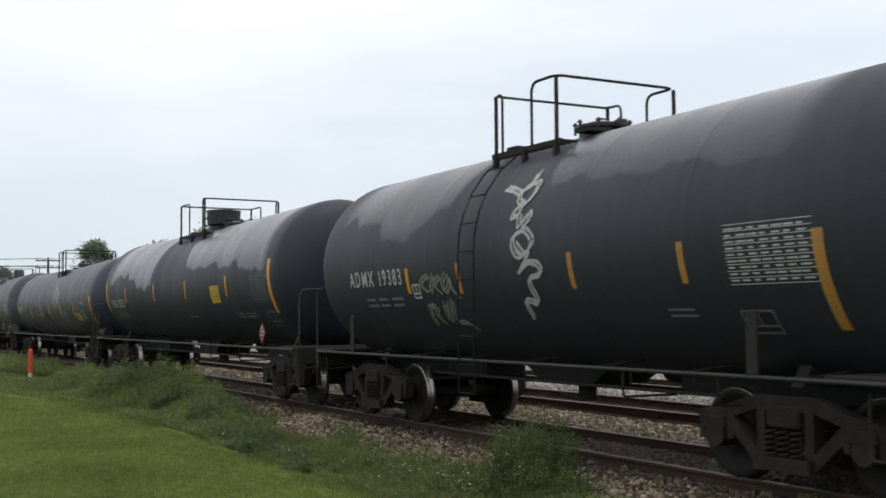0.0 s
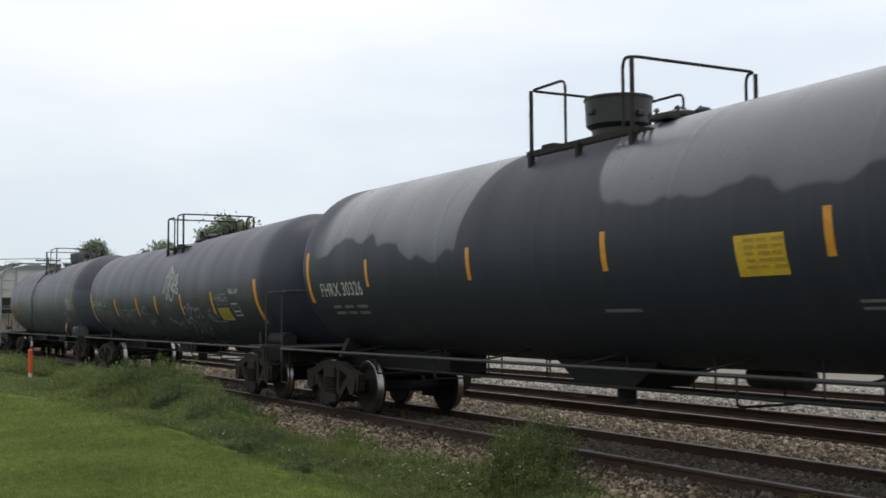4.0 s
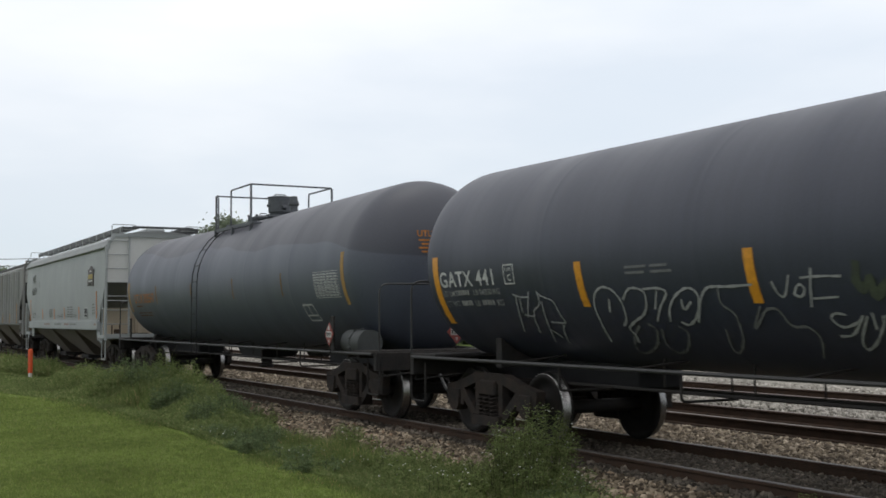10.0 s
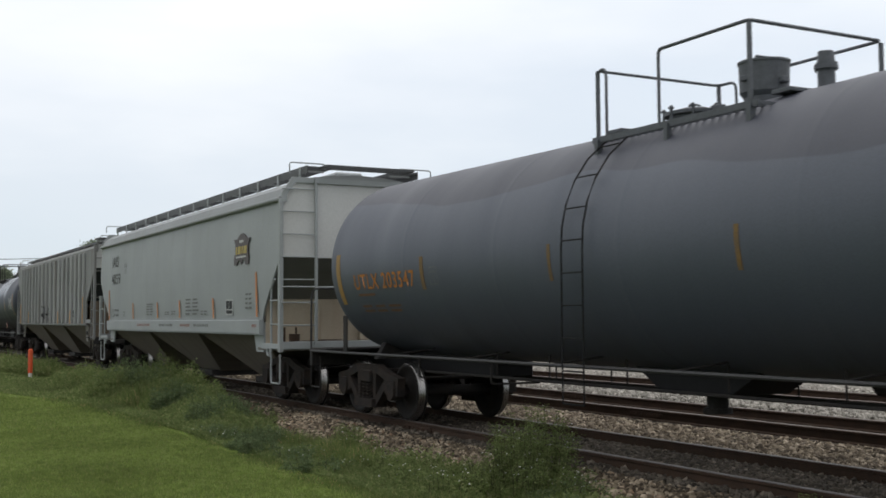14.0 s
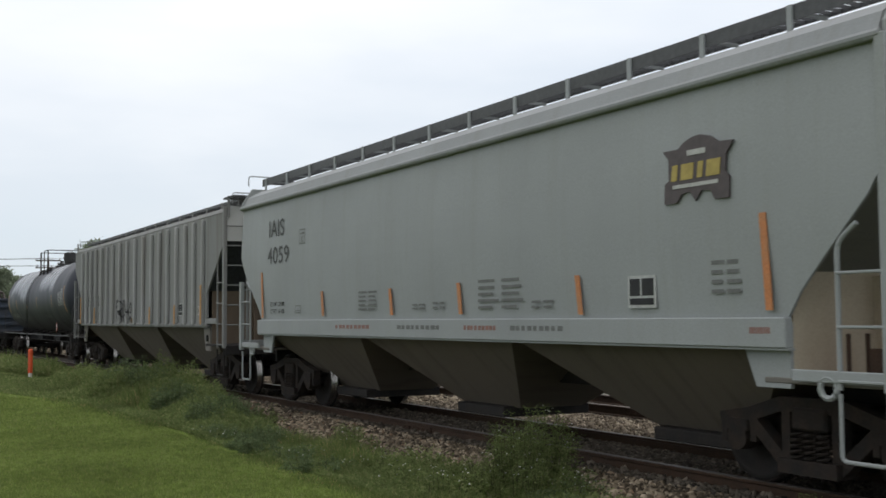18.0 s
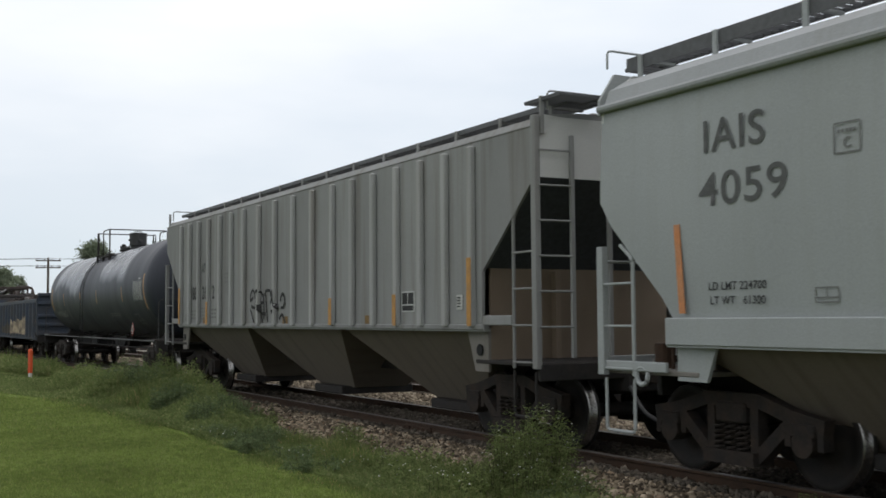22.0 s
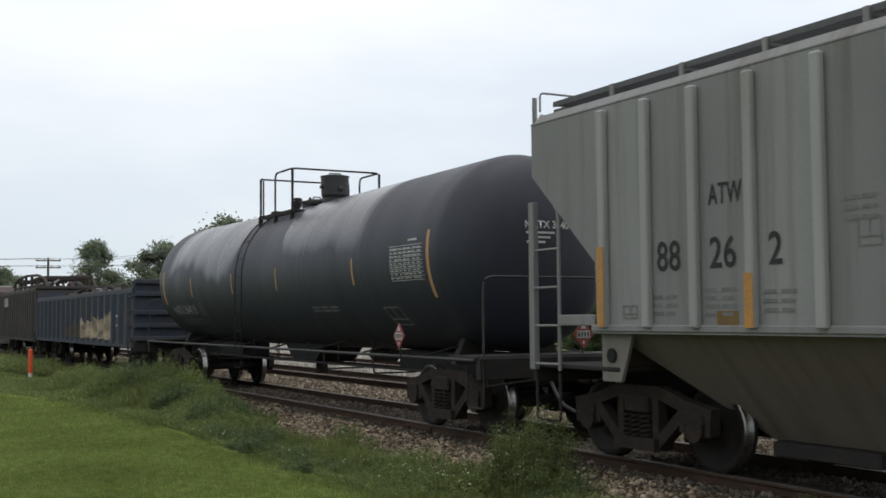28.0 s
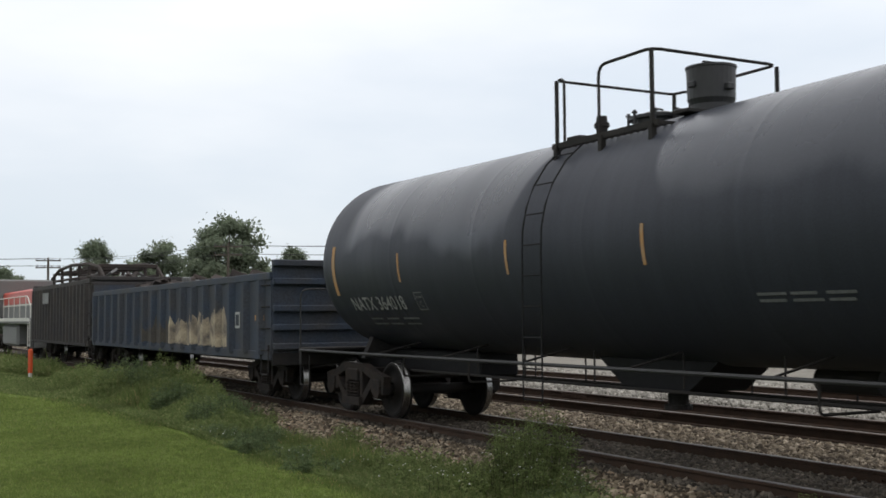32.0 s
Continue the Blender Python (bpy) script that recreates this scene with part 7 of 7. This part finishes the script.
def blades_mesh(name, material, spots, seed, bend=0.35):
    """Blades of grass, each a bent strip of two triangles' width: spots are arrays of x, y, height, width."""
    rs = np.random.RandomState(seed)
    px, py, hgt, wid = spots
    n = len(px)
    pz = np.array([ground_z(a, b) for a, b in zip(px, py)]) - 0.01
    a = rs.uniform(0, math.tau, n)
    lean = rs.uniform(0.05, bend, n) * hgt
    la = rs.uniform(0, math.tau, n)
    dx, dy = np.cos(a) * wid / 2, np.sin(a) * wid / 2
    mx, my = px + np.cos(la) * lean * 0.35, py + np.sin(la) * lean * 0.35
    tx, ty = px + np.cos(la) * lean, py + np.sin(la) * lean
    v = np.stack([
        np.stack([px - dx, py - dy, pz], -1), np.stack([px + dx, py + dy, pz], -1),
        np.stack([mx + dx * 0.8, my + dy * 0.8, pz + hgt * 0.6], -1), np.stack([mx - dx * 0.8, my - dy * 0.8, pz + hgt * 0.6], -1),
        np.stack([tx, ty, pz + hgt], -1)], 1)
    o = np.arange(n)[:, None] * 5
    quads = np.concatenate([np.concatenate([o + 0, o + 1, o + 2], 1), np.concatenate([o + 0, o + 2, o + 3], 1), np.concatenate([o + 3, o + 2, o + 4], 1)])
    return quick_mesh(name, v.reshape(-1, 3), quads, material)


def verge_edge(y):
    """Where the weeds give way to the stones."""
    return float(np.interp(y, [11, 13, 16, 19, 22, 25, 30, 36, 42], [6.5, 6.05, 5.9, 6.25, 6.75, 7.15, 7.2, 6.9, 7.1])) + 0.25 * noise.noise(Vector((0, y * 0.6, 7)))


def lawn_edge(y):
    """Where the mown lawn gives way to the weeds; farther off it swings away from the line."""
    return np.interp(y, [10, 14, 17, 20.5, 24.4, 26.7, 30, 36], [4.5, 4.45, 4.5, 4.4, 4.1, 3.45, 3.0, 2.6])


rs = np.random.RandomState(11)
# mown lawn: thicker towards the near edge of the view
def lawn_spots(n, y0, y1, x0, x1, lo, hi, w):
    x, y = rs.uniform(x0, x1, n), rs.uniform(y0, y1, n)
    keep = (x < lawn_edge(y) + 0.22 * np.array([noise.noise(Vector((0, v * 0.7, 2))) for v in y]) + rs.normal(0, 0.10, n)) & (x > y * 0.10 - 0.8) & (x < y * 0.62)
    x, y = x[keep], y[keep]
    return x, y, rs.uniform(lo, hi, len(x)), np.full(len(x), w)


tagged(new("lawn_grass", blades_mesh("lawn_grass", M["blade"], [np.concatenate(q) for q in zip(lawn_spots(150000, 8.5, 18, -0.6, 4.9, 0.02, 0.05, 0.012), lawn_spots(85000, 18, 40, 0.6, 5.0, 0.025, 0.055, 0.02))], 12, 0.7)),
       "short mown green grass", "grass", "", "stuff")


def thin_strip(x, y):
    """How far the growth reaches its height: it stays low in the strip round the marker post, between lawn and tall weeds."""
    return np.where((y > 25.0) & (y < 37.5), np.clip((x - np.interp(y, [26, 38], [3.9, 5.75])) / 1.5, 0.14, 1.0), 1.0)


def wild_spots(n, y0, y1, lo, hi, w):
    y = rs.uniform(y0, y1, n)
    edge = np.array([verge_edge(v) for v in y])
    lawn = lawn_edge(y) - 0.1
    x = lawn + (edge - lawn) * rs.random_sample(n) ** 0.9
    patchy = np.array([noise.noise(Vector((a * 0.9, b * 0.55, 1.7))) for a, b in zip(x, y)])
    rise = np.clip((x - lawn) / 1.1, 0.25, 1.0) * np.clip(0.75 + patchy * 1.1, 0.2, 1.5)
    h = rs.uniform(lo, hi, n) * rise * thin_strip(x, y)
    keep = rs.random_sample(n) < np.clip(0.75 + patchy, 0.25, 1.0) * np.where(x > edge - 0.35, 0.35, 1.0)
    return x[keep], y[keep], h[keep], np.full(keep.sum(), w)


tagged(new("wild_grass", blades_mesh("wild_grass", M["wild"], [np.concatenate(q) for q in zip(wild_spots(75000, 6.5, 18, 0.08, 0.26, 0.010), wild_spots(48000, 18, 40, 0.12, 0.42, 0.018), wild_spots(12000, 40, 90, 0.2, 0.6, 0.05))], 13, 0.6)),
       "uncut grass and weeds on the verge", "grass", "", "stuff")


def weed_tops(x, y):
    """Height of the weeds' uneven top over the verge: low by the lawn and near at hand, tallest half way along."""
    edge = np.array([verge_edge(v) for v in y])
    along = np.interp(y, [7, 13, 16, 18, 20, 22, 25, 27.5, 30, 33, 36, 46], [0.32, 0.26, 0.27, 0.34, 0.44, 0.56, 0.80, 0.78, 0.52, 0.42, 0.30, 0.40])
    across = np.clip((x - lawn_edge(y) - 0.40) / 1.2, 0.10, 1.0) * np.clip((edge + 0.30 - x) / 0.6, 0.25, 1.0)
    clump = np.array([noise.noise(Vector((a * 0.75, b * 0.5, 5.7))) + 0.55 * noise.noise(Vector((a * 2.1, b * 1.6, 9.1))) for a, b in zip(x, y)])
    return along * across * thin_strip(x, y) * np.clip(0.72 + 1.25 * clump, 0.18, 1.75), clump


def leafy_mass(name, label, n, y0, y1, leaf, seed):
    """Weeds as a loose cloud of small leaves that thins out towards its top."""
    r = np.random.RandomState(seed)
    y = r.uniform(y0, y1, n)
    edge = np.array([verge_edge(v) for v in y])
    x = edge + 0.2 - (edge + 0.1 - lawn_edge(y) - 0.2) * r.random_sample(n) ** 1.05
    top, clump = weed_tops(x, y)
    keep = r.random_sample(n) < np.clip(0.75 + clump, 0.2, 1.0)
    x, y, top = x[keep], y[keep], top[keep]
    m = len(x)
    z = np.array([ground_z(a, b) for a, b in zip(x, y)]) + top * r.uniform(0.55, 1.30, m) * r.random_sample(m) ** 0.8
    a, up = r.uniform(0, math.tau, m), r.uniform(0.0, 1.8, m)
    l = leaf * r.uniform(0.5, 1.3, m)
    d = np.stack([np.cos(a), np.sin(a), up], -1)
    d /= np.linalg.norm(d, axis=1)[:, None]
    sd = np.cross(d, np.stack([r.uniform(-1, 1, m), r.uniform(-1, 1, m), r.uniform(0.2, 1, m)], -1))
    sd /= np.linalg.norm(sd, axis=1)[:, None]
    c = np.stack([x, y, z], -1)
    mid = c + d * (l * 0.5)[:, None] + np.array([0, 0, 1.0]) * (l * 0.06)[:, None]
    tip = c + d * l[:, None] - np.array([0, 0, 1.0]) * (l * 0.1)[:, None]
    w = sd * (l * 0.13)[:, None]
    v = np.stack([c, mid + w, tip, mid - w], 1).reshape(-1, 3)
    o = np.arange(m)[:, None] * 4
    f = np.concatenate([o + np.array([[0, 1, 2]]), o + np.array([[0, 2, 3]])])
    tagged(new(name, quick_mesh(name, v, f, M["weed_leaf"])), label, "weeds", "", "stuff")


def stalk_spots(n, y0, y1, w):
    y = rs.uniform(y0, y1, n)
    edge = np.array([verge_edge(v) for v in y])
    x = edge + 0.15 - (edge + 0.1 - lawn_edge(y) - 0.25) * rs.random_sample(n)
    top, clump = weed_tops(x, y)
    return x, y, top * rs.uniform(0.6, 1.35, n), np.full(n, w)


leafy_mass("tall_weeds", "tall tangled green weeds along the ballast", 190000, 16.0, 31.0, 0.085, 14)
leafy_mass("tall_weeds", "tall tangled green weeds along the ballast", 60000, 31.0, 46.0, 0.13, 15)
leafy_mass("low_weeds", "low mixed weeds on the verge", 80000, 7.5, 16.0, 0.055, 16)
tagged(new("weed_stalks", blades_mesh("weed_stalks", M["wild"], [np.concatenate(q) for q in zip(stalk_spots(22000, 15, 31, 0.010), stalk_spots(8000, 31, 46, 0.02))], 17, 0.4)),
       "thin upright stalks among the weeds", "weeds", "", "stuff")


def weed_bush(x, y, h, r, seed, flowers=0, leaves=420, leaf=1.0, label="leafy green weed clump on the verge", leaf_mat="weed_leaf"):
    """A clump of upright weeds: stems, many small bent leaves, and sometimes white flower heads."""
    rnd = random.Random(seed)
    bush = tagged(new("weed"), label, "weed", "weeds on the verge")
    bush.matrix_basis = pose(x, y, ground_z(x, y) - 0.02)
    bm = bmesh.new()
    tips = []
    for k in range(int(14 + 26 * r) if leaves < 2000 else 90):
        a, d = rnd.uniform(0, math.tau), r * math.sqrt(rnd.random())
        hh = h * rnd.uniform(0.55, 1.0) * (1 - 0.35 * (d / r) ** 2)
        b = Vector((math.cos(a) * d, math.sin(a) * d, 0))
        t = b * rnd.uniform(1.0, 1.25) + Vector((rnd.uniform(-0.06, 0.06), rnd.uniform(-0.06, 0.06), hh))
        rod(bm, b, t, 0.006, 4, 0.002)
        tips.append((b, t))
    tagged(part("stem_tuft", bm, M["weed_stem"], bush), kind="stuff")
    vs, fs = [], []
    for k in range(leaves):
        b, t = tips[rnd.randrange(len(tips))]
        u = rnd.random() ** 0.7
        c = b.lerp(t, u) + Vector((rnd.gauss(0, 0.03), rnd.gauss(0, 0.03), rnd.gauss(0, 0.02)))
        a = rnd.uniform(0, math.tau)
        l = rnd.uniform(0.06, 0.15) * (1.15 - 0.5 * u) * leaf * (1.0 if y < 20 else 1.35)
        d = Vector((math.cos(a), math.sin(a), rnd.uniform(-0.2, 0.8))).normalized()
        sd = d.cross(Vector((rnd.uniform(-0.4, 0.4), rnd.uniform(-0.4, 0.4), 1))).normalized() * l * (0.24 if leaf > 0.8 else 0.15)
        o = len(vs)
        m1, tip = c + d * l * 0.5 + Vector((0, 0, l * 0.08)), c + d * l + Vector((0, 0, -l * 0.15))
        vs += [c, m1 + sd, tip, m1 - sd]
        fs += [(o, o + 1, o + 2), (o, o + 2, o + 3)]
    tagged(part("leaves", fast_mesh("leaves", vs, fs, M[leaf_mat]), None, bush), kind="stuff")
    if flowers:
        vs, fs = [], []
        for k in range(flowers):
            b, t = tips[rnd.randrange(len(tips))]
            c = b.lerp(t, rnd.uniform(0.75, 1.05)) + Vector((rnd.uniform(-0.05, 0.05), rnd.uniform(-0.05, 0.05), rnd.uniform(0, 0.03)))
            for q in range(3):
                a = rnd.uniform(0, math.tau)
                e = Vector((math.cos(a), math.sin(a), rnd.uniform(-0.5, 0.5))) * 0.011
                f = Vector((-math.sin(a), math.cos(a), 0.6)) * 0.011
                o = len(vs)
                vs += [c - e, c + f, c + e]
                fs.append((o, o + 1, o + 2))
        tagged(part("flowers", fast_mesh("flowers", vs, fs, M["petal"]), None, bush), kind="stuff")
    return bush


weed_bush(6.75, 10.35, 1.0, 0.46, 1, 60, 8000, 0.5, "tall weed clump with tiny white flowers beside the ballast")
weed_bush(6.35, 10.1, 0.62, 0.48, 2, 40, 4000, 0.5)
weed_bush(6.75, 9.6, 0.36, 0.3, 41, 30, 800, 0.6)
weed_bush(6.2, 13.8, 0.50, 0.28, 3, 16, 1300, 0.65)
weed_bush(5.7, 11.6, 0.42, 0.5, 4, 40, 1400, 0.62)
weed_bush(5.4, 10.2, 0.36, 0.5, 42, 30, 1200, 0.62)
weed_bush(6.4, 18.6, 0.50, 0.40, 5, 0, 1500, 0.6)
weed_bush(6.1, 17.5, 0.42, 0.4, 6, 0, 1100, 0.6)
weed_bush(5.5, 16.2, 0.32, 0.45, 7, 0, 1300, 0.55)
weed_bush(6.5, 24.6, 0.80, 0.6, 9, 0, 1800, 0.65)
weed_bush(6.6, 26.4, 0.95, 0.6, 10, 0, 1800, 0.65)
weed_bush(6.5, 28.6, 0.8, 0.6, 11, 0, 1500, 0.65)
rnd = random.Random(77)
for k in range(16):
    y = 16.5 + 16.0 * (k + rnd.random()) / 16
    x = 4.9 + (verge_edge(y) + 0.1 - 4.9) * rnd.random() ** 0.7 + max(0.0, y - 27.0) * 0.12
    weed_bush(x, y, rnd.uniform(0.35, 0.65) * (0.35 + 0.65 * (x - 4.9) / 2), rnd.uniform(0.3, 0.55), 100 + k, 0, 700, 0.7)
for k in range(10):
    y = 9.2 + 8.0 * (k + rnd.random()) / 10
    x = 4.8 + (verge_edge(y) - 4.8) * rnd.random()
    weed_bush(x, y, rnd.uniform(0.18, 0.32), rnd.uniform(0.22, 0.40), 200 + k, rnd.choice((0, 14)), 1100, 0.5, "low dark green weed clump on the verge", "weed_dark")
# broad clumps where the weeds stand highest
for k, (x, y, h, r, n) in enumerate(((5.98, 25.7, 1.12, 0.75, 6500), (6.5, 26.6, 0.9, 0.6, 3000), (5.64, 18.1, 0.72, 0.50, 5500), (6.05, 18.9, 0.66, 0.45, 3500), (5.75, 21.1, 0.78, 0.48, 4500), (6.35, 30.4, 0.6, 0.5, 2200), (5.35, 15.2, 0.34, 0.32, 2200))):
    weed_bush(x, y, h, r, 300 + k, 0, n, 0.62, "dense dark green weed clump on the verge", "weed_dark")
weed_bush(6.29, 14.46, 0.55, 0.16, 320, 6, 1200, 0.55, "thin upright green weed among the stones")
# dry dock by the rail
weed_bush(7.35, 6.9, 0.30, 0.16, 19, 0, 160, 0.7, "dry brown weed growing by the rail")

# ---------------------------------------------------------------- marker post, poles, trees
M["post_orange"] = plain("orange_marker_plastic", (0.62, 0.085, 0.02), 0.5)
M["post_white"] = plain("white_marker_plastic", (0.62, 0.62, 0.58), 0.5)
M["pole_wood"] = worn("grey_pole_wood", (0.10, 0.085, 0.07), (0.06, 0.05, 0.042), 0.9, 0.0, 4, 40, 0.4)
post = tagged(new("marker_post"), "orange and white plastic marker post standing in the verge", "marker post")
post.matrix_basis = pose(5.30, 36.0, -0.33)
bm = bmesh.new()
rod(bm, (0, 0, 0.0), (0, 0, 0.32), 0.055, 14)
part("post_base", bm, M["post_white"], post)
bm = bmesh.new()
rod(bm, (0, 0, 0.32), (0, 0, 1.0), 0.07, 16)
rod(bm, (0, 0, 1.0), (0, 0, 1.05), 0.07, 16, 0.045)
part("post_sleeve", bm, M["post_orange"], post)


def utility_pole(x, y, h, turn, label):
    pole = tagged(new("utility_pole"), label, "utility pole", "utility poles")
    pole.matrix_basis = pose(x, y, -0.85, 0, 0, turn)
    bm = bmesh.new()
    rod(bm, (0, 0, 0), (0, 0, h), 0.16, 12, 0.10)
    part("pole", bm, M["pole_wood"], pole)
    for z in (h - 0.3, h - 1.0):
        bm = bmesh.new()
        box(bm, -1.2, 1.2, -0.06, 0.06, z - 0.06, z + 0.06, 0.01)
        arm = part("crossarm", bm, M["pole_wood"], pole)
        for k in range(4):
            bm = bmesh.new()
            rod(bm, (-1.05 + 0.7 * k, 0, z + 0.06), (-1.05 + 0.7 * k, 0, z + 0.24), 0.045, 8)
            part("insulator", bm, M["pipe"], arm)
    return pole


utility_pole(18.7, 116.5, 8.7, -12, "weathered wooden utility pole with two crossarms")
utility_pole(28.9, 90.5, 8.8, -12, "wooden utility pole with crossarms behind the trees")
for z, dx in ((7.75, -1.05), (7.75, 1.05), (7.05, -0.35), (7.05, 0.9)):
    bm = bmesh.new()
    a, b = Vector((-30, 150, z + 1.5)), Vector((18.7 + dx, 116.5, z))
    c, d = Vector((28.9 + dx, 90.5, z)), Vector((60, 62, z))
    pts = []
    for p, q in ((a, b), (b, c), (c, d)):
        for k in range(12):
            u = k / 12
            pts.append(p.lerp(q, u) - Vector((0, 0, 1.6 * u * (1 - u))))
    tube(bm, pts, 0.016, 5)
    tagged(part("overhead_wire", bm, M["black"]), "thin dark wire strung between the utility poles", "wire", "overhead wires")

M["bark"] = worn("grey_brown_bark", (0.075, 0.06, 0.048), (0.045, 0.036, 0.03), 0.95, 0, 5, 40, 0.6)
# leaves of the distant trees: haze is put into their paler, greyer colour
M["leaf"] = island_colour("haze_paled_tree_leaves", [(0.0, (0.150, 0.182, 0.125)), (0.5, (0.185, 0.222, 0.150)), (1.0, (0.225, 0.255, 0.185))], 0.8, 0.5, 0.55)


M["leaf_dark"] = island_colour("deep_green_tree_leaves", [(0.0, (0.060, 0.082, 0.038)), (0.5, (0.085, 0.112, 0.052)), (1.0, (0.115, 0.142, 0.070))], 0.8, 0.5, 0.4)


def tree_parts(seed, h, spread, clumps, leaf=0.30, low=0.28, leaves="leaf"):
    """Trunk with limbs, and a crown of leaf sprays gathered in uneven clumps. Returns two meshes."""
    rnd = random.Random(seed)
    bm = bmesh.new()
    rod(bm, (0, 0, -0.3), (0, 0, h * 0.42), 0.035 * h, 12, 0.022 * h)
    centres = []
    for k in range(clumps):
        a = rnd.uniform(0, math.tau)
        u = rnd.random()
        z = h * (low + (0.97 - low) * u)
        prof = math.sin(math.pi * min(1, max(0.05, (z / h - low + 0.12) / (1.1 - low)))) ** 0.7
        d = spread * prof * math.sqrt(rnd.random()) * rnd.uniform(0.75, 1.1)
        c = Vector((math.cos(a) * d, math.sin(a) * d, z))
        centres.append((c, rnd.uniform(0.55, 1.15) * h * 0.085))
        if k % 3 == 0:
            s = Vector((0, 0, h * rnd.uniform(0.2, 0.42)))
            rod(bm, s, c, 0.010 * h, 5, 0.003 * h)
    me_t = bpy.data.meshes.new("trunk")
    bm.to_mesh(me_t), bm.free()
    me_t.materials.append(M["bark"])
    vs, fs = [], []
    for c, r in centres:
        for k in range(250):
            v = Vector((rnd.gauss(0, 1), rnd.gauss(0, 1), rnd.gauss(0, 0.75)))
            p = c + v * r * 0.52
            n = Vector((rnd.uniform(-1, 1), rnd.uniform(-1, 1), rnd.uniform(0.0, 1.2))).normalized()
            e = n.cross(Vector((rnd.uniform(-1, 1), rnd.uniform(-1, 1), 0.3))).normalized()
            f = n.cross(e)
            l = leaf * rnd.uniform(0.5, 1.1)
            o = len(vs)
            vs += [p - e * l * 0.5, p + f * l * 0.3, p + e * l * 0.5, p - f * l * 0.3]
            fs += [(o, o + 1, o + 2), (o, o + 2, o + 3)]
    return me_t, fast_mesh("crown", vs, fs, M[leaves])


# the first five kinds carry the haze-paled leaves, the last three the deep green
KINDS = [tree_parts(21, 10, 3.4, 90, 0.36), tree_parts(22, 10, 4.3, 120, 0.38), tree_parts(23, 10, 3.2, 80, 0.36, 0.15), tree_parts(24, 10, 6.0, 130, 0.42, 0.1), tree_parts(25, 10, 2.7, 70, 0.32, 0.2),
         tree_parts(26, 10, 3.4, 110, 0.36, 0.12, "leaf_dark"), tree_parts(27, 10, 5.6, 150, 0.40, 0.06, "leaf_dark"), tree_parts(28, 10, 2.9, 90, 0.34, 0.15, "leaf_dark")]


def tree(x, y, h, kind, turn, label="broad leafy green tree beyond the railway"):
    t = tagged(new("tree"), label, "tree", "trees")
    s = h / 10
    for nm, me in zip(("trunk", "crown"), KINDS[kind]):
        ob = part(nm, me, None, t)
        ob.scale = (s, s, s)
        ob.rotation_euler = (0, 0, radians(turn))
    t.matrix_basis = pose(x, y, -0.8)
    return t


def spot(az, dist):
    """A place from its bearing east of the track's line and its distance."""
    return dist * math.sin(radians(az)), dist * math.cos(radians(az))


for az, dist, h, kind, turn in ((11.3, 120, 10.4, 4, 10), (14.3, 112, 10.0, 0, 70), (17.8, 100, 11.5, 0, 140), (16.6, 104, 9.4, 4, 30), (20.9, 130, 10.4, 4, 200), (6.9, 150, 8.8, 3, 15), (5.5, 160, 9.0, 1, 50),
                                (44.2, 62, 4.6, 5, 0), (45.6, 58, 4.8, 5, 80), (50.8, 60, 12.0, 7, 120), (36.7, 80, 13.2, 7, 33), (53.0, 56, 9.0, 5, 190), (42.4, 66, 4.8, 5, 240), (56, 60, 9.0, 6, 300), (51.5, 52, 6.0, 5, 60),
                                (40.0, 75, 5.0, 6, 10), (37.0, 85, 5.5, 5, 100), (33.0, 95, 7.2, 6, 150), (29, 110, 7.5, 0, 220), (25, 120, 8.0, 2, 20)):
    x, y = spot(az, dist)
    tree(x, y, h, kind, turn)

# low scrub under the trees
for az, dist, h, kind, turn in ((43, 55, 3.6, 6, 10), (46, 50, 3.2, 6, 80), (49, 49, 3.8, 6, 150), (52, 48, 3.4, 6, 200), (40, 60, 3.2, 6, 260), (36, 70, 3.5, 6, 300), (30, 90, 4.0, 3, 40), (24, 105, 4.0, 3, 70)):
    x, y = spot(az, dist)
    tree(x, y, h, kind, turn, "low leafy scrub at the edge of the grass")


def motions():
    times = [round(k * 4 / FPS, 6) for k in range(241)]
    for car_, y_ in ROLLING:
        walk(car_, [(t, pose(TRACK_X, y_ - gone(t), 0)) for t in times][::3] + [(32.0 + 1 / 30, pose(TRACK_X, y_ - gone(32.0 + 1 / 30), 0))])
    for ob, (x, y, z) in TURNING:
        walk(ob, [(t, pose(x, y, z, math.degrees(gone(t) / WHEEL_R) % 360)) for t in times])


motions()
